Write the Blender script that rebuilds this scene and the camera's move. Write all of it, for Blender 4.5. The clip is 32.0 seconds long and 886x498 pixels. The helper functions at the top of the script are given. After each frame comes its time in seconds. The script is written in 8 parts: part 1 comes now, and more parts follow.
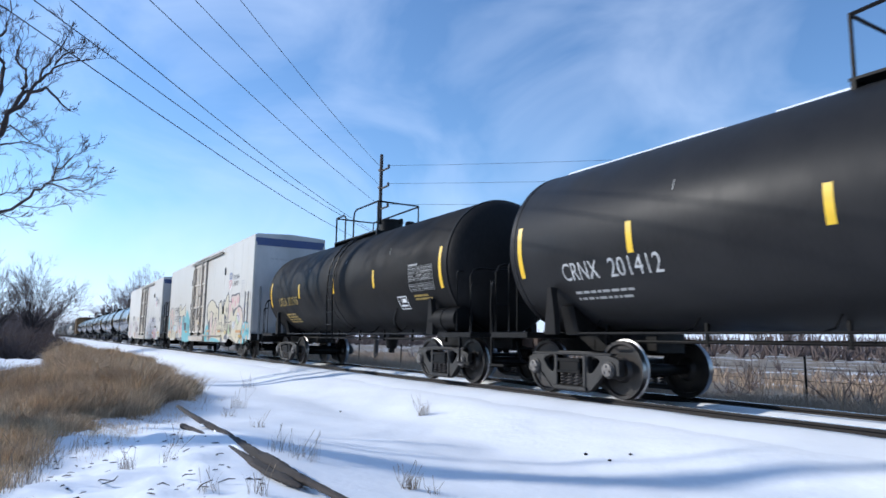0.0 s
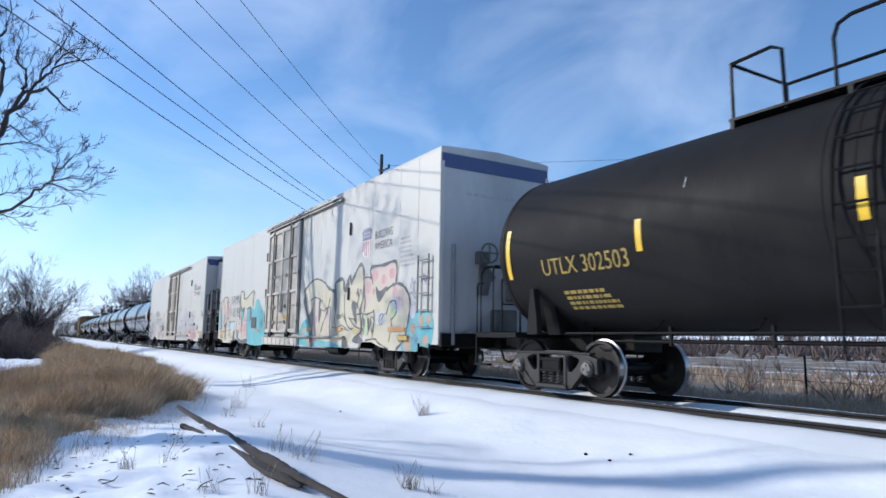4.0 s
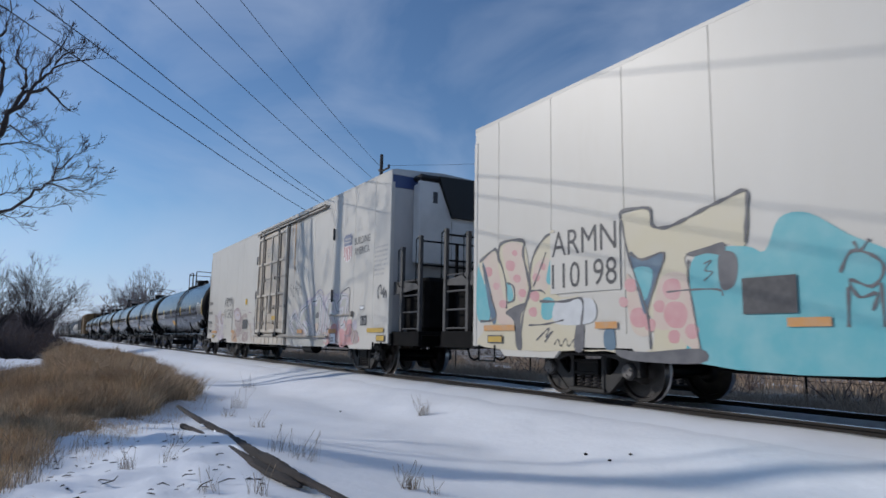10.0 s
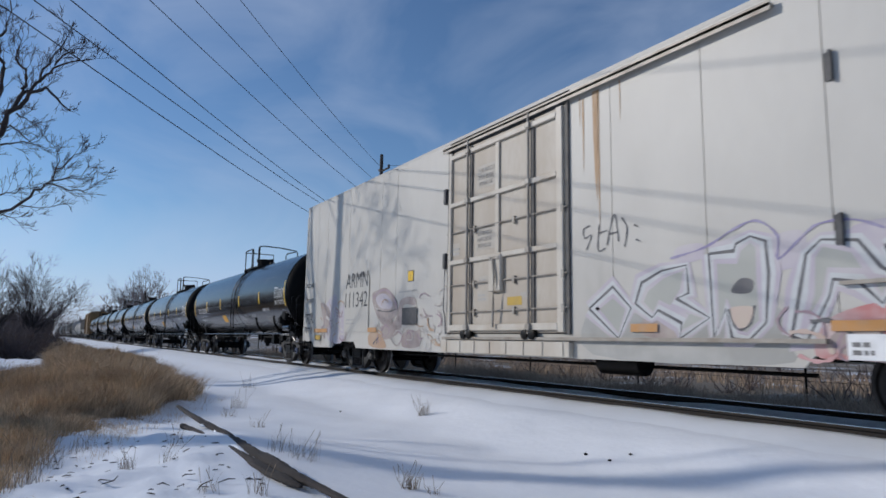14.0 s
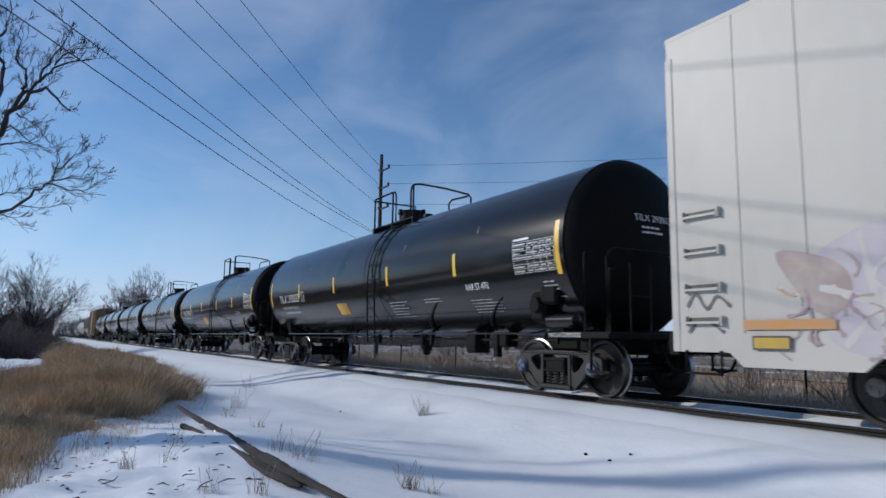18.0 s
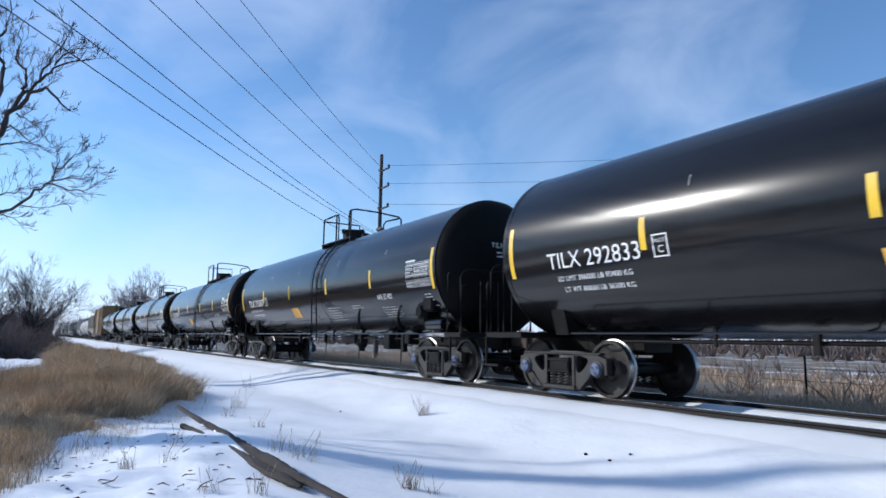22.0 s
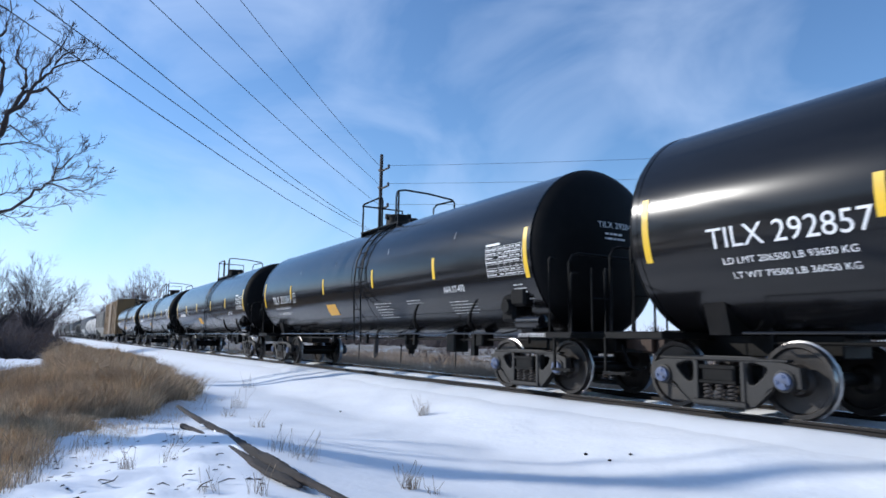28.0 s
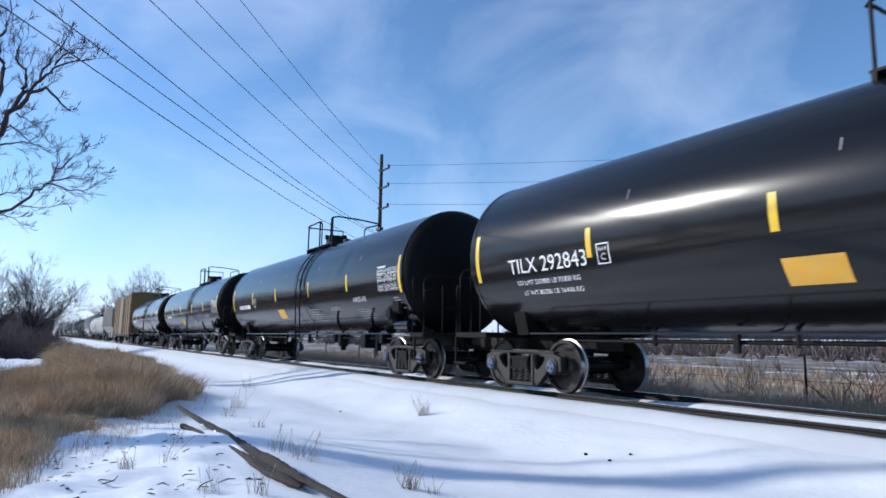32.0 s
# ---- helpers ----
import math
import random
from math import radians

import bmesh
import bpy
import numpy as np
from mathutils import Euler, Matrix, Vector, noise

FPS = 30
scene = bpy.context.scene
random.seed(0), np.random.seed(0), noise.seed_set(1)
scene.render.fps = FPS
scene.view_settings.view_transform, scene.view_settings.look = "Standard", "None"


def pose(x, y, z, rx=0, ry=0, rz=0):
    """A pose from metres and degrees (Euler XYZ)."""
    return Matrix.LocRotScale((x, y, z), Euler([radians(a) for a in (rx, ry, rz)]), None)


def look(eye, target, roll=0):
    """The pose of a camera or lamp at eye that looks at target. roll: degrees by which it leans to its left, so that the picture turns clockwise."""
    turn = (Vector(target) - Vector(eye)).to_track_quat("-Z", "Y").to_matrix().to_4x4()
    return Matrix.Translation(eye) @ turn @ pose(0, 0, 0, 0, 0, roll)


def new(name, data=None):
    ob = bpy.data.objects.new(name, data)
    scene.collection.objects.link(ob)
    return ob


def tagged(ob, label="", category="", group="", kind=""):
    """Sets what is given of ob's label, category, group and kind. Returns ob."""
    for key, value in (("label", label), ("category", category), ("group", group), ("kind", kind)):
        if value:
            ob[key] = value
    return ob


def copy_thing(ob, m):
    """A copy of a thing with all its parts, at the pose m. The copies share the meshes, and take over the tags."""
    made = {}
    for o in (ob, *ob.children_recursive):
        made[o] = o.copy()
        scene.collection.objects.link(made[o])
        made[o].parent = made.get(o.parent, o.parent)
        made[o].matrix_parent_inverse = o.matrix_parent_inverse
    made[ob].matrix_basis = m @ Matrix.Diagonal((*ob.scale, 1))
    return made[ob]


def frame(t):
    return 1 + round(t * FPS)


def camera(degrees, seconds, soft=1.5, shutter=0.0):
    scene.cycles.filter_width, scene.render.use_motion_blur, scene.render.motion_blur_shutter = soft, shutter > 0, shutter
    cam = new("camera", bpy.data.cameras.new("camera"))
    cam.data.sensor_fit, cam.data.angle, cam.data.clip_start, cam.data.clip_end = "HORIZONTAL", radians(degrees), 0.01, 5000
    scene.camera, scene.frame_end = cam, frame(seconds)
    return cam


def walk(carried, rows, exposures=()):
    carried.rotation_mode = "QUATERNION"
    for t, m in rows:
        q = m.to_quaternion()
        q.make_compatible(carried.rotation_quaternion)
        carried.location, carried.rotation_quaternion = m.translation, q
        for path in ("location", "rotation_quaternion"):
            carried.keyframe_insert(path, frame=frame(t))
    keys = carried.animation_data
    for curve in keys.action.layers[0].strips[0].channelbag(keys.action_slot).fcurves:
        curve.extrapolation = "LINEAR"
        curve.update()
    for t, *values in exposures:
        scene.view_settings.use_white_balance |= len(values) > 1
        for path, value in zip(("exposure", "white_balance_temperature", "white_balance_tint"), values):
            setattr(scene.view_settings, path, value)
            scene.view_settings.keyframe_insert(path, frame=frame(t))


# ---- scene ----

# x runs along the track (the train rolls towards +x), y away from the camera, z = 0 is the rail top.
CLIP = 32.0
YC = 8.61            # centre line of the track
RAIL = 0.7525        # half the distance between the rail heads
WHEEL_R = 0.457
EYE = Vector((0.0, 0.0, 0.87))
YAW, PITCH, ROLL = radians(30.968), radians(7.918), 0.927
FORWARD = Vector((-math.cos(YAW) * math.cos(PITCH), math.sin(YAW) * math.cos(PITCH), math.sin(PITCH)))
cam = camera(67.91, CLIP, soft=1.6, shutter=0.3)
POSE = look(EYE, EYE + FORWARD, ROLL)
walk(cam, [(0, POSE), (CLIP, POSE)],
     exposures=[(0, 0.37, 6150, 9), (3.6, 0.37, 6150, 9), (5.5, -0.37, 6300, 10), (8, -0.53, 6360, 10.5), (12, -0.49, 6360, 10.5), (14.5, -0.53, 6360, 10.5), (16.6, -0.53, 6380, 10),
                (18.0, -0.41, 6300, 9.5), (19.0, 0.05, 6150, 9), (20, 0.21, 6150, 9), (CLIP, 0.24, 6150, 9)])


def slack(t):
    """Small surge of the train in its couplings late in the clip, in metres."""
    keys = ((0, 0), (22, 0), (23, -0.05), (24, -0.14), (25, -0.13), (26.5, -0.04), (28, 0.04), (29, -0.08), (30, -0.10), (31, -0.03), (CLIP, 0))
    for (a, u), (b, v) in zip(keys, keys[1:]):
        if a <= t <= b:
            return u + (v - u) * (t - a) / (b - a)
    return 0.0


def rolled(t):
    """Metres that the train has rolled at t seconds."""
    u = (t - 16) / 16
    return slack(t) + 57.2 * u + 2.246 * u**2 + 1.055 * u**3 - 4.632 * u**4 - 1.898 * u**5 + 3.805 * u**6 + 1.153 * u**7 - 1.177 * u**8


# ---- light ----
SUN_AZ, SUN_EL = radians(-133.0), radians(24.0)
SUN_DIR = Vector((math.cos(SUN_EL) * math.cos(SUN_AZ), math.cos(SUN_EL) * math.sin(SUN_AZ), math.sin(SUN_EL)))
lamp = bpy.data.lights.new("sun", "SUN")
lamp.energy, lamp.angle, lamp.color = 3.4, radians(0.53), (1.0, 0.94, 0.86)
sun = new("sun", lamp)
sun.matrix_world = look(SUN_DIR * 50, (0, 0, 0))

world = bpy.data.worlds.new("sky")
scene.world = world
world.use_nodes = True
wt = world.node_tree
wn = wt.nodes
wn.clear()
w_out = wn.new("ShaderNodeOutputWorld")
w_bg = wn.new("ShaderNodeBackground")
w_bg.inputs["Strength"].default_value = 0.15
sky = wn.new("ShaderNodeTexSky")
sky.sky_type = "NISHITA"
sky.sun_disc = False
sky.sun_elevation = SUN_EL
sky.sun_rotation = radians(90) - SUN_AZ
sky.air_density, sky.dust_density, sky.ozone_density = 1.0, 0.1, 5.0
w_tc = wn.new("ShaderNodeTexCoord")
w_map = wn.new("ShaderNodeMapping")
w_map.inputs["Rotation"].default_value = (0.25, 0.1, 0.5)
w_map.inputs["Scale"].default_value = (1.0, 2.2, 3.4)
w_noise = wn.new("ShaderNodeTexNoise")
w_noise.inputs["Scale"].default_value = 1.7
w_noise.inputs["Detail"].default_value = 5.0
w_noise.inputs["Roughness"].default_value = 0.52
w_noise.inputs["Distortion"].default_value = 0.6
w_ramp = wn.new("ShaderNodeValToRGB")
w_ramp.color_ramp.elements[0].position, w_ramp.color_ramp.elements[1].position = 0.42, 0.80
w_ramp.color_ramp.elements[1].color = (0.40, 0.40, 0.40, 1)
w_mix = wn.new("ShaderNodeMixRGB")
w_mix.inputs[2].default_value = (5.2, 5.9, 7.3, 1)
wt.links.new(w_tc.outputs["Generated"], w_map.inputs["Vector"])
wt.links.new(w_map.outputs["Vector"], w_noise.inputs["Vector"])
wt.links.new(w_noise.outputs["Fac"], w_ramp.inputs["Fac"])
wt.links.new(w_ramp.outputs["Color"], w_mix.inputs[0])
wt.links.new(sky.outputs["Color"], w_mix.inputs[1])
# pale haze towards the horizon
w_sep = wn.new("ShaderNodeSeparateXYZ")
w_haze = wn.new("ShaderNodeMapRange")
w_haze.interpolation_type = "SMOOTHSTEP"
w_haze.inputs["From Min"].default_value, w_haze.inputs["From Max"].default_value = 0.19, 0.0
w_haze.inputs["To Max"].default_value = 0.6
w_mix2 = wn.new("ShaderNodeMixRGB")
w_mix2.inputs[2].default_value = (4.1, 4.9, 7.8, 1)
wt.links.new(w_tc.outputs["Generated"], w_sep.inputs[0])
wt.links.new(w_sep.outputs["Z"], w_haze.inputs["Value"])
wt.links.new(w_haze.outputs["Result"], w_mix2.inputs[0])
wt.links.new(w_mix.outputs["Color"], w_mix2.inputs[1])
wt.links.new(w_mix2.outputs["Color"], w_bg.inputs["Color"])
wt.links.new(w_bg.outputs["Background"], w_out.inputs["Surface"])


# ---- materials ----
def material(name, base, rough=0.6, metal=0.0, tint=None, scale=3.0, amount=0.5, fine=None, fine_scale=40.0,
             bump=0.0, bump_scale=60.0, stretch=(1, 1, 1), coat=0.0, lo=0.40, hi=0.68, vary=0.0, spec=0.5, rough_var=0.0, blade=0.0):
    """A surface with broad stains (tint), fine grain and relief, in metres of the object's own space."""
    m = bpy.data.materials.new(name)
    m.use_nodes = True
    nt = m.node_tree
    n, link = nt.nodes, nt.links.new
    b = n["Principled BSDF"]
    b.inputs["Roughness"].default_value = rough
    b.inputs["Metallic"].default_value = metal
    b.inputs["Specular IOR Level"].default_value = spec
    b.inputs["Coat Weight"].default_value = coat
    b.inputs["Coat Roughness"].default_value = 0.08
    tc = n.new("ShaderNodeTexCoord")
    mp = n.new("ShaderNodeMapping")
    mp.inputs["Scale"].default_value = stretch
    link(tc.outputs["Object"], mp.inputs["Vector"])
    col = n.new("ShaderNodeRGB")
    col.outputs[0].default_value = (*base, 1)
    out = col.outputs[0]

    def noise_fac(sc, detail, a, z):
        t = n.new("ShaderNodeTexNoise")
        t.inputs["Scale"].default_value = sc
        t.inputs["Detail"].default_value = detail
        link(mp.outputs["Vector"], t.inputs["Vector"])
        r = n.new("ShaderNodeMapRange")
        r.inputs["From Min"].default_value, r.inputs["From Max"].default_value = a, z
        link(t.outputs["Fac"], r.inputs["Value"])
        return t, r.outputs["Result"]

    def blend(current, fac, colour, weight):
        k = n.new("ShaderNodeMath")
        k.operation = "MULTIPLY"
        k.inputs[1].default_value = weight
        link(fac, k.inputs[0])
        mx = n.new("ShaderNodeMixRGB")
        link(k.outputs[0], mx.inputs[0])
        link(current, mx.inputs[1])
        mx.inputs[2].default_value = (*colour, 1)
        return mx.outputs[0]

    if tint:
        _, f = noise_fac(scale, 5, lo, hi)
        out = blend(out, f, tint, amount)
        if rough_var:
            rr = n.new("ShaderNodeMapRange")
            rr.inputs["To Min"].default_value, rr.inputs["To Max"].default_value = rough, rough + rough_var
            link(f, rr.inputs["Value"])
            link(rr.outputs["Result"], b.inputs["Roughness"])
    if fine:
        _, f = noise_fac(fine_scale, 3, 0.35, 0.7)
        out = blend(out, f, fine, 0.6)
    if vary:
        info = n.new("ShaderNodeObjectInfo")
        hs = n.new("ShaderNodeHueSaturation")
        mr = n.new("ShaderNodeMapRange")
        mr.inputs["To Min"].default_value, mr.inputs["To Max"].default_value = 1 - vary, 1 + vary
        link(info.outputs["Random"], mr.inputs["Value"])
        link(mr.outputs["Result"], hs.inputs["Value"])
        link(out, hs.inputs["Color"])
        out = hs.outputs["Color"]
    if blade:
        geo = n.new("ShaderNodeNewGeometry")
        hs = n.new("ShaderNodeHueSaturation")
        mr = n.new("ShaderNodeMapRange")
        mr.inputs["To Min"].default_value, mr.inputs["To Max"].default_value = 1 - blade, 1 + blade
        link(geo.outputs["Random Per Island"], mr.inputs["Value"])
        link(mr.outputs["Result"], hs.inputs["Value"])
        link(out, hs.inputs["Color"])
        out = hs.outputs["Color"]
    link(out, b.inputs["Base Color"])
    if bump:
        t, _ = noise_fac(bump_scale, 4, 0, 1)
        bp = n.new("ShaderNodeBump")
        bp.inputs["Strength"].default_value = bump
        bp.inputs["Distance"].default_value = 0.02
        link(t.outputs["Fac"], bp.inputs["Height"])
        link(bp.outputs["Normal"], b.inputs["Normal"])
    return m


GLOSS_BLACK = material("glossy_black_paint", (0.005, 0.005, 0.006), 0.215, tint=(0.010, 0.010, 0.011), scale=0.7, amount=0.5,
                       fine=(0.009, 0.009, 0.010), fine_scale=9, stretch=(0.4, 1, 1.6), coat=0.22, rough_var=0.02, spec=0.25)
# near-black; on the tank heads it holds shade put into the colour
PITCH = material("matt_near_black", (0.0045, 0.0045, 0.0048), 0.6, tint=(0.007, 0.007, 0.007), scale=5, amount=0.6, bump=0.1, bump_scale=30, spec=0.10)
DULL_BLACK = material("weathered_black_paint", (0.012, 0.0117, 0.0117), 0.52, tint=(0.023, 0.022, 0.021), scale=0.9, amount=0.6,
                      fine=(0.020, 0.019, 0.019), fine_scale=14, stretch=(2.0, 1, 0.5), bump=0.05, bump_scale=18, rough_var=0.15, spec=0.07)
CHARCOAL = material("faded_black_paint", (0.015, 0.015, 0.016), 0.42, tint=(0.024, 0.024, 0.025), scale=0.8, amount=0.6,
                    fine=(0.021, 0.021, 0.022), fine_scale=14, stretch=(1.6, 1, 0.6), bump=0.04, bump_scale=16, rough_var=0.12, spec=0.11)
FRAME_BLACK = material("grimy_black_steel", (0.006, 0.006, 0.006), 0.45, tint=(0.015, 0.013, 0.012), scale=5, amount=0.6, bump=0.12, bump_scale=40, spec=0.12)
CAST = material("dusty_cast_steel", (0.0065, 0.0062, 0.0062), 0.65, tint=(0.013, 0.0118, 0.0112), scale=6, amount=0.6, fine=(0.025, 0.023, 0.022), fine_scale=50, bump=0.25, bump_scale=45)
WHEEL = material("worn_wheel_steel", (0.020, 0.018, 0.017), 0.42, 0.3, tint=(0.050, 0.040, 0.034), scale=5, amount=0.6, bump=0.15, bump_scale=30)
TREAD = material("polished_wheel_tread", (0.36, 0.35, 0.34), 0.3, 1.0, tint=(0.14, 0.12, 0.11), scale=14, amount=0.5)
SPRING = material("dusty_spring_steel", (0.05, 0.042, 0.038), 0.6, 0.1, tint=(0.025, 0.022, 0.021), scale=20, amount=0.6)
DARK_STEEL = material("dark_weathered_steel", (0.040, 0.040, 0.041), 0.6, 0.1, tint=(0.065, 0.062, 0.06), scale=5, amount=0.6)
CAP_BLUE = material("blue_bearing_cap", (0.07, 0.10, 0.19), 0.5, tint=(0.05, 0.05, 0.055), scale=18, amount=0.6)
CAP_GREY = material("grey_bearing_cap", (0.16, 0.15, 0.14), 0.5, 0.3, tint=(0.06, 0.05, 0.045), scale=18, amount=0.6)
RUST = material("rusty_coupler_steel", (0.055, 0.033, 0.024), 0.75, 0.2, tint=(0.03, 0.022, 0.018), scale=12, amount=0.7, bump=0.2)
YELLOW = material("yellow_reflective_tape", (0.80, 0.50, 0.02), 0.4, tint=(0.55, 0.36, 0.06), scale=8, amount=0.4)
OCHRE = material("dull_yellow_tape", (0.50, 0.32, 0.04), 0.5, tint=(0.36, 0.25, 0.07), scale=7, amount=0.6)
RUSTY_TAPE = material("faded_orange_tape", (0.50, 0.24, 0.07), 0.55, tint=(0.42, 0.27, 0.16), scale=6, amount=0.7)
ORANGE = material("faded_orange_placard", (0.72, 0.36, 0.03), 0.5, tint=(0.6, 0.4, 0.12), scale=6, amount=0.5)
WHITE_INK = material("white_stencil_paint", (0.78, 0.78, 0.77), 0.5, tint=(0.55, 0.55, 0.55), scale=12, amount=0.35)
YELLOW_INK = material("yellow_stencil_paint", (0.38, 0.26, 0.05), 0.55, tint=(0.15, 0.11, 0.04), scale=12, amount=0.5)
WORN_INK = material("worn_white_stencil_paint", (0.52, 0.52, 0.51), 0.6, tint=(0.10, 0.10, 0.10), scale=9, amount=0.7)
GREY_INK = material("worn_grey_stencil_paint", (0.34, 0.34, 0.33), 0.6, tint=(0.12, 0.12, 0.12), scale=14, amount=0.5)
BLACK_INK = material("black_stencil_paint", (0.035, 0.035, 0.04), 0.55, tint=(0.10, 0.10, 0.10), scale=10, amount=0.4)
LABEL_PAPER = material("aged_label_paper", (0.46, 0.42, 0.36), 0.6, tint=(0.40, 0.35, 0.28), scale=6, amount=0.6)
LABEL_INK = material("dark_grey_label_print", (0.17, 0.165, 0.16), 0.6, tint=(0.30, 0.29, 0.27), scale=10, amount=0.5)
FAINT_INK = material("faint_grey_stencil_paint", (0.36, 0.35, 0.34), 0.6, tint=(0.55, 0.54, 0.52), scale=10, amount=0.5)
BOX_WHITE = material("white_boxcar_paint", (0.525, 0.50, 0.45), 0.45, tint=(0.46, 0.43, 0.37), scale=0.55, amount=0.7,
                     fine=(0.51, 0.485, 0.435), fine_scale=6, stretch=(1.3, 1, 0.35), lo=0.38, hi=0.75, bump=0.02, bump_scale=4)
BOX_DIRTY = material("dirty_white_boxcar_paint", (0.52, 0.495, 0.445), 0.5, tint=(0.35, 0.33, 0.295), scale=0.5, amount=0.7,
                     fine=(0.49, 0.465, 0.42), fine_scale=5, stretch=(1, 1, 0.5), lo=0.5, hi=0.78, bump=0.02, bump_scale=4)
BOX_END = material("grey_boxcar_end_paint", (0.50, 0.49, 0.475), 0.5, tint=(0.26, 0.24, 0.22), scale=0.7, amount=0.6,
                   fine=(0.41, 0.405, 0.40), fine_scale=8, stretch=(1, 1, 0.4))
GRIMY_BOX = material("grimy_brown_steel", (0.10, 0.092, 0.085), 0.7, tint=(0.20, 0.18, 0.165), scale=3, amount=0.6)
# darkest steel, for the case, deck and rails at the boxcar ends
DEEP_BLACK = material("deep_black_steel", (0.004, 0.004, 0.004), 0.8, tint=(0.009, 0.008, 0.008), scale=4, amount=0.6, spec=0.1)
BLUE_BAND = material("dark_blue_band_paint", (0.035, 0.06, 0.17), 0.45, tint=(0.06, 0.08, 0.15), scale=2, amount=0.6)
DOOR_CREAM = material("cream_door_paint", (0.56, 0.515, 0.44), 0.5, tint=(0.40, 0.32, 0.235), scale=1.6, amount=0.75,
                      fine=(0.50, 0.445, 0.365), fine_scale=12, stretch=(1.2, 1, 0.5), lo=0.42, hi=0.75, bump=0.03, bump_scale=10)
DOOR_TAN = material("stained_tan_door_paint", (0.49, 0.44, 0.37), 0.55, tint=(0.34, 0.265, 0.19), scale=0.9, amount=0.7,
                    fine=(0.42, 0.355, 0.275), fine_scale=9, stretch=(1.4, 1, 0.5), lo=0.42, hi=0.72, bump=0.03, bump_scale=10)
DOOR_STEEL = material("weathered_door_bars", (0.34, 0.31, 0.265), 0.5, 0.1, tint=(0.16, 0.12, 0.085), scale=4, amount=0.6, bump=0.05)
DARK_TRIM = material("dark_rubber_gasket", (0.10, 0.095, 0.09), 0.7, tint=(0.2, 0.17, 0.14), scale=5, amount=0.5)
RUST_STREAK = material("rust_run", (0.38, 0.22, 0.10), 0.6, tint=(0.48, 0.36, 0.24), scale=3, amount=0.8, stretch=(6, 1, 0.6))
SNOW = material("snow", (0.88, 0.90, 0.93), 0.55, tint=(0.82, 0.85, 0.89), scale=0.8, amount=0.5, bump=0.25, bump_scale=7)
STEEL_RAIL = material("rail_head_steel", (0.62, 0.62, 0.63), 0.22, 0.9, tint=(0.35, 0.32, 0.30), scale=6, amount=0.4, stretch=(0.2, 1, 1))
RAIL_WEB = material("rusty_rail_web", (0.015, 0.012, 0.011), 0.8, tint=(0.034, 0.025, 0.021), scale=9, amount=0.5)
BALLAST = material("dark_ballast", (0.020, 0.019, 0.020), 0.9, tint=(0.075, 0.072, 0.072), scale=22, amount=0.6, bump=0.6, bump_scale=26)
TIE = material("creosoted_tie", (0.026, 0.022, 0.02), 0.85, tint=(0.06, 0.05, 0.045), scale=6, amount=0.6, stretch=(1, 0.2, 1), bump=0.3, vary=0.3)
GRASS = material("dry_grass", (0.58, 0.405, 0.235), 0.85, tint=(0.26, 0.172, 0.105), scale=0.75, amount=0.85, fine=(0.68, 0.54, 0.37), fine_scale=2.5, lo=0.40, hi=0.60, blade=0.45)
BACK_GRASS = material("dull_brown_grass", (0.44, 0.32, 0.225), 0.85, tint=(0.24, 0.17, 0.125), scale=0.6, amount=0.8, fine=(0.42, 0.33, 0.24), fine_scale=3, blade=0.35)
WEED = material("dry_weed_stalk", (0.24, 0.185, 0.13), 0.8, tint=(0.12, 0.095, 0.075), scale=9, amount=0.6, blade=0.35)
BARK = material("dark_grey_bark", (0.060, 0.046, 0.044), 0.9, tint=(0.034, 0.027, 0.027), scale=4, amount=0.7, bump=0.5, bump_scale=14)
TWIG = material("bare_twigs", (0.070, 0.055, 0.054), 0.85, tint=(0.045, 0.036, 0.036), scale=1.5, amount=0.6)
# twigs of the distant crowns: haze put into the colour, paler than near ones
DOME_TWIG = material("hazed_brown_twigs", (0.17, 0.135, 0.13), 0.85, tint=(0.11, 0.09, 0.088), scale=1.5, amount=0.6)
FAR_TWIG = material("hazed_pale_twigs", (0.27, 0.22, 0.21), 0.85, tint=(0.19, 0.155, 0.15), scale=1.5, amount=0.6)
THICKET = material("far_bare_woods", (0.125, 0.095, 0.088), 0.95, tint=(0.07, 0.053, 0.050), scale=0.4, amount=0.6)
LOG = material("weathered_log", (0.040, 0.032, 0.029), 0.9, tint=(0.014, 0.012, 0.011), scale=3, amount=0.8, stretch=(0.3, 2, 2), bump=0.5, bump_scale=16)
POLE_WOOD = material("weathered_pole_wood", (0.055, 0.048, 0.046), 0.85, tint=(0.03, 0.027, 0.027), scale=3, amount=0.6)
WIRE = material("overhead_wire", (0.03, 0.03, 0.035), 0.6, 0.2)
INSULATOR = material("grey_insulator", (0.07, 0.07, 0.08), 0.3)
TEAL = material("teal_spray_paint", (0.09, 0.35, 0.39), 0.5, tint=(0.23, 0.44, 0.45), scale=2.2, amount=0.6)
CREAM_SPRAY = material("cream_spray_paint", (0.51, 0.455, 0.32), 0.5, tint=(0.52, 0.47, 0.37), scale=1.8, amount=0.6)
PINK_SPRAY = material("pink_spray_paint", (0.52, 0.40, 0.34), 0.5, tint=(0.52, 0.455, 0.36), scale=2.4, amount=0.8)
GREY_SPRAY = material("grey_spray_paint", (0.075, 0.075, 0.085), 0.55, tint=(0.17, 0.165, 0.165), scale=3, amount=0.6)
PALE_SPRAY = material("pale_grey_spray_paint", (0.36, 0.362, 0.325), 0.55, tint=(0.43, 0.425, 0.385), scale=2, amount=0.6)
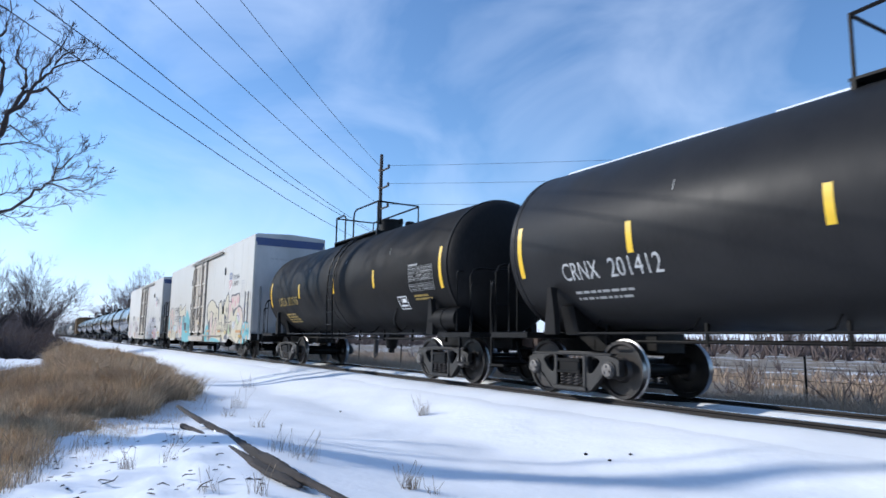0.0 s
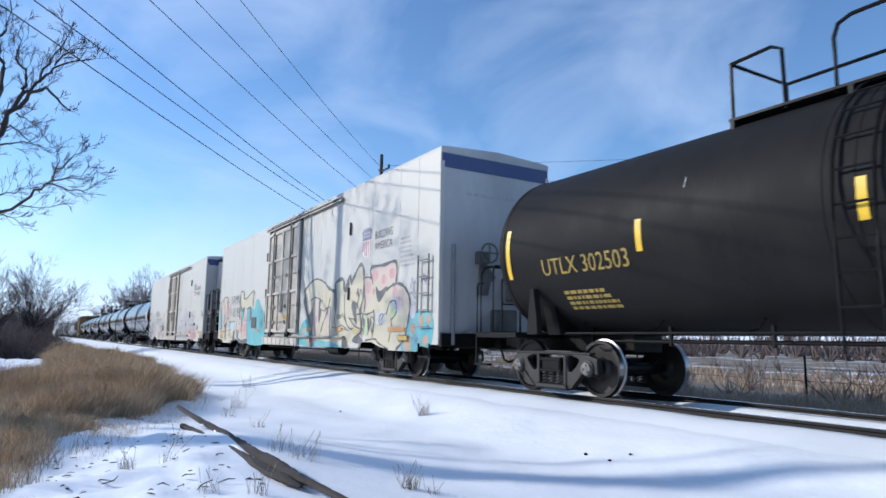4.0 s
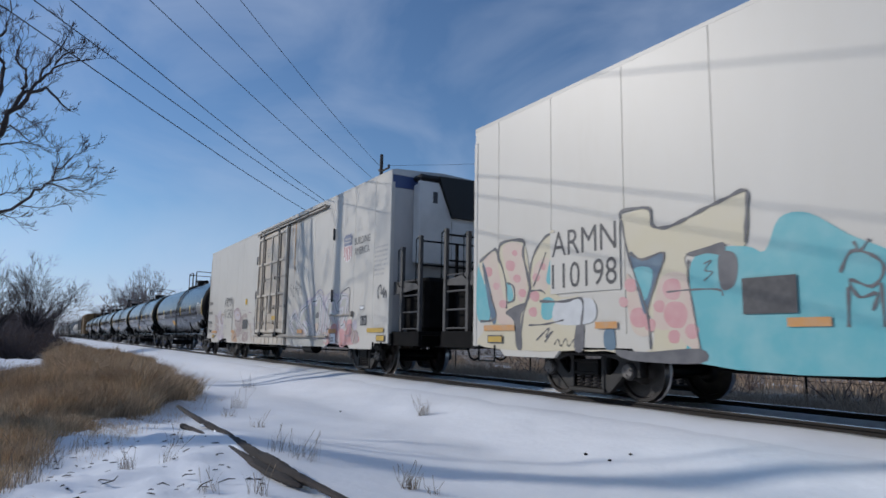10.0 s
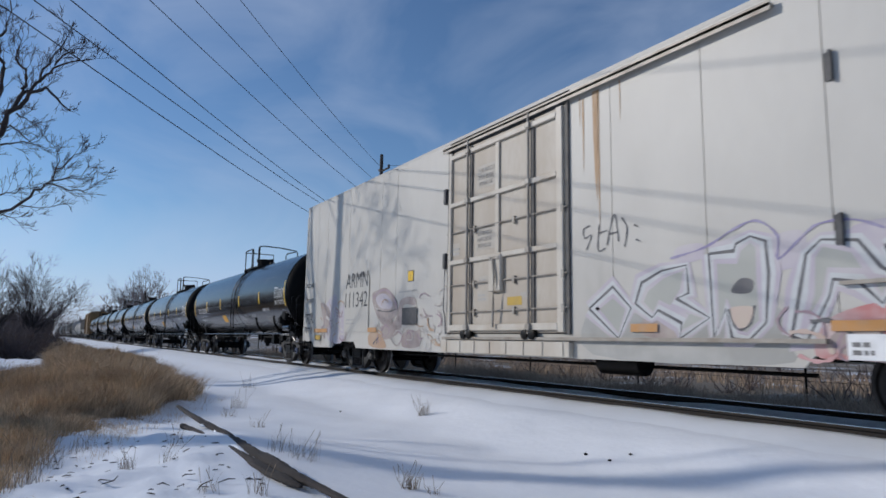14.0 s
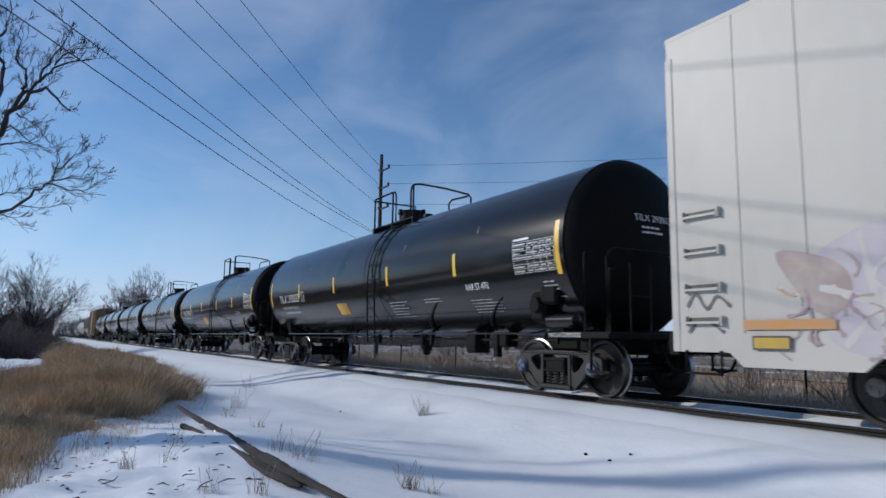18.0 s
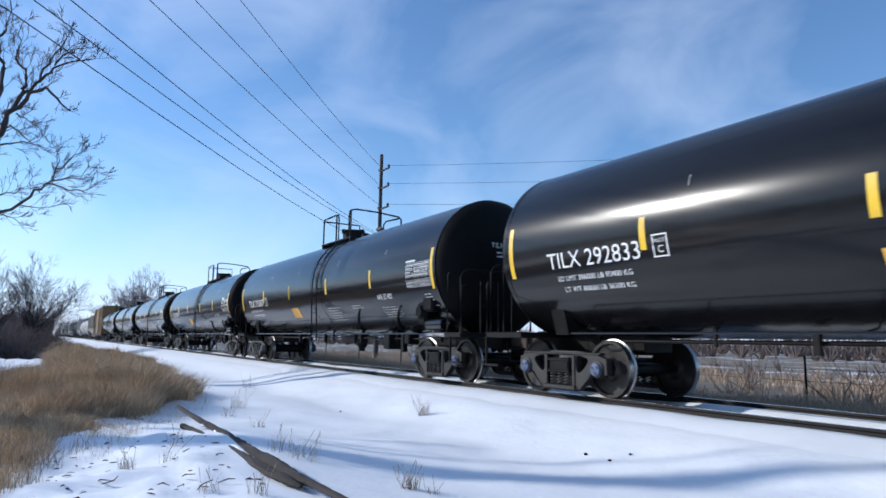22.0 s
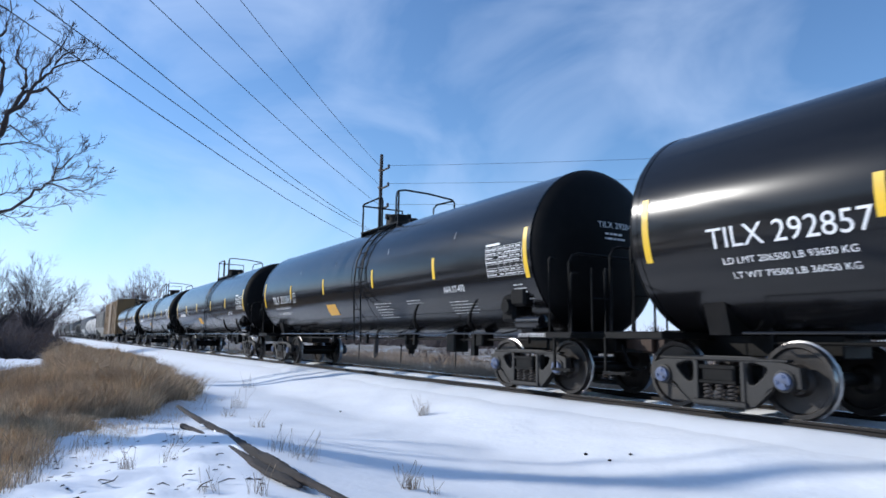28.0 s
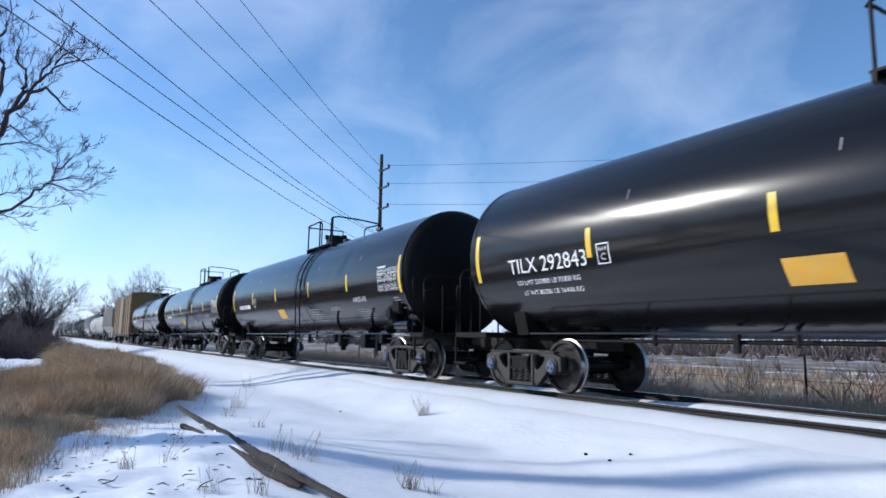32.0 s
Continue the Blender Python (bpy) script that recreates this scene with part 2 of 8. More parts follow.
TAN_SPRAY = material("tan_spray_paint", (0.42, 0.27, 0.17), 0.5, tint=(0.48, 0.37, 0.27), scale=1.6, amount=0.6)
RED_SPRAY = material("red_spray_paint", (0.46, 0.17, 0.16), 0.5, tint=(0.53, 0.45, 0.43), scale=2.2, amount=0.95)
LILAC_SPRAY = material("lilac_spray_paint", (0.43, 0.38, 0.43), 0.5, tint=(0.53, 0.50, 0.48), scale=2, amount=0.7)
GREEN_SPRAY = material("green_spray_paint", (0.36, 0.48, 0.25), 0.5, tint=(0.5, 0.5, 0.36), scale=2.5, amount=0.7)
DOT_SPRAY = material("rose_spray_paint", (0.50, 0.25, 0.25), 0.5, tint=(0.54, 0.36, 0.34), scale=3, amount=0.7)
VIOLET_SPRAY = material("violet_spray_paint", (0.22, 0.19, 0.33), 0.5, tint=(0.4, 0.37, 0.46), scale=4, amount=0.6)
NAVY_SPRAY = material("slate_blue_spray_paint", (0.06, 0.11, 0.17), 0.5, tint=(0.12, 0.2, 0.25), scale=3, amount=0.5)
FAINT_PATCH = material("faded_white_patch", (0.52, 0.53, 0.53), 0.5, tint=(0.44, 0.45, 0.45), scale=6, amount=0.6)
LOGO_RED = material("faded_red_print", (0.42, 0.13, 0.12), 0.5, tint=(0.5, 0.28, 0.26), scale=9, amount=0.6)
LOGO_BLUE = material("faded_blue_print", (0.13, 0.15, 0.23), 0.5, tint=(0.22, 0.23, 0.29), scale=9, amount=0.6)
MAUVE_SPRAY = material("mauve_spray_paint", (0.31, 0.245, 0.225), 0.5, tint=(0.45, 0.39, 0.35), scale=2.6, amount=0.8)
MID_SPRAY = material("mid_grey_spray_paint", (0.33, 0.325, 0.30), 0.55, tint=(0.45, 0.44, 0.41), scale=2.2, amount=0.7)
OCHRE_SPRAY = material("ochre_spray_paint", (0.46, 0.36, 0.16), 0.55, tint=(0.50, 0.43, 0.28), scale=3, amount=0.8)
CHALK_SPRAY = material("chalky_white_spray_paint", (0.53, 0.50, 0.47), 0.55, tint=(0.45, 0.41, 0.38), scale=3, amount=0.6)
PLUM_SPRAY = material("plum_spray_paint", (0.30, 0.21, 0.24), 0.5, tint=(0.42, 0.34, 0.35), scale=4, amount=0.6)
UNIT_WHITE = material("reefer_unit_panel", (0.60, 0.59, 0.565), 0.45, tint=(0.42, 0.41, 0.39), scale=1.6, amount=0.6)
GRILLE = material("black_unit_grille", (0.008, 0.008, 0.008), 0.6, bump=0.5, bump_scale=60)
GALV = material("galvanised_steel", (0.22, 0.22, 0.22), 0.5, 0.4, tint=(0.20, 0.18, 0.16), scale=5, amount=0.6)
BOX_YELLOW = material("old_yellow_boxcar_paint", (0.17, 0.095, 0.03), 0.6, tint=(0.09, 0.06, 0.03), scale=0.8, amount=0.7, stretch=(1, 1, 0.5))
HOPPER_GREY = material("grey_hopper_paint", (0.20, 0.19, 0.17), 0.6, tint=(0.13, 0.12, 0.10), scale=0.8, amount=0.6, stretch=(1, 1, 0.5))
HOPPER_WHITE = material("pale_hopper_paint", (0.36, 0.355, 0.34), 0.6, tint=(0.24, 0.23, 0.21), scale=0.8, amount=0.6, stretch=(1, 1, 0.5))


# ---- building helpers ----
def islands(bm):
    """The separate pieces of a bmesh, as new bmeshes."""
    todo, out = set(bm.verts), []
    while todo:
        stack, seen = [todo.pop()], []
        while stack:
            v = stack.pop()
            seen.append(v)
            for e in v.link_edges:
                w = e.other_vert(v)
                if w in todo:
                    todo.discard(w)
                    stack.append(w)
        piece, where = bmesh.new(), {}
        for v in seen:
            where[v] = piece.verts.new(v.co)
        for f in {f for v in seen for f in v.link_faces}:
            piece.faces.new([where[v] for v in f.verts])
        out.append(piece)
    return out


FINE_PRINT = ("small_print", "data_panel", "notice_print", "emblem_print", "emblem_stripe", "plate_mark", "notice_box")


def part(name, bm, mat, parent=None, label="", smooth=0.0):
    """Links a bmesh as one mesh object under its thing. smooth: degrees below which edges are shaded round."""
    tiny = name in FINE_PRINT
    if name == "lettering":
        zs = [v.co.z for v in bm.verts]
        if max(zs) - min(zs) > 0.11:
            for piece in islands(bm):
                ob = part("letter", piece, mat, parent, label)
            bm.free()
            return ob
        tiny = True
    me = bpy.data.meshes.new(name)
    bmesh.ops.recalc_face_normals(bm, faces=bm.faces)
    bm.to_mesh(me)
    bm.free()
    me.materials.append(mat)
    if smooth:
        me.shade_smooth()
        me.set_sharp_from_angle(angle=radians(smooth))
    ob = new(name, me)
    ob.parent = parent
    return tagged(ob, label, kind="stuff" if tiny else "")


def shared(name, me, parent, m):
    ob = new(name, me)
    ob.parent = parent
    ob.matrix_basis = m
    return ob


def thing(name, label, category, group="", kind="", m=None):
    ob = tagged(new(name), label, category, group, kind)
    ob.empty_display_size = 0.2
    if m is not None:
        ob.matrix_basis = m
    return ob


def add_box(bm, x0, x1, y0, y1, z0, z1, bevel=0.0):
    vs = [bm.verts.new((x, y, z)) for x in (x0, x1) for y in (y0, y1) for z in (z0, z1)]
    fs = [bm.faces.new([vs[i] for i in f]) for f in ((0, 1, 3, 2), (4, 6, 7, 5), (0, 4, 5, 1), (2, 3, 7, 6), (0, 2, 6, 4), (1, 5, 7, 3))]
    if bevel:
        edges = list({e for f in fs for e in f.edges})
        bmesh.ops.bevel(bm, geom=edges, offset=bevel, segments=1, affect="EDGES")
    return bm


def box(*a, **k):
    return add_box(bmesh.new(), *a, **k)


def ring_frame(d):
    d = d.normalized()
    a = d.cross(Vector((0, 0, 1)))
    if a.length < 1e-3:
        a = d.cross(Vector((0, 1, 0)))
    a.normalize()
    return a, d.cross(a)


def add_tube(bm, pts, r, n=6, cap=True):
    """A round bar along points; r may be one radius or one for each point."""
    pts = [Vector(p) for p in pts]
    rs = r if isinstance(r, (list, tuple)) else [r] * len(pts)
    rings = []
    for i, p in enumerate(pts):
        d = (pts[min(i + 1, len(pts) - 1)] - pts[max(i - 1, 0)])
        a, b = ring_frame(d)
        rings.append([bm.verts.new(p + (a * math.cos(6.28319 * k / n) + b * math.sin(6.28319 * k / n)) * rs[i]) for k in range(n)])
    for q, w in zip(rings, rings[1:]):
        for k in range(n):
            bm.faces.new((q[k], q[(k + 1) % n], w[(k + 1) % n], w[k]))
    if cap:
        bm.faces.new(rings[0][::-1])
        bm.faces.new(rings[-1])
    return bm


def tube(*a, **k):
    return add_tube(bmesh.new(), *a, **k)


def add_lathe(bm, profile, centre, axis="x", n=32):
    """Turns (along, radius) pairs round an axis through centre."""
    c = Vector(centre)
    rings = []
    for s, r in profile:
        ring = []
        for k in range(n):
            u, v = math.cos(6.28319 * k / n) * r, math.sin(6.28319 * k / n) * r
            p = {"x": Vector((s, u, v)), "y": Vector((u, s, v)), "z": Vector((u, v, s))}[axis]
            ring.append(bm.verts.new(c + p))
        rings.append(ring)
    for q, w in zip(rings, rings[1:]):
        for k in range(n):
            bm.faces.new((q[k], q[(k + 1) % n], w[(k + 1) % n], w[k]))
    bm.faces.new(rings[0][::-1])
    bm.faces.new(rings[-1])
    return bm


def lathe(*a, **k):
    return add_lathe(bmesh.new(), *a, **k)


def add_prism(bm, outline, y0, y1, axis="y"):
    """A flat outline given in (x, z), or (y, z) for axis x, drawn out along the axis."""
    def at(p, s):
        return (p[0], s, p[1]) if axis == "y" else (s, p[0], p[1])
    a = [bm.verts.new(at(p, y0)) for p in outline]
    b = [bm.verts.new(at(p, y1)) for p in outline]
    n = len(outline)
    for i in range(n):
        bm.faces.new((a[i], a[(i + 1) % n], b[(i + 1) % n], b[i]))
    bm.faces.new(a[::-1])
    bm.faces.new(b)
    return bm


def prism(*a, **k):
    return add_prism(bmesh.new(), *a, **k)


def smooth_line(pts, closed=True, steps=4):
    """A rounded line through control points."""
    n, out = len(pts), []
    for i in range(n if closed else n - 1):
        g = [Vector(pts[j % n] if closed else pts[min(max(j, 0), n - 1)]) for j in (i - 1, i, i + 1, i + 2)]
        for k in range(steps):
            t = k / steps
            out.append(0.5 * (2 * g[1] + (g[2] - g[0]) * t + (2 * g[0] - 5 * g[1] + 4 * g[2] - g[3]) * t * t + (3 * g[1] - g[0] - 3 * g[2] + g[3]) * t**3))
    if not closed:
        out.append(Vector(pts[-1]))
    return out


def letters(text, width, height):
    """A flat bmesh of writing in x and y, its lower left corner at the origin, of the given size."""
    cu = bpy.data.curves.new("writing", "FONT")
    cu.body = text
    cu.resolution_u = 3
    ob = bpy.data.objects.new("writing", cu)
    scene.collection.objects.link(ob)
    dg = bpy.context.evaluated_depsgraph_get()
    me = bpy.data.meshes.new_from_object(ob.evaluated_get(dg))
    bpy.data.objects.remove(ob)
    bpy.data.curves.remove(cu)
    bm = bmesh.new()
    bm.from_mesh(me)
    bpy.data.meshes.remove(me)
    xs, ys = [v.co.x for v in bm.verts], [v.co.y for v in bm.verts]
    sx, sy = width / (max(xs) - min(xs)), height / (max(ys) - min(ys))
    x0, y0 = min(xs), min(ys)
    for v in bm.verts:
        v.co = ((v.co.x - x0) * sx, (v.co.y - y0) * sy, 0)
    if height > 0.08:
        # heavier strokes
        bmesh.ops.inset_region(bm, faces=bm.faces[:], use_boundary=True, use_outset=True, thickness=0.030 * height)
    return bm


def bars(rows, width, height, seed=0, fill=0.6, gap=0.18):
    """Writing too small to read: rows of short plain bars in x and y."""
    rnd = random.Random(seed)
    bm = bmesh.new()
    step = height / rows
    for r in range(rows):
        x, y = 0.0, height - (r + 1) * step
        end = width * rnd.uniform(0.6, 1.0)
        while x < end:
            w = step * rnd.uniform(0.4, 1.5)
            w = min(w, width - x)
            if w < step * 0.2:
                break
            vs = [bm.verts.new(p) for p in ((x, y, 0), (x + w, y, 0), (x + w, y + step * fill, 0), (x, y + step * fill, 0))]
            bm.faces.new(vs)
            x += w + step * gap * 1.6
    return bm


def on_side(bm, x, z, y):
    """Lays flat work (x, y) on a car's upright side that faces -y."""
    for v in bm.verts:
        v.co = (x + v.co.x, y + v.co.z, z + v.co.y)
    return bm


def on_tank(bm, x, z, radius, zc, lift=0.005, cut=0.06):
    """Wraps flat work (x, y) round a tank's side that faces -y; z is the height of its lower edge."""
    top = max(v.co.y for v in bm.verts)
    k = cut
    while k < top:
        bmesh.ops.bisect_plane(bm, geom=bm.verts[:] + bm.edges[:] + bm.faces[:], plane_co=(0, k, 0), plane_no=(0, 1, 0))
        k += cut
    base = math.asin((z - zc) / radius)
    for v in bm.verts:
        a = base + v.co.y / radius
        r = radius + lift + v.co.z
        v.co = (x + v.co.x, -r * math.cos(a), zc + r * math.sin(a))
    return bm


def rect(w, h):
    bm = bmesh.new()
    bm.faces.new([bm.verts.new(p) for p in ((0, 0, 0), (w, 0, 0), (w, h, 0), (0, h, 0))])
    return bm


def add_rect(bm, x, y, w, h, z=0.0):
    bm.faces.new([bm.verts.new(p) for p in ((x, y, z), (x + w, y, z), (x + w, y + h, z), (x, y + h, z))])
    return bm


# ---- running gear, shared by all the cars ----
def wheel_mesh():
    r = WHEEL_R
    bm = lathe([(-0.075, 0.10), (-0.075, 0.16), (-0.02, 0.20), (-0.03, r - 0.075), (-0.066, r - 0.055), (-0.066, r - 0.004),
                (0.03, r), (0.04, r + 0.026), (0.066, r + 0.02), (0.066, r - 0.06), (0.02, r - 0.075), (0.03, 0.2), (0.09, 0.14), (0.09, 0.1)],
               (0, 0, 0), "y", 36)
    bmesh.ops.recalc_face_normals(bm, faces=bm.faces)
    me = bpy.data.meshes.new("wheel")
    bm.to_mesh(me)
    bm.free()
    me.materials.append(WHEEL)
    me.materials.append(TREAD)
    for p in me.polygons:
        c = p.center
        if math.hypot(c.x, c.z) > r - 0.012:
            p.material_index = 1
    me.shade_smooth()
    me.set_sharp_from_angle(angle=radians(30))
    return me


def plain_mesh(name, bm, mat, smooth=0.0):
    ob = part(name, bm, mat, None, "", smooth)
    me = ob.data
    bpy.data.objects.remove(ob)
    return me


def plate(outlines, depth, bevel):
    """A cast plate in x and z with holes, its edges rounded, centred on y = 0."""
    cu = bpy.data.curves.new("plate", "CURVE")
    cu.dimensions, cu.fill_mode = "2D", "BOTH"
    cu.extrude, cu.bevel_depth, cu.bevel_resolution = depth / 2 - bevel, bevel, 1
    cu.offset = -bevel
    for line in outlines:
        sp = cu.splines.new("POLY")
        sp.points.add(len(line) - 1)
        for p, q in zip(sp.points, line):
            p.co = (q[0], q[1], 0, 1)
        sp.use_cyclic_u = True
    ob = bpy.data.objects.new("plate", cu)
    scene.collection.objects.link(ob)
    me = bpy.data.meshes.new_from_object(ob.evaluated_get(bpy.context.evaluated_depsgraph_get()))
    bpy.data.objects.remove(ob)
    bpy.data.curves.remove(cu)
    bm = bmesh.new()
    bm.from_mesh(me)
    bpy.data.meshes.remove(me)
    for v in bm.verts:
        v.co = (v.co.x, v.co.z, v.co.y)
    return bm


def frame_bmesh():
    """One cast side frame: broad plate with two three-cornered holes, a window for bolster and springs, and pedestal jaws."""
    right = [(0.42, 0.735), (0.85, 0.68), (1.08, 0.62), (1.10, 0.37), (1.02, 0.37), (1.005, 0.53), (0.785, 0.53), (0.755, 0.37), (0.68, 0.33), (0.60, 0.22), (0.46, 0.11), (0.34, 0.075)]
    outline = right + [(-x, z) for x, z in reversed(right)]
    hole = smooth_line([(0.41, 0.645), (0.60, 0.625), (0.67, 0.575), (0.57, 0.45), (0.47, 0.385), (0.41, 0.43)], True, 3)
    bm = plate([outline, [(p[0], p[1]) for p in hole], [(-p[0], p[1]) for p in reversed(hole)], [(-0.31, 0.66), (0.31, 0.66), (0.31, 0.17), (-0.31, 0.17)]], 0.13, 0.018)
    for s in (-1, 1):
        add_lathe(bm, [(-0.10, 0.10), (-0.085, 0.135), (0.08, 0.145)], (s * 0.89, 0, WHEEL_R), "y", 18)             # bearing
        add_box(bm, s * 0.345 - 0.035, s * 0.345 + 0.035, -0.085, 0.06, 0.16, 0.67, bevel=0.012)                     # column rib
        add_prism(bm, [(s * 0.72, 0.345), (s * 0.76, 0.36), (s * 0.50, 0.125), (s * 0.45, 0.125)], -0.085, 0.0)      # rib along the slanting leg
    add_box(bm, -0.40, 0.40, -0.11, 0.07, 0.10, 0.165, bevel=0.012)                                                 # spring seat
    add_box(bm, -0.95, 0.95, -0.08, 0.05, 0.675, 0.71, bevel=0.01)                                                  # rib along the top
    return bm


def spring_bmesh():
    pts = [(0.056 * math.cos(a * 0.9), 0.056 * math.sin(a * 0.9), 0.165 + 0.0072 * a) for a in range(0, 31)]
    return tube(pts, 0.014, 5, cap=False)


def bolster_bmesh():
    bm = box(-0.24, 0.24, -1.10, 1.10, 0.38, 0.61, bevel=0.025)
    for s in (-1, 1):
        add_box(bm, -0.27, 0.27, *sorted((s * 1.06, s * 1.115)), 0.375, 0.42, bevel=0.008)
        add_box(bm, -0.27, 0.27, *sorted((s * 1.06, s * 1.115)), 0.56, 0.615, bevel=0.008)
    return add_box(bm, -0.9, 0.9, -0.06, 0.06, 0.45, 0.52)


WHEEL_ME = wheel_mesh()
AXLE_ME = plain_mesh("wheelset", add_lathe(lathe([(-0.99, 0.07), (-0.70, 0.085), (0.70, 0.085), (0.99, 0.07)], (0, 0, 0), "y", 12), [(-0.3, 0.095), (0.3, 0.095)], (0, 0, 0), "y", 12), FRAME_BLACK, 40)


def cap_bmesh():
    bm = lathe([(-0.035, 0.06), (-0.03, 0.10), (0.03, 0.115)], (0, 0, 0), "y", 12)
    for k in range(3):
        a = k * 2.0944
        add_lathe(bm, [(-0.055, 0.02), (-0.03, 0.02)], (0.06 * math.cos(a), 0, 0.06 * math.sin(a)), "y", 6)
    return bm


CAP_ME = {True: plain_mesh("bearing_cap", cap_bmesh(), CAP_BLUE, 30), False: plain_mesh("bearing_cap", cap_bmesh(), CAP_GREY, 30)}
SIDE_ME = plain_mesh("side_frame", frame_bmesh(), CAST, 30)
SPRING_ME = plain_mesh("spring", spring_bmesh(), SPRING, 60)
BOLSTER_ME = plain_mesh("truck_bolster", bolster_bmesh(), FRAME_BLACK)
BEAM_ME = plain_mesh("brake_beam", add_box(box(-0.05, 0.05, -0.8, 0.8, 0.30, 0.38), -0.02, 0.06, -0.82, -0.66, 0.26, 0.48), FRAME_BLACK)


def add_trucks(car, places, blue=False):
    for cx in places:
        shared("truck_bolster", BOLSTER_ME, car, pose(cx, 0, 0))
        for s in (-1, 1):
            side = shared("side_frame", SIDE_ME, car, pose(cx, s * 1.0, 0))
            for x in (-0.18, 0.0, 0.18):
                shared("spring", SPRING_ME, side, pose(x, -0.04, 0))
            shared("brake_beam", BEAM_ME, car, pose(cx + s * 0.42, 0, 0))
            ws = shared("wheelset", AXLE_ME, car, pose(cx + s * 0.89, 0, WHEEL_R))
            for e in (-1, 1):
                shared("wheel", WHEEL_ME, ws, pose(0, e * RAIL, 0, 0, 0, 180 if e > 0 else 0))
                shared("bearing_cap", CAP_ME[blue], ws, pose(0, e * 1.10, 0, 0, 0, 180 if e > 0 else 0))


COUPLER_ME = plain_mesh("coupler", add_prism(add_box(box(-0.75, 0.05, -0.07, 0.07, 0.78, 0.95, bevel=0.02), -0.02, 0.16, -0.16, 0.10, 0.72, 1.0, bevel=0.03),
                                             [(0.05, 0.76), (0.26, 0.76), (0.26, 0.98), (0.05, 0.98)], 0.02, 0.13), RUST)
HOSE_ME = plain_mesh("air_hose", tube([(0, 0, 0.85), (0.08, -0.02, 0.70), (0.2, -0.03, 0.50), (0.36, -0.02, 0.45), (0.5, 0, 0.5)], 0.025, 6), FRAME_BLACK, 60)


def add_couplers(car, half):
    for s in (-1, 1):
        shared("coupler", COUPLER_ME, car, pose(s * (half - 0.06), 0, 0, 0, 0, 0 if s > 0 else 180))
        shared("air_hose", HOSE_ME, car, pose(s * (half - 0.45), -0.28 * s, 0, 0, 0, 0 if s > 0 else 180))


# ---- ground, track ----
def smoothstep(a, b, v):
    t = min(max((v - a) / (b - a), 0.0), 1.0)
    return t * t * (3 - 2 * t)


def ground_z(x, y):
    """Height of the ground: snow shelf below the track bed, a bank of grass, a flat field behind."""
    if y < 7.0:
        z = -0.45 - 0.04 * smoothstep(1.8, 3.2, y) + 0.32 * smoothstep(5.0, 7.0, y)
    elif y < 9.9:
        z = -0.17
    else:
        z = -0.17 - 0.38 * smoothstep(9.9, 13.0, y) + 0.25 * smoothstep(30, 80, y)
    near = 1 - smoothstep(25, 60, abs(x) + abs(y))
    rough = noise.noise((x * 0.35, y * 0.35, 0.3)) * 0.09 + noise.noise((x * 1.1, y * 1.1, 5.1)) * 0.03 + noise.noise((x * 3.3, y * 3.3, 9.7)) * 0.012
    if 7.1 < y < 10.2:
        rough = 0.0
    elif y >= 6.3 and y <= 7.1:
        rough *= 1 - smoothstep(6.3, 7.1, y)
    z += rough * (0.35 + 0.65 * near)
    # snowy hump under the log and bank of grass beyond it
    z += 0.15 * math.exp(-((x + 7.0) / 3.2) ** 2 - ((y - 2.0) / 1.25) ** 2)
    z -= 0.02 * max(x + 5.0, 0.0) * (1 - smoothstep(5.0, 6.5, y)) * near
    if near > 0.5 and y < 2.2 and x < -4:
        lump = 0.09 * abs(noise.noise((x * 1.9, y * 2.4, 3.3))) + 0.06 * max(0.0, noise.noise((x * 4.3, y * 5.1, 1.3)))
        z += lump * (1 - smoothstep(1.3, 1.9, y)) * smoothstep(-4.0, -5.0, x)
    bank = smoothstep(-10.5, -17.0, x) * (1 - smoothstep(0.5, 3.6, y)) * smoothstep(-40, -12, y)
    z += bank * 0.22
    return z


def spread(lo, hi, mid, near, far, grow=1.16):
    """Coordinates that lie close together near mid and ever further apart away from it."""
    out = [mid]
    for sign, end in ((1, hi), (-1, lo)):
        v, step = mid, near
        while (v - end) * sign < 0:
            v += sign * step
            if abs(v - mid) > far:
                step *= grow
            out.append(min(v, hi) if sign > 0 else max(v, lo))
    return sorted(set(out))


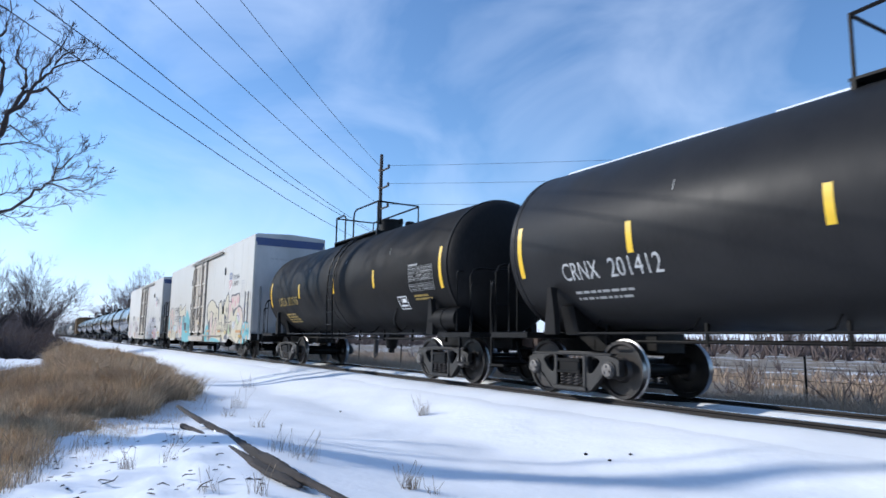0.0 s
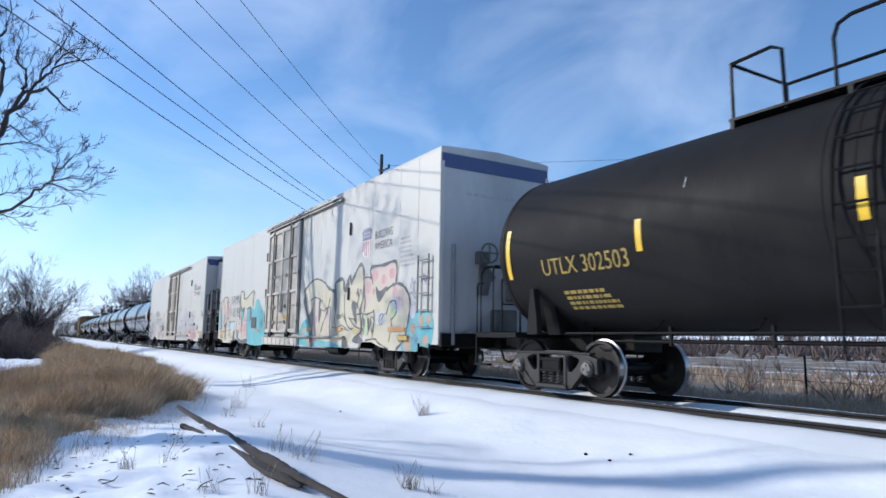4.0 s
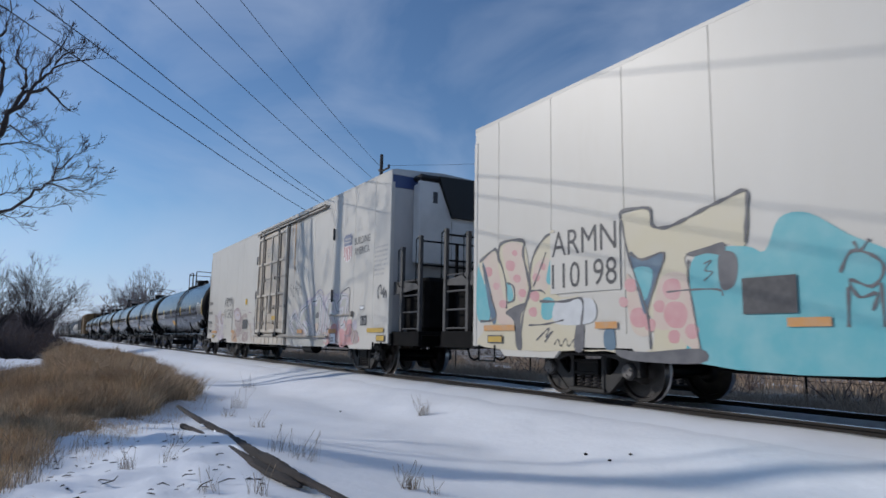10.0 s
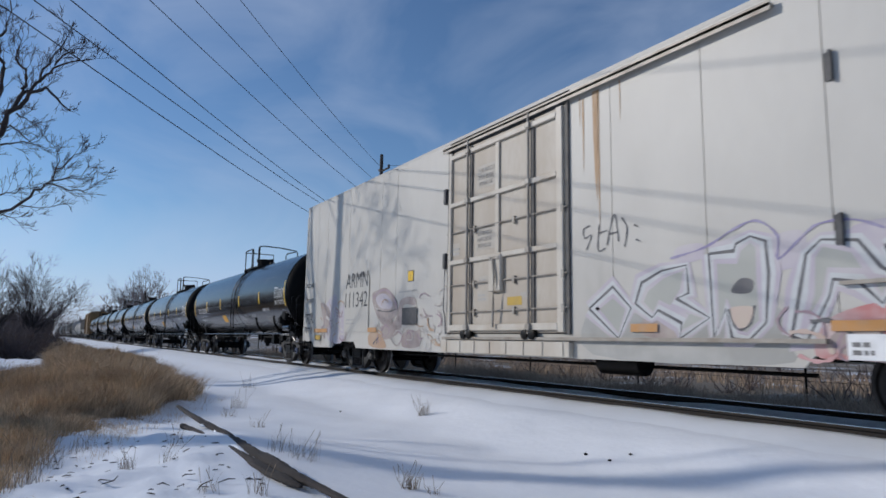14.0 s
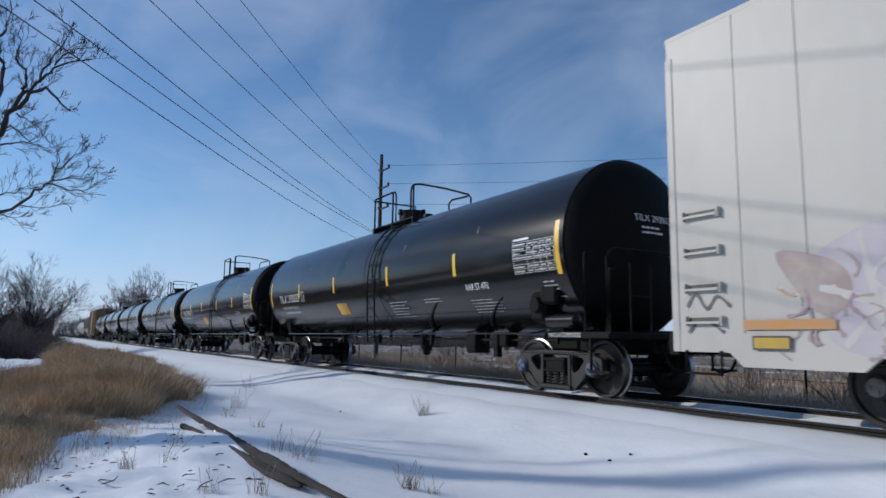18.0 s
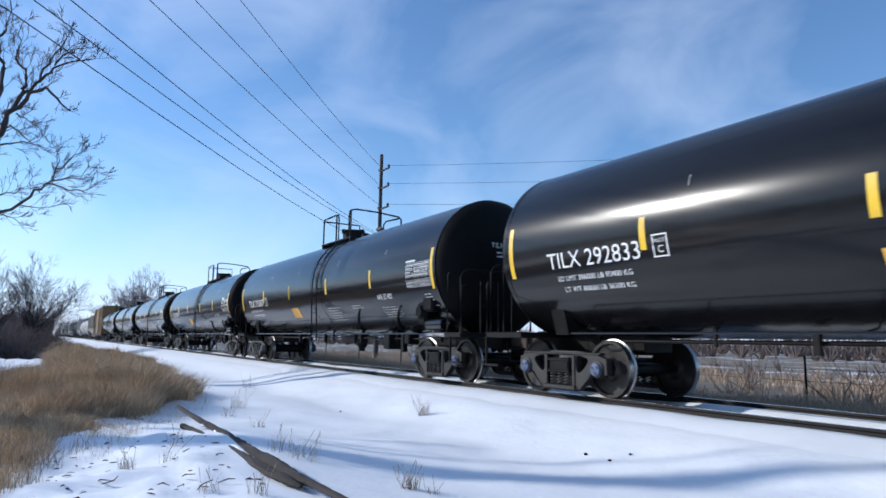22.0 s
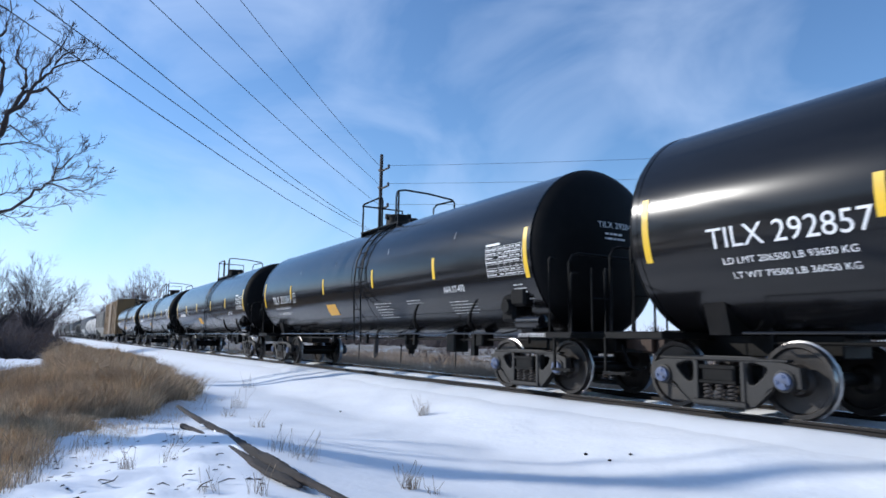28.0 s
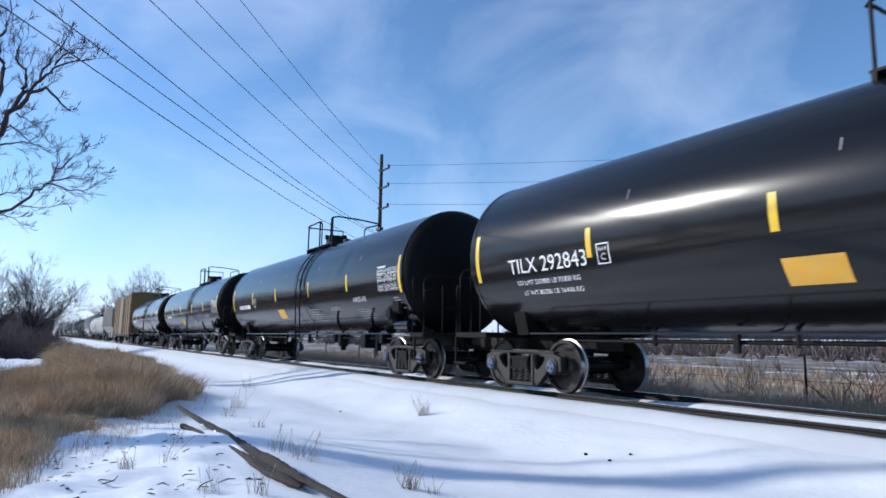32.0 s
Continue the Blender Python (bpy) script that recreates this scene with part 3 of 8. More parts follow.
def build_ground():
    xs = spread(-2500, 2500, -7.0, 0.13, 8.0)
    ys = sorted(set(spread(-2500, 2500, 2.6, 0.10, 5.0) + [6.95, 7.1, 9.9, 10.1]))
    verts = [(x, y, ground_z(x, y)) for x in xs for y in ys]
    ny = len(ys)
    faces = [(i * ny + j, (i + 1) * ny + j, (i + 1) * ny + j + 1, i * ny + j + 1) for i in range(len(xs) - 1) for j in range(ny - 1)]
    me = bpy.data.meshes.new("ground")
    me.from_pydata(verts, [], faces)
    me.shade_smooth()
    ob = tagged(new("ground", me), "snow-covered ground with bare patches of brown grass", "ground", kind="structure")
    m = material("snowy_ground", (0.90, 0.915, 0.94), 0.6, tint=(0.83, 0.86, 0.90), scale=0.5, amount=0.6, bump=0.35, bump_scale=9, fine=(0.85, 0.87, 0.91), fine_scale=26)
    nt = m.node_tree
    n, link = nt.nodes, nt.links.new
    b = n["Principled BSDF"]
    snow_colour = b.inputs["Base Color"].links[0].from_socket
    geo = n.new("ShaderNodeNewGeometry")
    sep = n.new("ShaderNodeSeparateXYZ")
    link(geo.outputs["Position"], sep.inputs[0])
    patch = n.new("ShaderNodeTexNoise")
    patch.inputs["Scale"].default_value = 0.28
    patch.inputs["Detail"].default_value = 7
    link(geo.outputs["Position"], patch.inputs["Vector"])

    def ranged(sock, a, z):
        r = n.new("ShaderNodeMapRange")
        r.inputs["From Min"].default_value, r.inputs["From Max"].default_value = a, z
        link(sock, r.inputs["Value"])
        return r.outputs["Result"]

    def op(kind, a, c):
        k = n.new("ShaderNodeMath")
        k.operation = kind
        for i, v in enumerate((a, c)):
            if isinstance(v, (int, float)):
                k.inputs[i].default_value = v
            else:
                link(v, k.inputs[i])
        return k.outputs[0]

    soil = n.new("ShaderNodeMixRGB")
    soil.inputs[1].default_value = (0.13, 0.095, 0.06, 1)
    soil.inputs[2].default_value = (0.26, 0.19, 0.11, 1)
    grain = n.new("ShaderNodeTexNoise")
    grain.inputs["Scale"].default_value = 7
    grain.inputs["Detail"].default_value = 6
    link(geo.outputs["Position"], grain.inputs["Vector"])
    link(grain.outputs["Fac"], soil.inputs[0])
    behind = op("MULTIPLY", ranged(sep.outputs["Y"], 10.2, 10.9), ranged(patch.outputs["Fac"], 0.68, 0.55))
    left = op("MULTIPLY", ranged(sep.outputs["Y"], 2.8, 1.6), ranged(sep.outputs["X"], -12.0, -14.5))
    left = op("MULTIPLY", left, ranged(patch.outputs["Fac"], 0.66, 0.56))
    left = op("MULTIPLY", left, op("MAXIMUM", ranged(sep.outputs["X"], -23.5, -22.0), ranged(sep.outputs["Y"], -0.2, 0.6)))
    bare = op("MINIMUM", op("ADD", behind, left), 1.0)
    cover = n.new("ShaderNodeMixRGB")
    link(bare, cover.inputs[0])
    link(snow_colour, cover.inputs[1])
    link(soil.outputs[0], cover.inputs[2])
    link(cover.outputs[0], b.inputs["Base Color"])
    b.inputs["Subsurface Weight"].default_value = 0.0
    me.materials.append(m)
    return ob


def build_track():
    bed = thing("railway_track", "single railway track on dark ballast with snow along its rails", "railway track", kind="structure")
    X0, X1 = -680.0, 260.0
    bm = bmesh.new()
    add_prism(bm, [(-1.75, -0.40), (-1.55, -0.185), (-0.6, -0.165), (0.6, -0.165), (1.55, -0.16), (2.0, -0.40)], X0, X1, axis="x")
    o = part("ballast", bm, BALLAST, bed, "dark crushed-stone ballast")
    o.location = (0, YC, 0)
    for s in (-1, 1):
        prof = [(-0.07, -0.165), (-0.07, -0.155), (-0.012, -0.135), (-0.01, -0.045), (-0.034, -0.035), (-0.036, -0.012), (-0.028, -0.002),
                (0.028, -0.002), (0.036, -0.012), (0.034, -0.035), (0.01, -0.045), (0.012, -0.135), (0.07, -0.155), (0.07, -0.165)]
        rail = part("rail", prism(prof, X0, X1, axis="x"), RAIL_WEB, bed, "rusty rail with a worn bright head")
        rail.location = (0, YC + s * (RAIL + 0.036), 0)
        head_top = part("rail_head", box(X0, X1, -0.027, 0.027, -0.003, 0.0), STEEL_RAIL, rail, "worn bright running surface")
    me = plain_mesh("tie", box(-0.115, 0.115, -1.28, 1.28, -0.20, -0.145, bevel=0.012), TIE)
    rnd = random.Random(4)
    x = -70.0
    while x < 12.0:
        shared("tie", me, bed, pose(x, YC + rnd.uniform(-0.04, 0.04), rnd.uniform(-0.012, 0.006), 0, 0, rnd.uniform(-1.5, 1.5)))
        x += 0.53
    # snow thrown up against the near rail, lying between the rails and behind the far rail
    for y0, y1, z0, z1, hgt, seed, label in ((6.45, 7.79, None, -0.075, 0.055, 1, "snow lying against the near rail"), (8.75, 9.33, -0.17, -0.07, 0.03, 2, "snow lying between the rails"), (9.5, 11.5, -0.12, -0.20, 0.06, 3, "snow lying along the far rail")):
        bm = bmesh.new()
        xs = spread(-300, 40, -8, 0.14, 12, 1.1)
        k = 9
        grid = []
        for x in xs:
            row = []
            edge = 0.08 * noise.noise((x * 0.9, seed, 0)) + 0.06 * noise.noise((x * 3.1, seed, 4))
            for j in range(k + 1):
                f = j / k
                y = y0 + (y1 - y0) * f
                y += {1: (min(edge * 0.9, 0.03) - 0.035) * f, 2: (edge * 2.0 + 0.05) * (1 - f), 3: edge * 3 * f}[seed]
                a = ground_z(x, y0) - 0.02 if z0 is None else z0
                z = a + (z1 - a) * smoothstep(0, 1, f) + math.sin(math.pi * f) * hgt * (0.8 + 0.8 * noise.noise((x * 0.7, y * 1.5, seed)))
                if seed == 2:
                    z -= 0.09 * max(0.0, noise.noise((x * 0.45, 3.3, 1.0)) + 0.05)
                if j == k:
                    z -= 0.16
                row.append(bm.verts.new((x, y, z)))
            grid.append(row)
        for a, c in zip(grid, grid[1:]):
            for j in range(k):
                bm.faces.new((a[j], c[j], c[j + 1], a[j + 1]))
        tagged(part("snow_ridge", bm, SNOW, None, "", 60), label, "snow", kind="stuff")
    return bed


build_ground()
build_track()

TRAIN = []   # (car, place along the train)


# ---- tank cars ----
def tank_profile(half, radius, depth, front=0.0):
    front = front or half
    pts = [(-half - depth * math.cos(a), radius * math.sin(a)) for a in (0.06, 0.2, 0.4, 0.62, 0.86, 1.1, 1.34)]
    pts += [(-half, radius), (front, radius)]
    pts += [(front + depth * math.cos(a), radius * math.sin(a)) for a in (1.34, 1.1, 0.86, 0.62, 0.4, 0.2, 0.06)]
    return pts


def build_tank_car(label, half, trucks, half_len, paint, shiny, stripes, tape=True, radius=1.55, zc=2.51, deck=(-1.12, 1.22), hatch=-0.08):
    car = thing("tank_car", label, "tank car", "train")
    R = radius
    front, depth = (half - 0.22, 0.55) if shiny else (half, 0.62)
    profile = tank_profile(half, R, depth, front)
    if shiny:
        # heads get a duller, darker black than the shell, shade put into colour
        part("tank", lathe([(x, R) for x in (-half, 0.02 - half, -half / 2, 0.0, half / 2, front - 0.02, front)], (0, 0, zc), "x", 72), paint, car, "", 40)
        part("tank_head", lathe(profile[:8], (0, 0, zc), "x", 72), PITCH, car, "tank head in darker black, shade put into its colour", 60)
        part("tank_head", lathe(profile[8:], (0, 0, zc), "x", 72), PITCH, car, "tank head in darker black, shade put into its colour", 60)
    else:
        part("tank", lathe(profile, (0, 0, zc), "x", 72), paint, car, "", 40)
    for x in (-half, front):
        part("jacket_band", lathe([(x - 0.05, R - 0.01), (x - 0.045, R + 0.008), (x + 0.045, R + 0.008), (x + 0.05, R - 0.01)], (0, 0, zc), "x", 72), paint, car, "", 30)
    for x in ((0.22, 0.98) if shiny else (-0.45, -0.1)):
        part("jacket_band", lathe([(x - 0.03, R - 0.01), (x - 0.026, R + 0.007), (x + 0.026, R + 0.007), (x + 0.03, R - 0.01)], (0, 0, zc), "x", 72), paint, car, "", 30)
    # hatch housing and the deck with rails round it
    top = zc + R
    house = part("hatch_housing", lathe([(top - 0.25, 0.36), (top + 0.33, 0.36), (top + 0.33, 0.38), (top + 0.37, 0.38), (top + 0.39, 0.33)], (hatch, 0, 0), "z", 24), FRAME_BLACK, car, "black steel hatch housing", 40)
    for k in range(3):
        a = k * 2.1 + 0.5
        part("hatch_clamp", box(hatch + 0.36 * math.cos(a) - 0.05, hatch + 0.36 * math.cos(a) + 0.05, 0.36 * math.sin(a) - 0.05, 0.36 * math.sin(a) + 0.05, top + 0.26, top + 0.41), FRAME_BLACK, house)
    part("valve", lathe([(top - 0.1, 0.10), (top + 0.10, 0.10), (top + 0.12, 0.15), (top + 0.2, 0.13), (top + 0.22, 0.06)], (hatch + (0.75 if shiny else 1.04), 0.1, 0), "z", 14), FRAME_BLACK, car, "", 40)
    d0, d1 = deck
    for yy in (-0.70, 0.42):
        bm = bmesh.new()
        for i in range(6):
            y = yy + i * 0.05
            add_box(bm, d0 - 0.05, d1 + 0.05, y, y + 0.03, top - 0.06, top - 0.025)
        for x in (d0, (d0 + d1) / 2, d1):
            add_box(bm, x - 0.03, x + 0.03, yy, yy + 0.28, top - 0.26, top - 0.06)
        part("deck_grating", bm, FRAME_BLACK, car)
    h = top + (0.84 if shiny else 0.82)
    n0 = -0.66
    if shiny:
        rail = [[(d0, n0, top - 0.2), (d0, n0, h - 0.03)],
                [(d0 - 0.05, n0, h - 0.08), (d0 + 0.02, n0, h - 0.01), (-0.02, n0, h), (0.14, n0, h - 0.02), (0.22, n0, h - 0.14), (0.22, n0, top)],
                [(0.02, n0, top - 0.2), (0.02, n0, h)],
                [(d0, n0, h - 0.06), (d0, 0.66, h - 0.06), (d0, 0.66, top - 0.2)],
                [(d1 - 0.16, n0, top - 0.15), (d1 - 0.16, n0, h - 0.18), (d1 - 0.10, n0, h - 0.03), (d1 - 0.02, n0, h - 0.02), (d1 + 0.04, -0.5, h + 0.01), (d1 + 0.10, 0.2, h - 0.02), (d1 + 0.14, 0.94, h - 0.10), (d1 + 0.14, 1.02, h - 0.18), (d1 + 0.14, 1.02, top - 0.35)],
                [(d1 - 0.02, n0, top - 0.2), (d1 - 0.02, n0, h - 0.02)],
                [(d1 - 0.4, 0.66, top), (d1 - 0.4, 0.66, h - 0.3), (d1 - 0.3, 0.7, h - 0.2), (d1 + 0.10, 0.96, h - 0.14)]]
    else:
        rail = [[(d0, n0, top - 0.2), (d0, n0, h - 0.03)],
                [(d0, n0, h - 0.05), (d0 + 0.60, n0, h - 0.02), (d0 + 0.74, n0, h - 0.10), (d0 + 0.76, n0, top - 0.1)],
                [(d0, n0, h - 0.05), (d0, 0.66, h - 0.05), (d0, 0.66, top - 0.2)],
                [(d0 + 1.40, n0, top - 0.1), (d0 + 1.40, n0, h - 0.22), (d0 + 1.46, n0, h - 0.06), (d0 + 1.62, n0, h), (d1, n0, h)],
                [(d1, n0, top - 0.2), (d1, n0, h + 0.02)],
                [(d1, n0, h), (d1, 0.66, h), (d1, 0.66, top - 0.2)],
                [(d0, 0.66, h - 0.05), (d1, 0.66, h - 0.02)]]
    for pts in rail:
        part("deck_rail", tube(pts, 0.026, 6), FRAME_BLACK, car, "", 50)
    # side ladder
    lx = 0.62 if shiny else -0.28
    for x in (lx, lx + 0.42):
        pts = [(x, -(R + 0.07) * math.cos(a), zc + (R + 0.07) * math.sin(a)) for a in (1.25, 1.0, 0.75, 0.5, 0.25, 0.0)] + [(x, -R - 0.07, 1.9), (x, -R - 0.02, 0.80)]
        part("ladder_stile", tube(pts, 0.022, 5), FRAME_BLACK, car)
    if shiny:
        part("ladder_plate", on_tank(rect(0.56, 0.95), lx - 0.07, 2.0, R, zc, 0.004), paint, car, "plain plate behind the ladder")
    for k in range(9):
        a = 1.15 - k * 0.25
        if a > -0.05:
            y, z = -(R + 0.07) * math.cos(a), zc + (R + 0.07) * math.sin(a)
        else:
            y, z = -R - 0.06, zc - (k - 4.6) * 0.36
        part("ladder_rung", tube([(lx, y, z), (lx + 0.42, y, z)], 0.016, 5), FRAME_BLACK, car)
    # draft sill, bolsters, end decks
    for s in (-1, 1):
        a, c = s * (trucks - 1.2), s * (half_len - 0.55)
        x0, x1 = min(a, c), max(a, c)
        part("draft_sill", box(x0, x1, -0.33, 0.33, 0.72, 1.08, bevel=0.015), FRAME_BLACK, car)
        part("saddle", prism([(-1.0, 1.0), (1.0, 1.0), (1.12, 1.48), (0.9, 1.30), (0, 1.08), (-0.9, 1.30), (-1.12, 1.48)], s * trucks - 0.16, s * trucks + 0.16, axis="x"), FRAME_BLACK, car)
        if not shiny:
            for e in (-1, 1):
                xs = s * (trucks + 0.1)
                part("saddle_web", prism([(xs - 0.14, 1.0), (xs + 0.14, 1.0), (xs + 0.12, 1.3), (xs + 0.04, 1.78), (xs - 0.04, 1.78), (xs - 0.10, 1.3)], *sorted((e * 1.30, e * 1.42))), DULL_BLACK, car)
        e0, e1 = sorted((s * (half - 0.35), s * (half_len - 0.42)))
        part("end_deck", box(e0, e1, -1.45, 1.45, 0.94, 1.04, bevel=0.012), FRAME_BLACK, car)
        for y in (-1.43, 1.43):
            part("side_step", add_box(box(s * (half_len - 0.62) - 0.22, s * (half_len - 0.62) + 0.22, y - 0.05, y + 0.05, 0.42, 0.46), s * (half_len - 0.62) - 0.22, s * (half_len - 0.62) - 0.19, y - 0.02, y + 0.02, 0.42, 0.96), FRAME_BLACK, car)
            for k, (dx, hi) in enumerate(((-0.95, 2.28), (-0.42, 1.98))):
                x = s * (half_len + dx)
                part("grab_iron", tube([(x, y, 1.0), (x, y, hi - 0.05), (x, y * 0.985, hi), (x, y * 0.9, hi + 0.01)], 0.02, 6), FRAME_BLACK, car)
        x = s * (half_len - 0.50)
        part("end_handrail", tube([(x, -1.40, 1.0), (x, -1.40, 2.15), (x, -1.32, 2.28), (x, -1.18, 2.32), (x - s * 0.02, 1.18, 2.32), (x, 1.32, 2.28), (x, 1.40, 2.15), (x, 1.40, 1.0)], 0.024, 7), FRAME_BLACK, car, "", 60)
        part("end_ladder", add_tube(add_tube(tube([(x, -0.9, 1.0), (x, -0.9, 2.1)], 0.02, 5), [(x, -0.45, 1.0), (x, -0.45, 2.1)], 0.02, 5), [(x, -0.9, 1.6), (x, -0.45, 1.6)], 0.015, 5), FRAME_BLACK, car)
    # side rail low down with stanchions, brake pipe, valve
    w = half - 1.4
    part("side_rail", tube([(-w, -1.22, 1.02), (w, -1.22, 1.02)], 0.018, 6), GLOSS_BLACK if shiny else FRAME_BLACK, car)
    part("brake_pipe", tube([(-w, -0.6, 0.90), (w, -0.6, 0.90)], 0.025, 6), FRAME_BLACK, car)
    part("brake_pipe", tube([(-w, 0.45, 0.92), (w, 0.45, 0.92)], 0.03, 6), FRAME_BLACK, car)
    for i in range(7):
        x = -w + 2 * w * i / 6
        part("pipe_bracket", add_box(tube([(x, -1.22, 1.02), (x, -0.9, 1.08), (x, -0.75, 1.24)], 0.014, 5), x - 0.02, x + 0.02, -0.63, -0.57, 0.84, 1.2), FRAME_BLACK, car)
    part("bottom_valve", add_lathe(lathe([(0.62, 0.14), (0.70, 0.16), (1.05, 0.24), (1.12, 0.3)], (0.9, 0, 0), "z", 16), [(0.50, 0.09), (0.64, 0.09)], (0.9, 0, 0), "z", 12), FRAME_BLACK, car, "", 40)
    part("skid_plate", prism([(0.5, 1.08), (0.62, 0.90), (1.18, 0.90), (1.3, 1.08)], -0.25, 0.25), FRAME_BLACK, car)
    if shiny:
        # brake gear slung under the tank
        part("brake_cylinder", box(3.92, 4.28, -0.75, -0.35, 0.62, 1.02, bevel=0.03), FRAME_BLACK, car, "black brake cylinder under the tank")
        part("brake_lever", box(4.90, 5.03, -0.72, -0.60, 0.56, 1.04), FRAME_BLACK, car)
        part("air_valve", box(5.10, 5.36, -0.74, -0.42, 0.76, 1.02, bevel=0.03), FRAME_BLACK, car)
        for x in (-3.05, -0.56, 1.86, 2.29):
            part("hanger", box(x - 0.04, x + 0.04, -0.70, -0.62, 0.76, 1.04), FRAME_BLACK, car)
    for x0 in ((2.6, 5.0) if shiny else (2.6,)):
        a0 = math.asin((1.12 - zc) / R)
        pts = [(x0 + 1.0 * t**1.6, -(R + 0.02) * math.cos(a0 + 0.55 * t), zc + (R + 0.02) * math.sin(a0 + 0.55 * t)) for t in (0, 0.2, 0.4, 0.6, 0.8, 1.0)]
        part("bracing_strap", tube(pts, [0.03, 0.035, 0.035, 0.03, 0.025, 0.015], 5), FRAME_BLACK, car)
    # air reservoir and brake valve at the handbrake end
    if shiny:
        part("air_reservoir", lathe([(half - 0.80, 0.04), (half - 0.77, 0.12), (half - 0.12, 0.12), (half - 0.09, 0.04)], (0, -1.30, 1.22), "x", 18), GLOSS_BLACK, car, "", 40)
        v = box(half - 1.25, half - 0.85, -1.38, -1.05, 1.22, 1.72, bevel=0.06)
        add_lathe(v, [(-1.46, 0.12), (-1.36, 0.16)], (half - 1.02, 0, 1.5), "y", 12)
        add_box(v, half - 0.95, half - 0.52, -1.40, -1.1, 1.5, 1.84, bevel=0.05)
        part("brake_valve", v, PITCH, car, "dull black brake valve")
    else:
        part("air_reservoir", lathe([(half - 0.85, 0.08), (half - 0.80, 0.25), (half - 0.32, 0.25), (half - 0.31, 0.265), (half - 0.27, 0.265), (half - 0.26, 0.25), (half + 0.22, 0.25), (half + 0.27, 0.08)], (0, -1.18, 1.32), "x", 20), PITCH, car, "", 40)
    add_trucks(car, (-trucks, trucks), shiny)
    add_couplers(car, half_len)
    # reflective tape
    for i, x in enumerate(stripes):
        end = i in (0, len(stripes) - 1)
        part("reflective_tape", on_tank(rect(0.11, 0.90 if end else 0.46), x - 0.055, 1.98 if end else 2.17, R, zc, 0.006), YELLOW, car, "yellow reflective tape")
    for x in stripes[1:-1]:
        part("weld_mark", on_tank(rect(0.016, 0.16), x + 0.75, 2.95, R, zc, 0.004), GREY_INK, car, "small pale mark")
    return car


def data_table(car, x, z, R, zc, ink, w=1.1, h=0.55):
    bm = bmesh.new()
    for k in range(8):
        add_rect(bm, 0, k * h / 7 - 0.003, w, 0.006)
    for k in (0, 0.36, 0.52, 0.68, 0.84, 1.0):
        add_rect(bm, k * w - 0.005, 0, 0.010, h, 0.0006)
    rnd = random.Random(7)
    for r in range(7):
        for c0, c1 in ((0.02, 0.34), (0.38, 0.51), (0.54, 0.67), (0.70, 0.83), (0.86, 0.99)):
            x1, stop = c0 * w, c0 * w + (c1 - c0) * w * rnd.uniform(0.5, 0.95)
            while x1 < stop and r != 2:
                ln = rnd.uniform(0.012, 0.045)
                add_rect(bm, x1, r * h / 7 + 0.022, ln, h / 7 - 0.050, 0.0012)
                x1 += ln + rnd.uniform(0.012, 0.022)
    add_rect(bm, 0, h + 0.03, w * 0.4, 0.04)
    part("data_panel", on_tank(bm, x, z, R, zc, 0.005, 0.079), ink, car, "white printed data table")


def plate_mark(car, x, z, R, zc, ink):
    bm = bmesh.new()
    for a in ((0, 0, 0.26, 0.02), (0, 0.30, 0.26, 0.02), (0, 0, 0.02, 0.32), (0.24, 0, 0.02, 0.32)):
        add_rect(bm, *a)
    part("plate_mark", on_tank(bm, x, z, R, zc), ink, car, "white boxed clearance mark")
    part("lettering", on_tank(letters("C", 0.09, 0.10), x + 0.085, z + 0.06, R, zc), ink, car)
    part("lettering", on_tank(letters("PLATE", 0.17, 0.05), x + 0.045, z + 0.20, R, zc), ink, car)


R0, ZC0 = 1.55, 2.51
SHINY = build_tank_car("glossy black tank car with yellow reflective stripes", 8.14, 7.22, 9.28, GLOSS_BLACK, True,
                       (-7.95, -4.92, -1.90, 1.55, 4.65, 7.82))
data_table(SHINY, 6.64, 2.06, R0, ZC0, WHITE_INK)
part("lettering", on_tank(letters("AAR ST-470", 0.80, 0.14), 4.93, 1.86, R0, ZC0), WHITE_INK, SHINY)
part("small_print", on_tank(bars(5, 1.0, 0.36, 3, 0.28), 4.97, 1.44, R0, ZC0, 0.005, 0.07), WORN_INK, SHINY, "small white printed lines")
part("small_print", on_tank(bars(2, 0.75, 0.14, 5, 0.34), 3.12, 1.70, R0, ZC0), WORN_INK, SHINY, "small white printed lines")
part("small_print", on_tank(bars(6, 0.95, 0.50, 6, 0.3), 1.38, 1.42, R0, ZC0, 0.005, 0.08), WORN_INK, SHINY, "small white printed lines")
part("small_print", on_tank(bars(5, 0.42, 0.36, 8, 0.34), 7.33, 1.62, R0, ZC0, 0.005, 0.07), WORN_INK, SHINY, "small white printed lines")
part("placard", on_tank(rect(0.72, 0.36), -1.92, 1.56, R0, ZC0), ORANGE, SHINY, "faded orange warning placard")
part("lettering", on_side(letters("1 INCH HF COMP SHOES", 0.75, 0.07), 7.5, 0.955, -1.455), WHITE_INK, SHINY)
plate_mark(SHINY, -4.76, 2.05, R0, ZC0, WHITE_INK)
tanks = [(SHINY, -23.17, "TILX 292833", "LD LMT 206000 LB 93400 KG", "LT WT 80000 LB 36300 KG")]
for place, number, a, b in ((-41.80, "TILX 292857", "LD LMT 206500 LB 93650 KG", "LT WT 79500 LB 36050 KG"), (-60.27, "TILX 292843", "LD LMT 205800 LB 93300 KG", "LT WT 80200 LB 36400 KG"),
                            (-79.35, "", "", ""), (-98.6, "", "", ""), (-117.9, "", "", "")):
    tanks.append((copy_thing(SHINY, Matrix()), place, number, a, b))
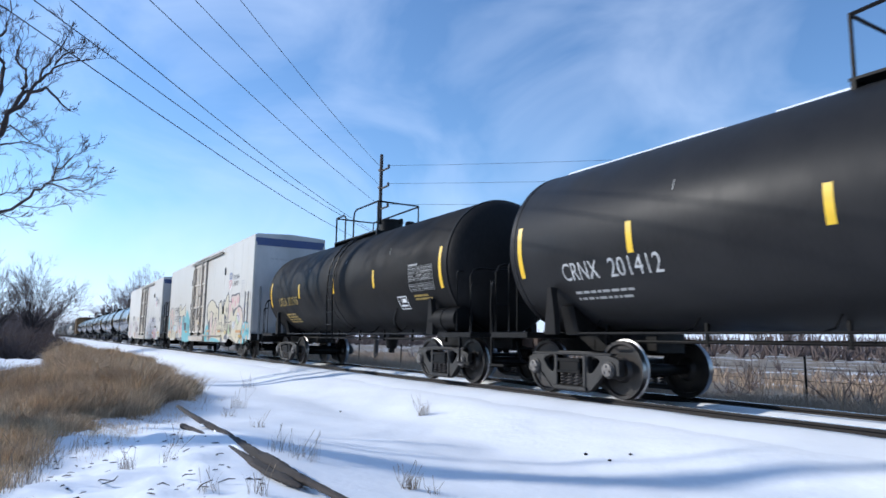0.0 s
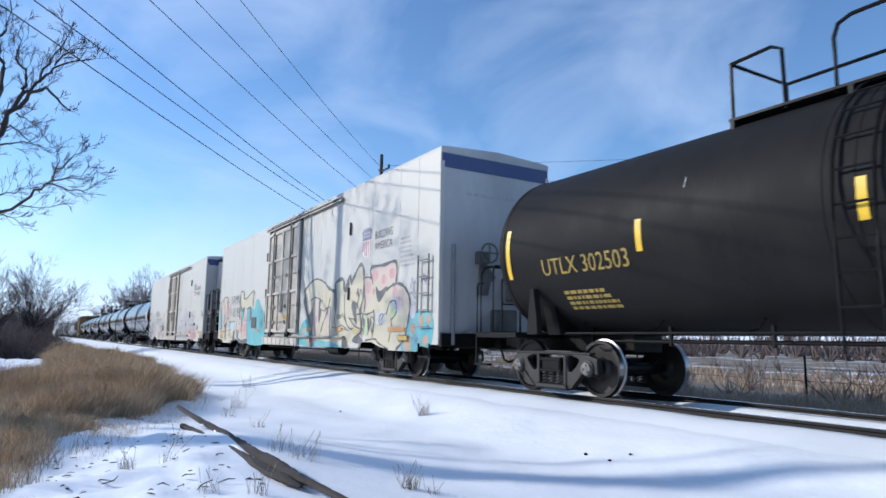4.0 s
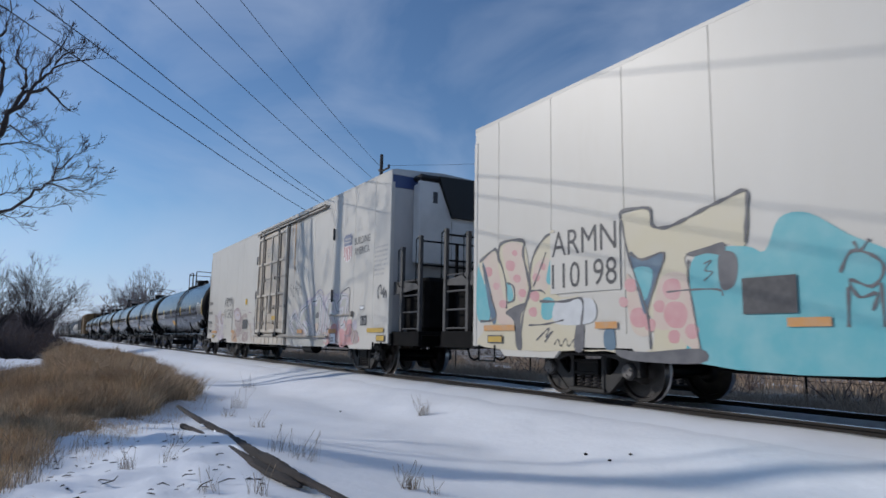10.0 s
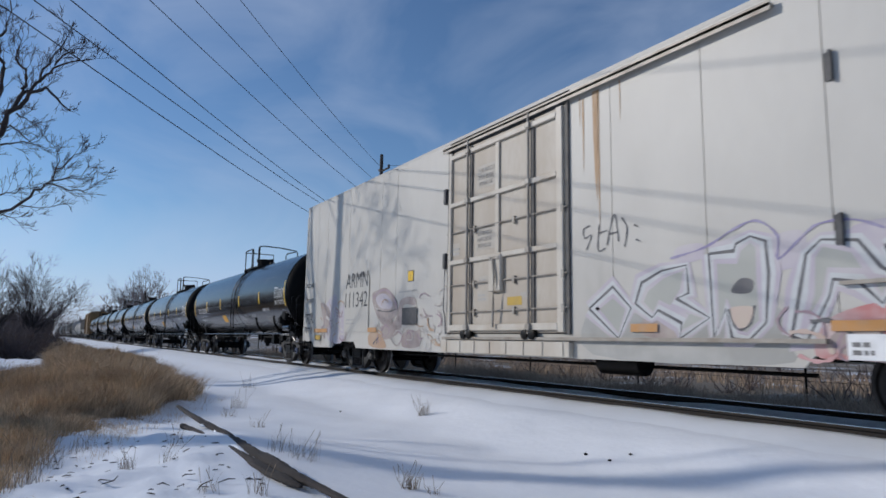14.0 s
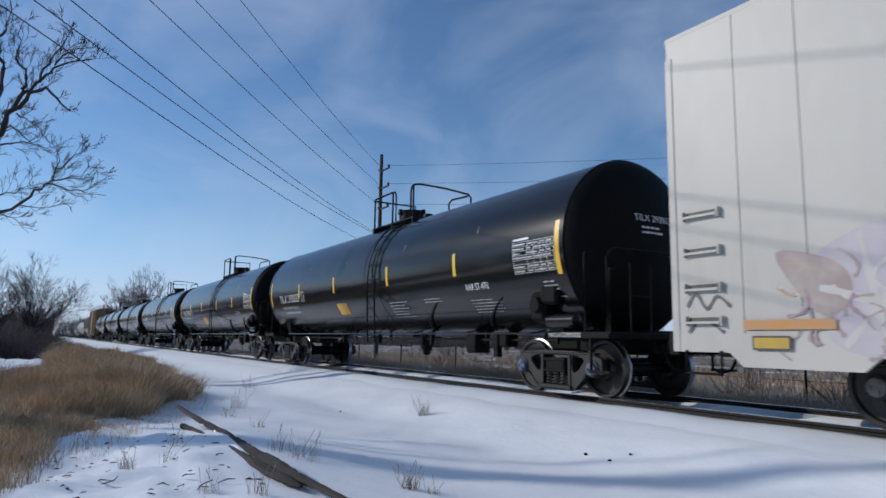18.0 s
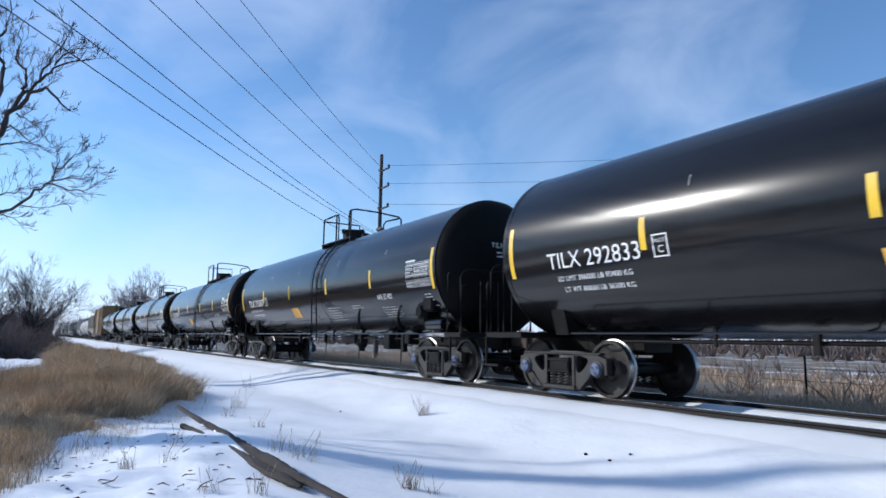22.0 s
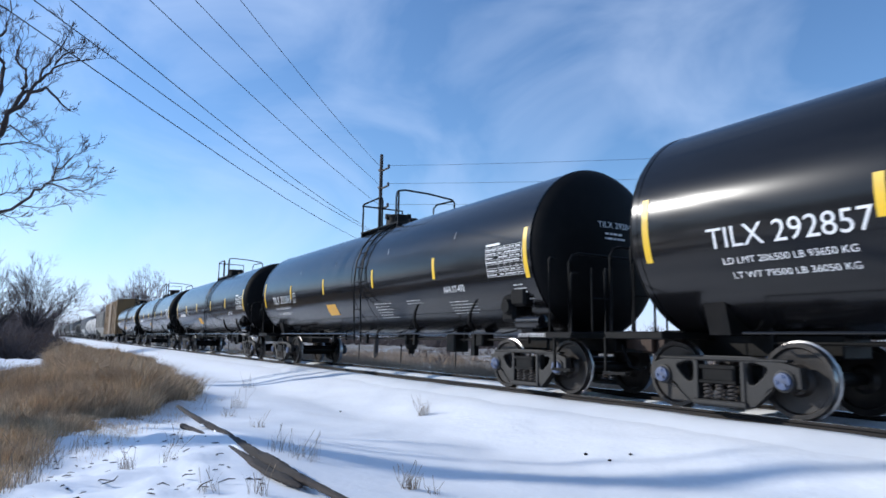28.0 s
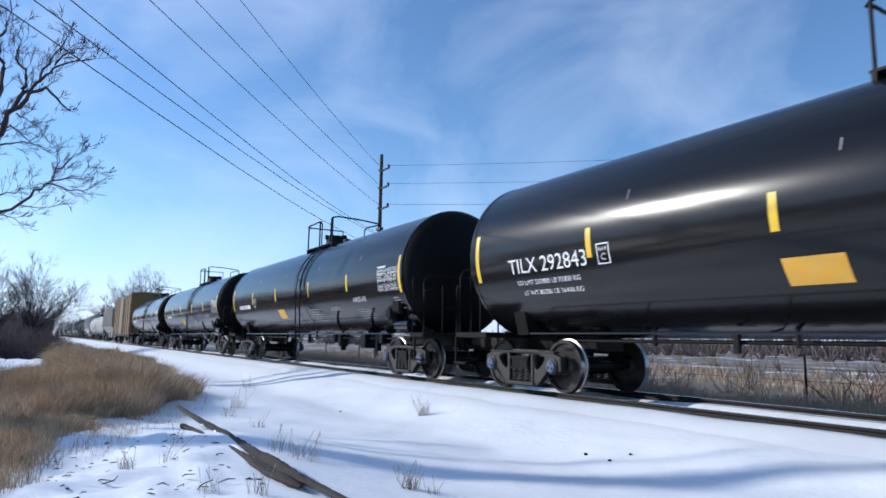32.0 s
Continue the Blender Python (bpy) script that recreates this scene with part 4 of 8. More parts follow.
for car, place, number, a, b in tanks:
    if number:
        part("lettering", on_tank(letters(number, 1.98, 0.26), -6.98, 2.06, R0, ZC0), WHITE_INK, car)
        part("lettering", on_tank(letters(a, 1.60, 0.085), -6.82, 1.86, R0, ZC0), WHITE_INK, car)
        part("lettering", on_tank(letters(b, 1.50, 0.085), -6.74, 1.69, R0, ZC0), WHITE_INK, car)
        for bm, y, z in ((letters(number, 0.88, 0.11), -0.40, 2.90), (bars(2, 0.62, 0.17, 3, 0.4), -0.26, 2.69)):
            for v in bm.verts:
                yy, zz = y + v.co.x, z + v.co.y
                v.co = (7.92 + 0.55 * math.sqrt(max(0.0, 1 - (yy * yy + (zz - ZC0) ** 2) / R0**2)) + 0.012, yy, zz)
            part("lettering", bm, WHITE_INK, car)
    else:
        part("small_print", on_tank(bars(1, 1.98, 0.26, 4), -6.98, 2.02, R0, ZC0), WHITE_INK, car)
    TRAIN.append((car, place))

OLD = build_tank_car("matt black weathered tank car with yellow stripes and small snow patches", 6.28, 5.42, 7.6, DULL_BLACK, False,
                     (-6.1, -3.03, -0.02, 2.72, 6.05), deck=(-2.02, 1.12), hatch=0.62, radius=1.50, zc=2.50)
R2, ZC2 = 1.50, 2.50
data_table(OLD, 4.62, 1.98, R2, ZC2, GREY_INK)
part("small_print", on_tank(bars(2, 0.85, 0.16, 13), 4.72, 1.78, R2, ZC2), YELLOW_INK, OLD, "faded yellow printed lines")
bm = bmesh.new()
for q in ((0, 0, 0.46, 0.02), (0, 0.32, 0.46, 0.02), (0, 0, 0.02, 0.34), (0.44, 0, 0.02, 0.34), (0.16, 0, 0.02, 0.34), (0.05, 0.08, 0.34, 0.04), (0.22, 0.18, 0.17, 0.10)):
    add_rect(bm, *q)
part("notice_box", on_tank(bm, 3.85, 1.60, R2, ZC2), WHITE_INK, OLD, "white outlined notice")
part("lettering", on_tank(letters("UTLX 302503", 1.92, 0.28), -5.19, 1.98, R2, ZC2), YELLOW_INK, OLD)
part("small_print", on_tank(bars(4, 1.1, 0.42, 11), -4.85, 1.42, R2, ZC2, 0.005, 0.1), YELLOW_INK, OLD, "faded yellow printed lines")
part("snow_patch", on_tank(rect(0.5, 0.22), 1.35, 3.98, R2, ZC2, 0.03), SNOW, OLD, "thin snow on the tank top")
TRAIN.append((OLD, 39.24))

LEAD = build_tank_car("matt black tank car with snow along its top", 7.2, 6.2, 8.35, CHARCOAL, False,
                      (-7.0, -4.45, -1.6, 1.4, 4.4, 7.0), deck=(-1.66, 1.5), hatch=1.0, radius=1.50, zc=2.54)
R1, ZC1 = 1.50, 2.54
part("lettering", on_tank(letters("CRNX", 0.80, 0.30), -5.98, 1.86, R1, ZC1), WORN_INK, LEAD)
part("lettering", on_tank(letters("201412", 1.0, 0.30), -4.95, 1.86, R1, ZC1), WORN_INK, LEAD)
part("small_print", on_tank(bars(2, 1.7, 0.24, 21, 0.4), -5.85, 1.56, R1, ZC1), GREY_INK, LEAD, "worn white printed lines")
bm = bmesh.new()
prev = None
for i in range(60):
    x = -6.9 + i * 0.215
    e = 0.10 * noise.noise((x * 1.3, 2, 0)) + (0.3 if -3.5 < x < -2.9 else 0.0)
    row = []
    for a, t in ((-0.30 + e, 0.0), (-0.24 + e, 0.035), (0.0, 0.055), (0.3, 0.04), (0.36, 0.0)):
        row.append(bm.verts.new((x, (R1 + t) * math.sin(a), ZC1 + (R1 + t) * math.cos(a))))
    if prev:
        for k in range(4):
            bm.faces.new((prev[k], row[k], row[k + 1], prev[k + 1]))
    prev = row
part("snow_cap", bm, SNOW, LEAD, "strip of snow along the tank top", 60)
TRAIN.append((LEAD, 55.06))


# ---- refrigerated boxcars ----
from mathutils import geometry

BW = 1.60     # half width of a boxcar


def build_boxcar(label, unit, door, seams, paint, track_end, vents):
    """unit: +1 or -1, the end that carries the cooling unit. door: its left and right edge."""
    car = thing("boxcar", label, "boxcar", "train")
    L = 10.05
    roof_z = 5.02
    far_y = 1.36      # the far side
    core = [(-BW + 0.03, 0.98), (-BW + 0.03, roof_z - 0.10), (far_y - 0.03, roof_z - 0.10), (far_y - 0.03, 0.98)]
    part("body", prism(core, -L + 0.03, L - 0.03, axis="x"), DARK_TRIM, car, "shell under the side panels")
    roof = [(-BW, roof_z - 0.06), (-BW - 0.004, roof_z), (-BW + 0.12, roof_z + 0.03), (-0.12, roof_z + 0.10), (far_y - 0.12, roof_z + 0.03), (far_y + 0.004, roof_z), (far_y, roof_z - 0.06)]
    part("roof", prism(roof, -L, L, axis="x"), paint, car, "white roof and eave")
    # side panels with open joints between them, both sides
    for y, far in ((-BW, False), (far_y, True)):
        s = 1 if far else -1
        edges = [-L] + sorted(seams) + [L]
        for a, c in zip(edges, edges[1:]):
            if not far and abs(a - door[0]) < 0.02:
                continue
            y0, y1 = sorted((y, y - s * 0.04))
            part("side_panel", box(a + 0.006, c - 0.006, y0, y1, 1.0, roof_z - 0.062), paint, car)
        sill = [(-L, 1.0), (L, 1.0), (L, 0.78), (9.25, 0.78), (9.08, 0.62), (7.75, 0.62), (7.55, 0.80), (6.1, 0.80), (5.95, 0.64), (0.2, 0.62),
                (-5.95, 0.64), (-6.1, 0.80), (-7.55, 0.80), (-7.75, 0.62), (-9.08, 0.62), (-9.25, 0.78), (-L, 0.78)]
        y0, y1 = sorted((y + s * 0.004, y - s * 0.05))
        part("side_sill", prism(sill, y0, y1), paint, car)
    # under frame
    part("centre_sill", box(-L + 0.2, L - 0.2, -0.3, 0.3, 0.70, 0.97), FRAME_BLACK, car)
    for x in (-5.0, -2.5, 0.0, 2.5, 5.0):
        part("cross_bearer", box(x - 0.08, x + 0.08, -1.4, 1.4, 0.66, 0.97), FRAME_BLACK, car)
    bm = lathe([(2.1, 0.06), (2.14, 0.2), (3.0, 0.2), (3.04, 0.06)], (0, -0.75, 0.58), "x", 16)
    part("air_reservoir", bm, FRAME_BLACK, car, "", 40)
    part("brake_rigging", add_tube(tube([(-5.5, -0.55, 0.52), (5.5, -0.55, 0.52)], 0.03, 6), [(-4.2, 0.5, 0.60), (4.2, 0.5, 0.60)], 0.03, 6), FRAME_BLACK, car)
    # end walls: corner posts, grey sheet, dark blue band
    for s in (-1, 1):
        x0, x1 = sorted((s * (L - 0.03), s * (L - 0.002)))
        part("end_wall", box(x0, x1, -BW + 0.05, far_y - 0.05, 1.02, roof_z - 0.02), BOX_END, car, "grey steel end wall")
        b0, b1 = sorted((s * (L - 0.002), s * (L + 0.012)))
        part("blue_band", box(b0, b1, -BW + 0.03, far_y - 0.03, roof_z - 0.44, roof_z - 0.13), BLUE_BAND, car, "dark blue painted band")
        part("eave_plate", prism([(-BW, roof_z - 0.12), (-BW, roof_z), (-0.12, roof_z + 0.09), (far_y, roof_z), (far_y, roof_z - 0.12)], b0, b1, axis="x"), BOX_END, car)
        for y in (-BW, far_y):
            y0, y1 = sorted((y - 0.012 * (1 if y > 0 else -1) * -1, y - 0.09 * (1 if y > 0 else -1)))
            c0, c1 = sorted((s * (L - 0.10), s * (L + 0.02)))
            part("corner_post", box(c0, c1, y0, y1, 0.78, roof_z - 0.3, bevel=0.012), paint, car)
        part("end_sill", box(*sorted((s * (L - 0.05), s * (L + 0.10))), -BW + 0.02, far_y - 0.02, 0.74, 1.02), FRAME_BLACK, car)
        if s != unit:
            # brake wheel with its housing, dark boxes and platform low on the end wall
            part("end_pipe", tube([(s * (L + 0.09), -1.30, 0.78), (s * (L + 0.09), -1.30, 2.9)], 0.045, 8), GALV, car)
            part("brake_box", box(*sorted((s * L, s * (L + 0.16))), -0.72, -0.42, 2.52, 2.80, bevel=0.03), GRIMY_BOX, car)
            wx, wy, wz = s * (L + 0.24), -0.48, 2.76
            wheel = tube([(wx, wy + 0.21 * math.cos(a * 0.3927), wz + 0.21 * math.sin(a * 0.3927)) for a in range(17)], 0.022, 5)
            add_tube(wheel, [(s * (L + 0.03), wy, wz), (wx, wy, wz)], 0.045, 6)
            add_tube(wheel, [(wx, wy - 0.20, wz), (wx, wy + 0.20, wz)], 0.02, 5)
            add_tube(wheel, [(wx, wy, wz - 0.20), (wx, wy, wz + 0.20)], 0.02, 5)
            part("brake_wheel", wheel, GRIMY_BOX, car)
            part("chain_guard", prism([(-0.62, 1.85), (-0.40, 1.85), (-0.32, 2.15), (-0.20, 2.25), (-0.42, 2.52), (-0.60, 2.52)], *sorted((s * L, s * (L + 0.08))), axis="x"), GRIMY_BOX, car)
            part("equipment_box", box(*sorted((s * L, s * (L + 0.22))), -0.30, 0.30, 1.06, 1.55, bevel=0.03), GRIMY_BOX, car)
            part("equipment_box", box(*sorted((s * L, s * (L + 0.24))), 0.10, 0.45, 1.75, 2.20, bevel=0.03), GRIMY_BOX, car)
            part("brake_platform", box(*sorted((s * L, s * (L + 0.42))), -1.0, 0.9, 1.02, 1.06), GRIMY_BOX, car)
            bm = bars(1, 1.5, 0.12, 5)
            for v in bm.verts:
                v.co = (s * (L + 0.002), -0.95 + v.co.x, 4.02 + v.co.y)
            part("small_print", bm, FAINT_INK, car, "row of small dark letters")
        # corner ladders on the near side
        bm = bmesh.new()
        lx0, lx1 = (9.25, 9.72) if s > 0 else (-9.85, -9.35)
        if s == -unit:
            top_l = 2.72 if s > 0 else 2.55
            for x in (lx0, lx1) if s > 0 else ():
                part("ladder_stile", tube([(x, -BW - 0.07, 1.0 if s < 0 else 1.45), (x, -BW - 0.07, top_l)], 0.022, 6), GALV, car)
            if s > 0:
                for k in range(5):
                    z = 1.16 + k * 0.36
                    part("ladder_rung", tube([(lx0 - 0.03, -BW - 0.075, z), (lx1 + 0.03, -BW - 0.075, z)], 0.018, 6), GALV, car)
            else:
                for z in (2.50, 2.03, 1.57, 1.16):
                    # recess drawn as a flat dark plate, its shade put into the colour
                    part("rung_recess", box(lx0 + 0.05, lx1 + 0.02, -BW - 0.006, -BW + 0.01, z - 0.005, z + 0.045), DARK_TRIM, car, "dark plate for the shade of the recess behind the rung")
                    part("ladder_rung", box(lx0 + 0.04, lx1 + 0.02, -BW - 0.07, -BW - 0.03, z - 0.035, z - 0.005), paint, car)
                    for x in (lx0 + 0.01, lx1 + 0.02):
                        part("rung_bracket", box(x, x + 0.025, -BW - 0.06, -BW - 0.004, z - 0.06, z + 0.06), paint, car)
        part("side_step", tube([(lx0, -BW - 0.02, 0.8), (lx0, -BW - 0.02, 0.52), (lx1, -BW - 0.02, 0.52), (lx1, -BW - 0.02, 0.8)], 0.022, 6), FRAME_BLACK, car)
    add_plug_door(car, door, track_end)
    for x, z in vents:
        part("side_bracket", add_box(box(x - 0.045, x + 0.045, -BW - 0.02, -BW - 0.008, z - 0.16, z + 0.16), x + 0.02, x + 0.05, -BW - 0.06, -BW - 0.012, z - 0.17, z + 0.17), BLACK_INK, car, "black steel side bracket")
    add_unit_end(car, unit, L, unit > 0)
    a, c = (7.0, 7.6) if unit > 0 else (6.8, 7.5)
    add_trucks(car, (-7.0, 7.55) if unit > 0 else (-7.55, 6.78))
    for s in (-1, 1):
        x = s * ((L + 1.85) if s == unit else (L + 0.80))
        shared("coupler", COUPLER_ME, car, pose(x - s * 0.06, 0, 0, 0, 0, 0 if s > 0 else 180))
        shared("air_hose", HOSE_ME, car, pose(x - s * 0.45, -0.28 * s, 0, 0, 0, 0 if s > 0 else 180))
        part("draft_gear", box(*sorted((s * (L - 0.1), x - s * 0.5)), -0.25, 0.25, 0.70, 1.02), FRAME_BLACK, car)
    return car


def add_plug_door(car, door, track_end):
    d0, d1 = door
    y = -BW - 0.03
    leaf = part("door", box(d0 + 0.06, d1 - 0.06, y, -BW + 0.04, 1.02, 4.72, bevel=0.01), DOOR_TAN, car, "cream weathered sliding plug door")
    for name, q in (("gasket", (d0, d0 + 0.06)), ("gasket", (d1 - 0.06, d1))):
        part(name, box(*q, y - 0.012, -BW + 0.03, 1.0, 4.76), DARK_TRIM, leaf)
    for x0, x1 in ((d0 + 0.08, d0 + 0.17), (d1 - 0.25, d1 - 0.10)):
        part("stile", box(x0, x1, y - 0.05, y - 0.001, 1.03, 4.71, bevel=0.008), DOOR_CREAM, leaf)
    w = d1 - d0
    mid = d0 + 0.48 * w
    part("mullion", box(mid - 0.06, mid + 0.06, y - 0.04, y - 0.001, 2.45, 4.66, bevel=0.008), DOOR_CREAM, leaf)
    for z, h in ((4.60, 0.10), (3.60, 0.09), (2.42, 0.09), (1.12, 0.12)):
        part("door_rib", box(d0 + 0.16, d1 - 0.24, y - 0.055, y - 0.0015, z - h / 2, z + h / 2, bevel=0.012), DOOR_CREAM, leaf)
    for z in (3.02, 1.96, 1.42):
        part("lock_bar", tube([(d0 + 0.02, y - 0.03, z), (d1 - 0.02, y - 0.03, z)], 0.016, 6), DOOR_STEEL, leaf)
        for f in (0.28, 0.62, 0.97):
            part("bar_keeper", box(d0 + f * w - 0.03, d0 + f * w + 0.03, y - 0.055, y - 0.002, z - 0.08, z + 0.05), DOOR_STEEL, leaf)
    for f in (0.22, 0.74):
        x = d0 + f * w
        part("lock_rod", tube([(x, y - 0.065, 1.0), (x, y - 0.065, 4.82)], 0.026, 8), DOOR_STEEL, leaf, "", 50)
        part("rod_channel", box(x + 0.03, x + 0.11, y - 0.035, y - 0.001, 1.04, 4.69), DARK_TRIM, leaf)
        for z in (1.12, 2.42, 3.60, 4.60):
            part("rod_bearing", box(x - 0.06, x + 0.06, y - 0.105, y - 0.057, z - 0.05, z + 0.05, bevel=0.01), DOOR_STEEL, leaf)
        for dx in (-0.1, 0.1):
            part("roller", lathe([(-0.05, 0.05), (-0.04, 0.085), (0.03, 0.085), (0.04, 0.05)], (x + dx, y - 0.05, 0.99), "y", 14), FRAME_BLACK, leaf, "", 40)
    lock = part("lock_box", box(mid - 0.20, mid + 0.18, y - 0.09, y - 0.001, 1.76, 2.44, bevel=0.02), DOOR_CREAM, leaf, "cream lock housing with lever")
    part("lever", tube([(mid - 0.02, y - 0.12, 2.35), (mid + 0.05, y - 0.13, 2.0), (mid + 0.01, y - 0.12, 1.55), (mid - 0.03, y - 0.10, 1.12)], 0.024, 6), DOOR_STEEL, lock)
    part("lettering", on_side(letters("OPEN CLOSE", 0.34, 0.07), mid - 0.18, 2.33, y - 0.094), BLACK_INK, leaf)
    for text, x, z, ww, hh in (("CLOSE AND LOCK", d0 + 0.30 * w, 4.08, 0.55, 0.085), ("DOORS BEFORE", d0 + 0.30 * w, 3.95, 0.50, 0.085), ("MOVING CAR", d0 + 0.31 * w, 3.82, 0.44, 0.085),
                               ("SECURE BOTH", d0 + 0.30 * w, 2.86, 0.46, 0.08), ("HASPS BEFORE", d0 + 0.30 * w, 2.74, 0.46, 0.08), ("MOVING CAR", d0 + 0.305 * w, 2.62, 0.42, 0.08)):
        part("lettering", on_side(letters(text, ww, hh), x, z, y - 0.007), LABEL_INK, leaf)
    for z, h in ((3.78, 0.44), (2.58, 0.40)):
        part("label_patch", on_side(rect(0.62, h), d0 + 0.285 * w, z, y - 0.004), LABEL_PAPER, leaf, "pale printed notice")
    for x, z, ww, hh in ((0.30, 1.60, 0.34, 0.22), (0.31, 1.90, 0.40, 0.18), (0.66, 1.62, 0.30, 0.10), (0.05, 2.55, 0.26, 0.26)):
        part("label_patch", on_side(rect(ww, hh), d0 + x * w, z, y - 0.004), LABEL_PAPER, leaf, "worn paper label")
        part("small_print", on_side(bars(2, ww * 0.85, hh * 0.7, int(x * 100), 0.4), d0 + x * w + 0.03, z + 0.03, y - 0.007), FAINT_INK, leaf)
    part("label_patch", on_side(rect(0.42, 0.15), mid + 0.28, 1.50, y - 0.004), OCHRE, leaf, "faded yellow label")
    # tracks and the sill below the door
    part("door_track", add_box(box(d0 - 0.15, track_end, -BW - 0.10, -BW - 0.015, 4.80, 4.84), d0 - 0.15, track_end, -BW - 0.10, -BW - 0.085, 4.75, 4.87), DOOR_STEEL, car, "steel rail over the door")
    part("door_track", box(d0 - 0.1, track_end + 0.4, -BW - 0.09, -BW - 0.008, 0.90, 0.95), DOOR_STEEL, car, "steel rail under the door")
    bm = box(d0 - 0.12, d1 + 0.05, -BW - 0.10, -BW - 0.006, 0.64, 0.88, bevel=0.01)
    for k in range(8):
        x = d0 + 0.1 + k * (w - 0.2) / 7
        add_box(bm, x - 0.015, x + 0.015, -BW - 0.115, -BW - 0.10, 0.66, 0.87)
    part("door_sill", bm, DOOR_CREAM, car, "cream pressed-steel sill under the door")
    for z in (3.84, 2.49):
        part("door_stop", box(d0 - 0.16, d0 - 0.06, -BW - 0.07, -BW - 0.007, z - 0.16, z + 0.16, bevel=0.012), BLACK_INK, car, "black rubber door stop")
    part("hose_loop", tube([(d0 - 0.1, -BW - 0.04, 2.35), (d0 - 0.12, -BW - 0.05, 1.5), (d0 - 0.06, -BW - 0.05, 1.35), (d0 - 0.04, -BW - 0.04, 1.0)], 0.016, 6), GALV, car)


def add_unit_end(car, s, L, cooled):
    """Deck with posts, rails and ladders at the car's end, below a cooling unit hung high on the end wall."""
    def bx(a, c, y0, y1, z0, z1, bevel=0.0):
        return box(*sorted((s * (L + a), s * (L + c))), y0, y1, z0, z1, bevel=bevel)
    if cooled:
        case = part("cooling_unit", bx(0.02, 0.36, -1.02, 1.20, 2.72, 4.70, 0.04), UNIT_WHITE, car, "pale grey cooling unit with a black grille")
        part("grille", prism([(-0.52, 4.90), (-0.13, 3.90), (1.20, 3.90), (1.20, 4.62), (1.02, 4.84), (0.70, 4.93)], *sorted((s * (L + 0.28), s * (L + 0.47))), axis="x"), GRILLE, case, "black curved grille")
        part("grille_top", bx(0.02, 0.42, -1.04, 1.16, 4.78, 4.92, 0.05), GRILLE, case)
        part("side_cover", prism([(-1.04, 2.72), (-0.13, 2.72), (-0.13, 3.88), (-0.50, 4.74), (-1.04, 4.74)], *sorted((s * (L + 0.30), s * (L + 0.40))), axis="x"), UNIT_WHITE, case)
        part("vent_slot", bx(0.39, 0.42, -0.66, -0.54, 4.22, 4.50), BLACK_INK, case)
        part("door_panel", bx(0.35, 0.39, -0.10, 0.62, 2.80, 3.82, 0.012), UNIT_WHITE, case)
        part("door_panel", bx(0.35, 0.39, 0.66, 1.14, 2.80, 3.82, 0.012), UNIT_WHITE, case)
        part("latch", bx(0.385, 0.41, 0.74, 0.86, 2.95, 3.10), BLACK_INK, case)
    part("fuel_tank", bx(0.06, 1.24, -1.28, 1.28, 1.07, 2.30, 0.10), DEEP_BLACK, car, "dark machinery case on the end deck")
    part("end_deck", bx(0.0, 1.35, -1.50, 1.50, 0.98, 1.06, 0.01), DEEP_BLACK, car)
    part("deck_sill", bx(0.02, 1.35, -1.52, -1.44, 0.74, 1.06), DEEP_BLACK, car)
    part("deck_sill", bx(0.02, 1.35, 1.44, 1.52, 0.74, 1.06), DEEP_BLACK, car)
    for y in (-1.46, 1.46):
        for x, hi in ((0.42, 3.05), (1.28, 3.22)):
            part("deck_post", bx(x - 0.045, x + 0.045, y - 0.04, y + 0.04, 0.78, hi), DARK_STEEL, car)
            part("grab_iron", tube([(s * (L + x), y - 0.06, 2.1), (s * (L + x), y - 0.12, 2.15), (s * (L + x), y - 0.12, hi - 0.1), (s * (L + x), y - 0.06, hi - 0.05)], 0.016, 5), DEEP_BLACK, car)
        for z in (1.12, 1.50, 1.88, 2.22):
            part("ladder_rung", tube([(s * (L + 0.42), y, z), (s * (L + 1.28), y, z)], 0.02, 6), DARK_STEEL, car)
        part("deck_bracket", prism([(s * (L - 0.2), 1.92), (s * (L - 0.2), 2.25), (s * (L + 0.1), 2.25), (s * (L + 1.3), 2.12), (s * (L + 1.3), 2.02), (s * (L + 0.3), 1.96)], y - 0.012, y + 0.012), DARK_STEEL, car, "bent steel bracket")
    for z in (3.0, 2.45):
        part("deck_rail", tube([(s * (L + 1.28), -1.46, z + 0.1), (s * (L + 1.28), 1.46, z + 0.1)], 0.022, 6), DEEP_BLACK, car)
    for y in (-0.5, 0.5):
        part("deck_post", bx(1.25, 1.31, y - 0.03, y + 0.03, 1.0, 3.1), DEEP_BLACK, car)


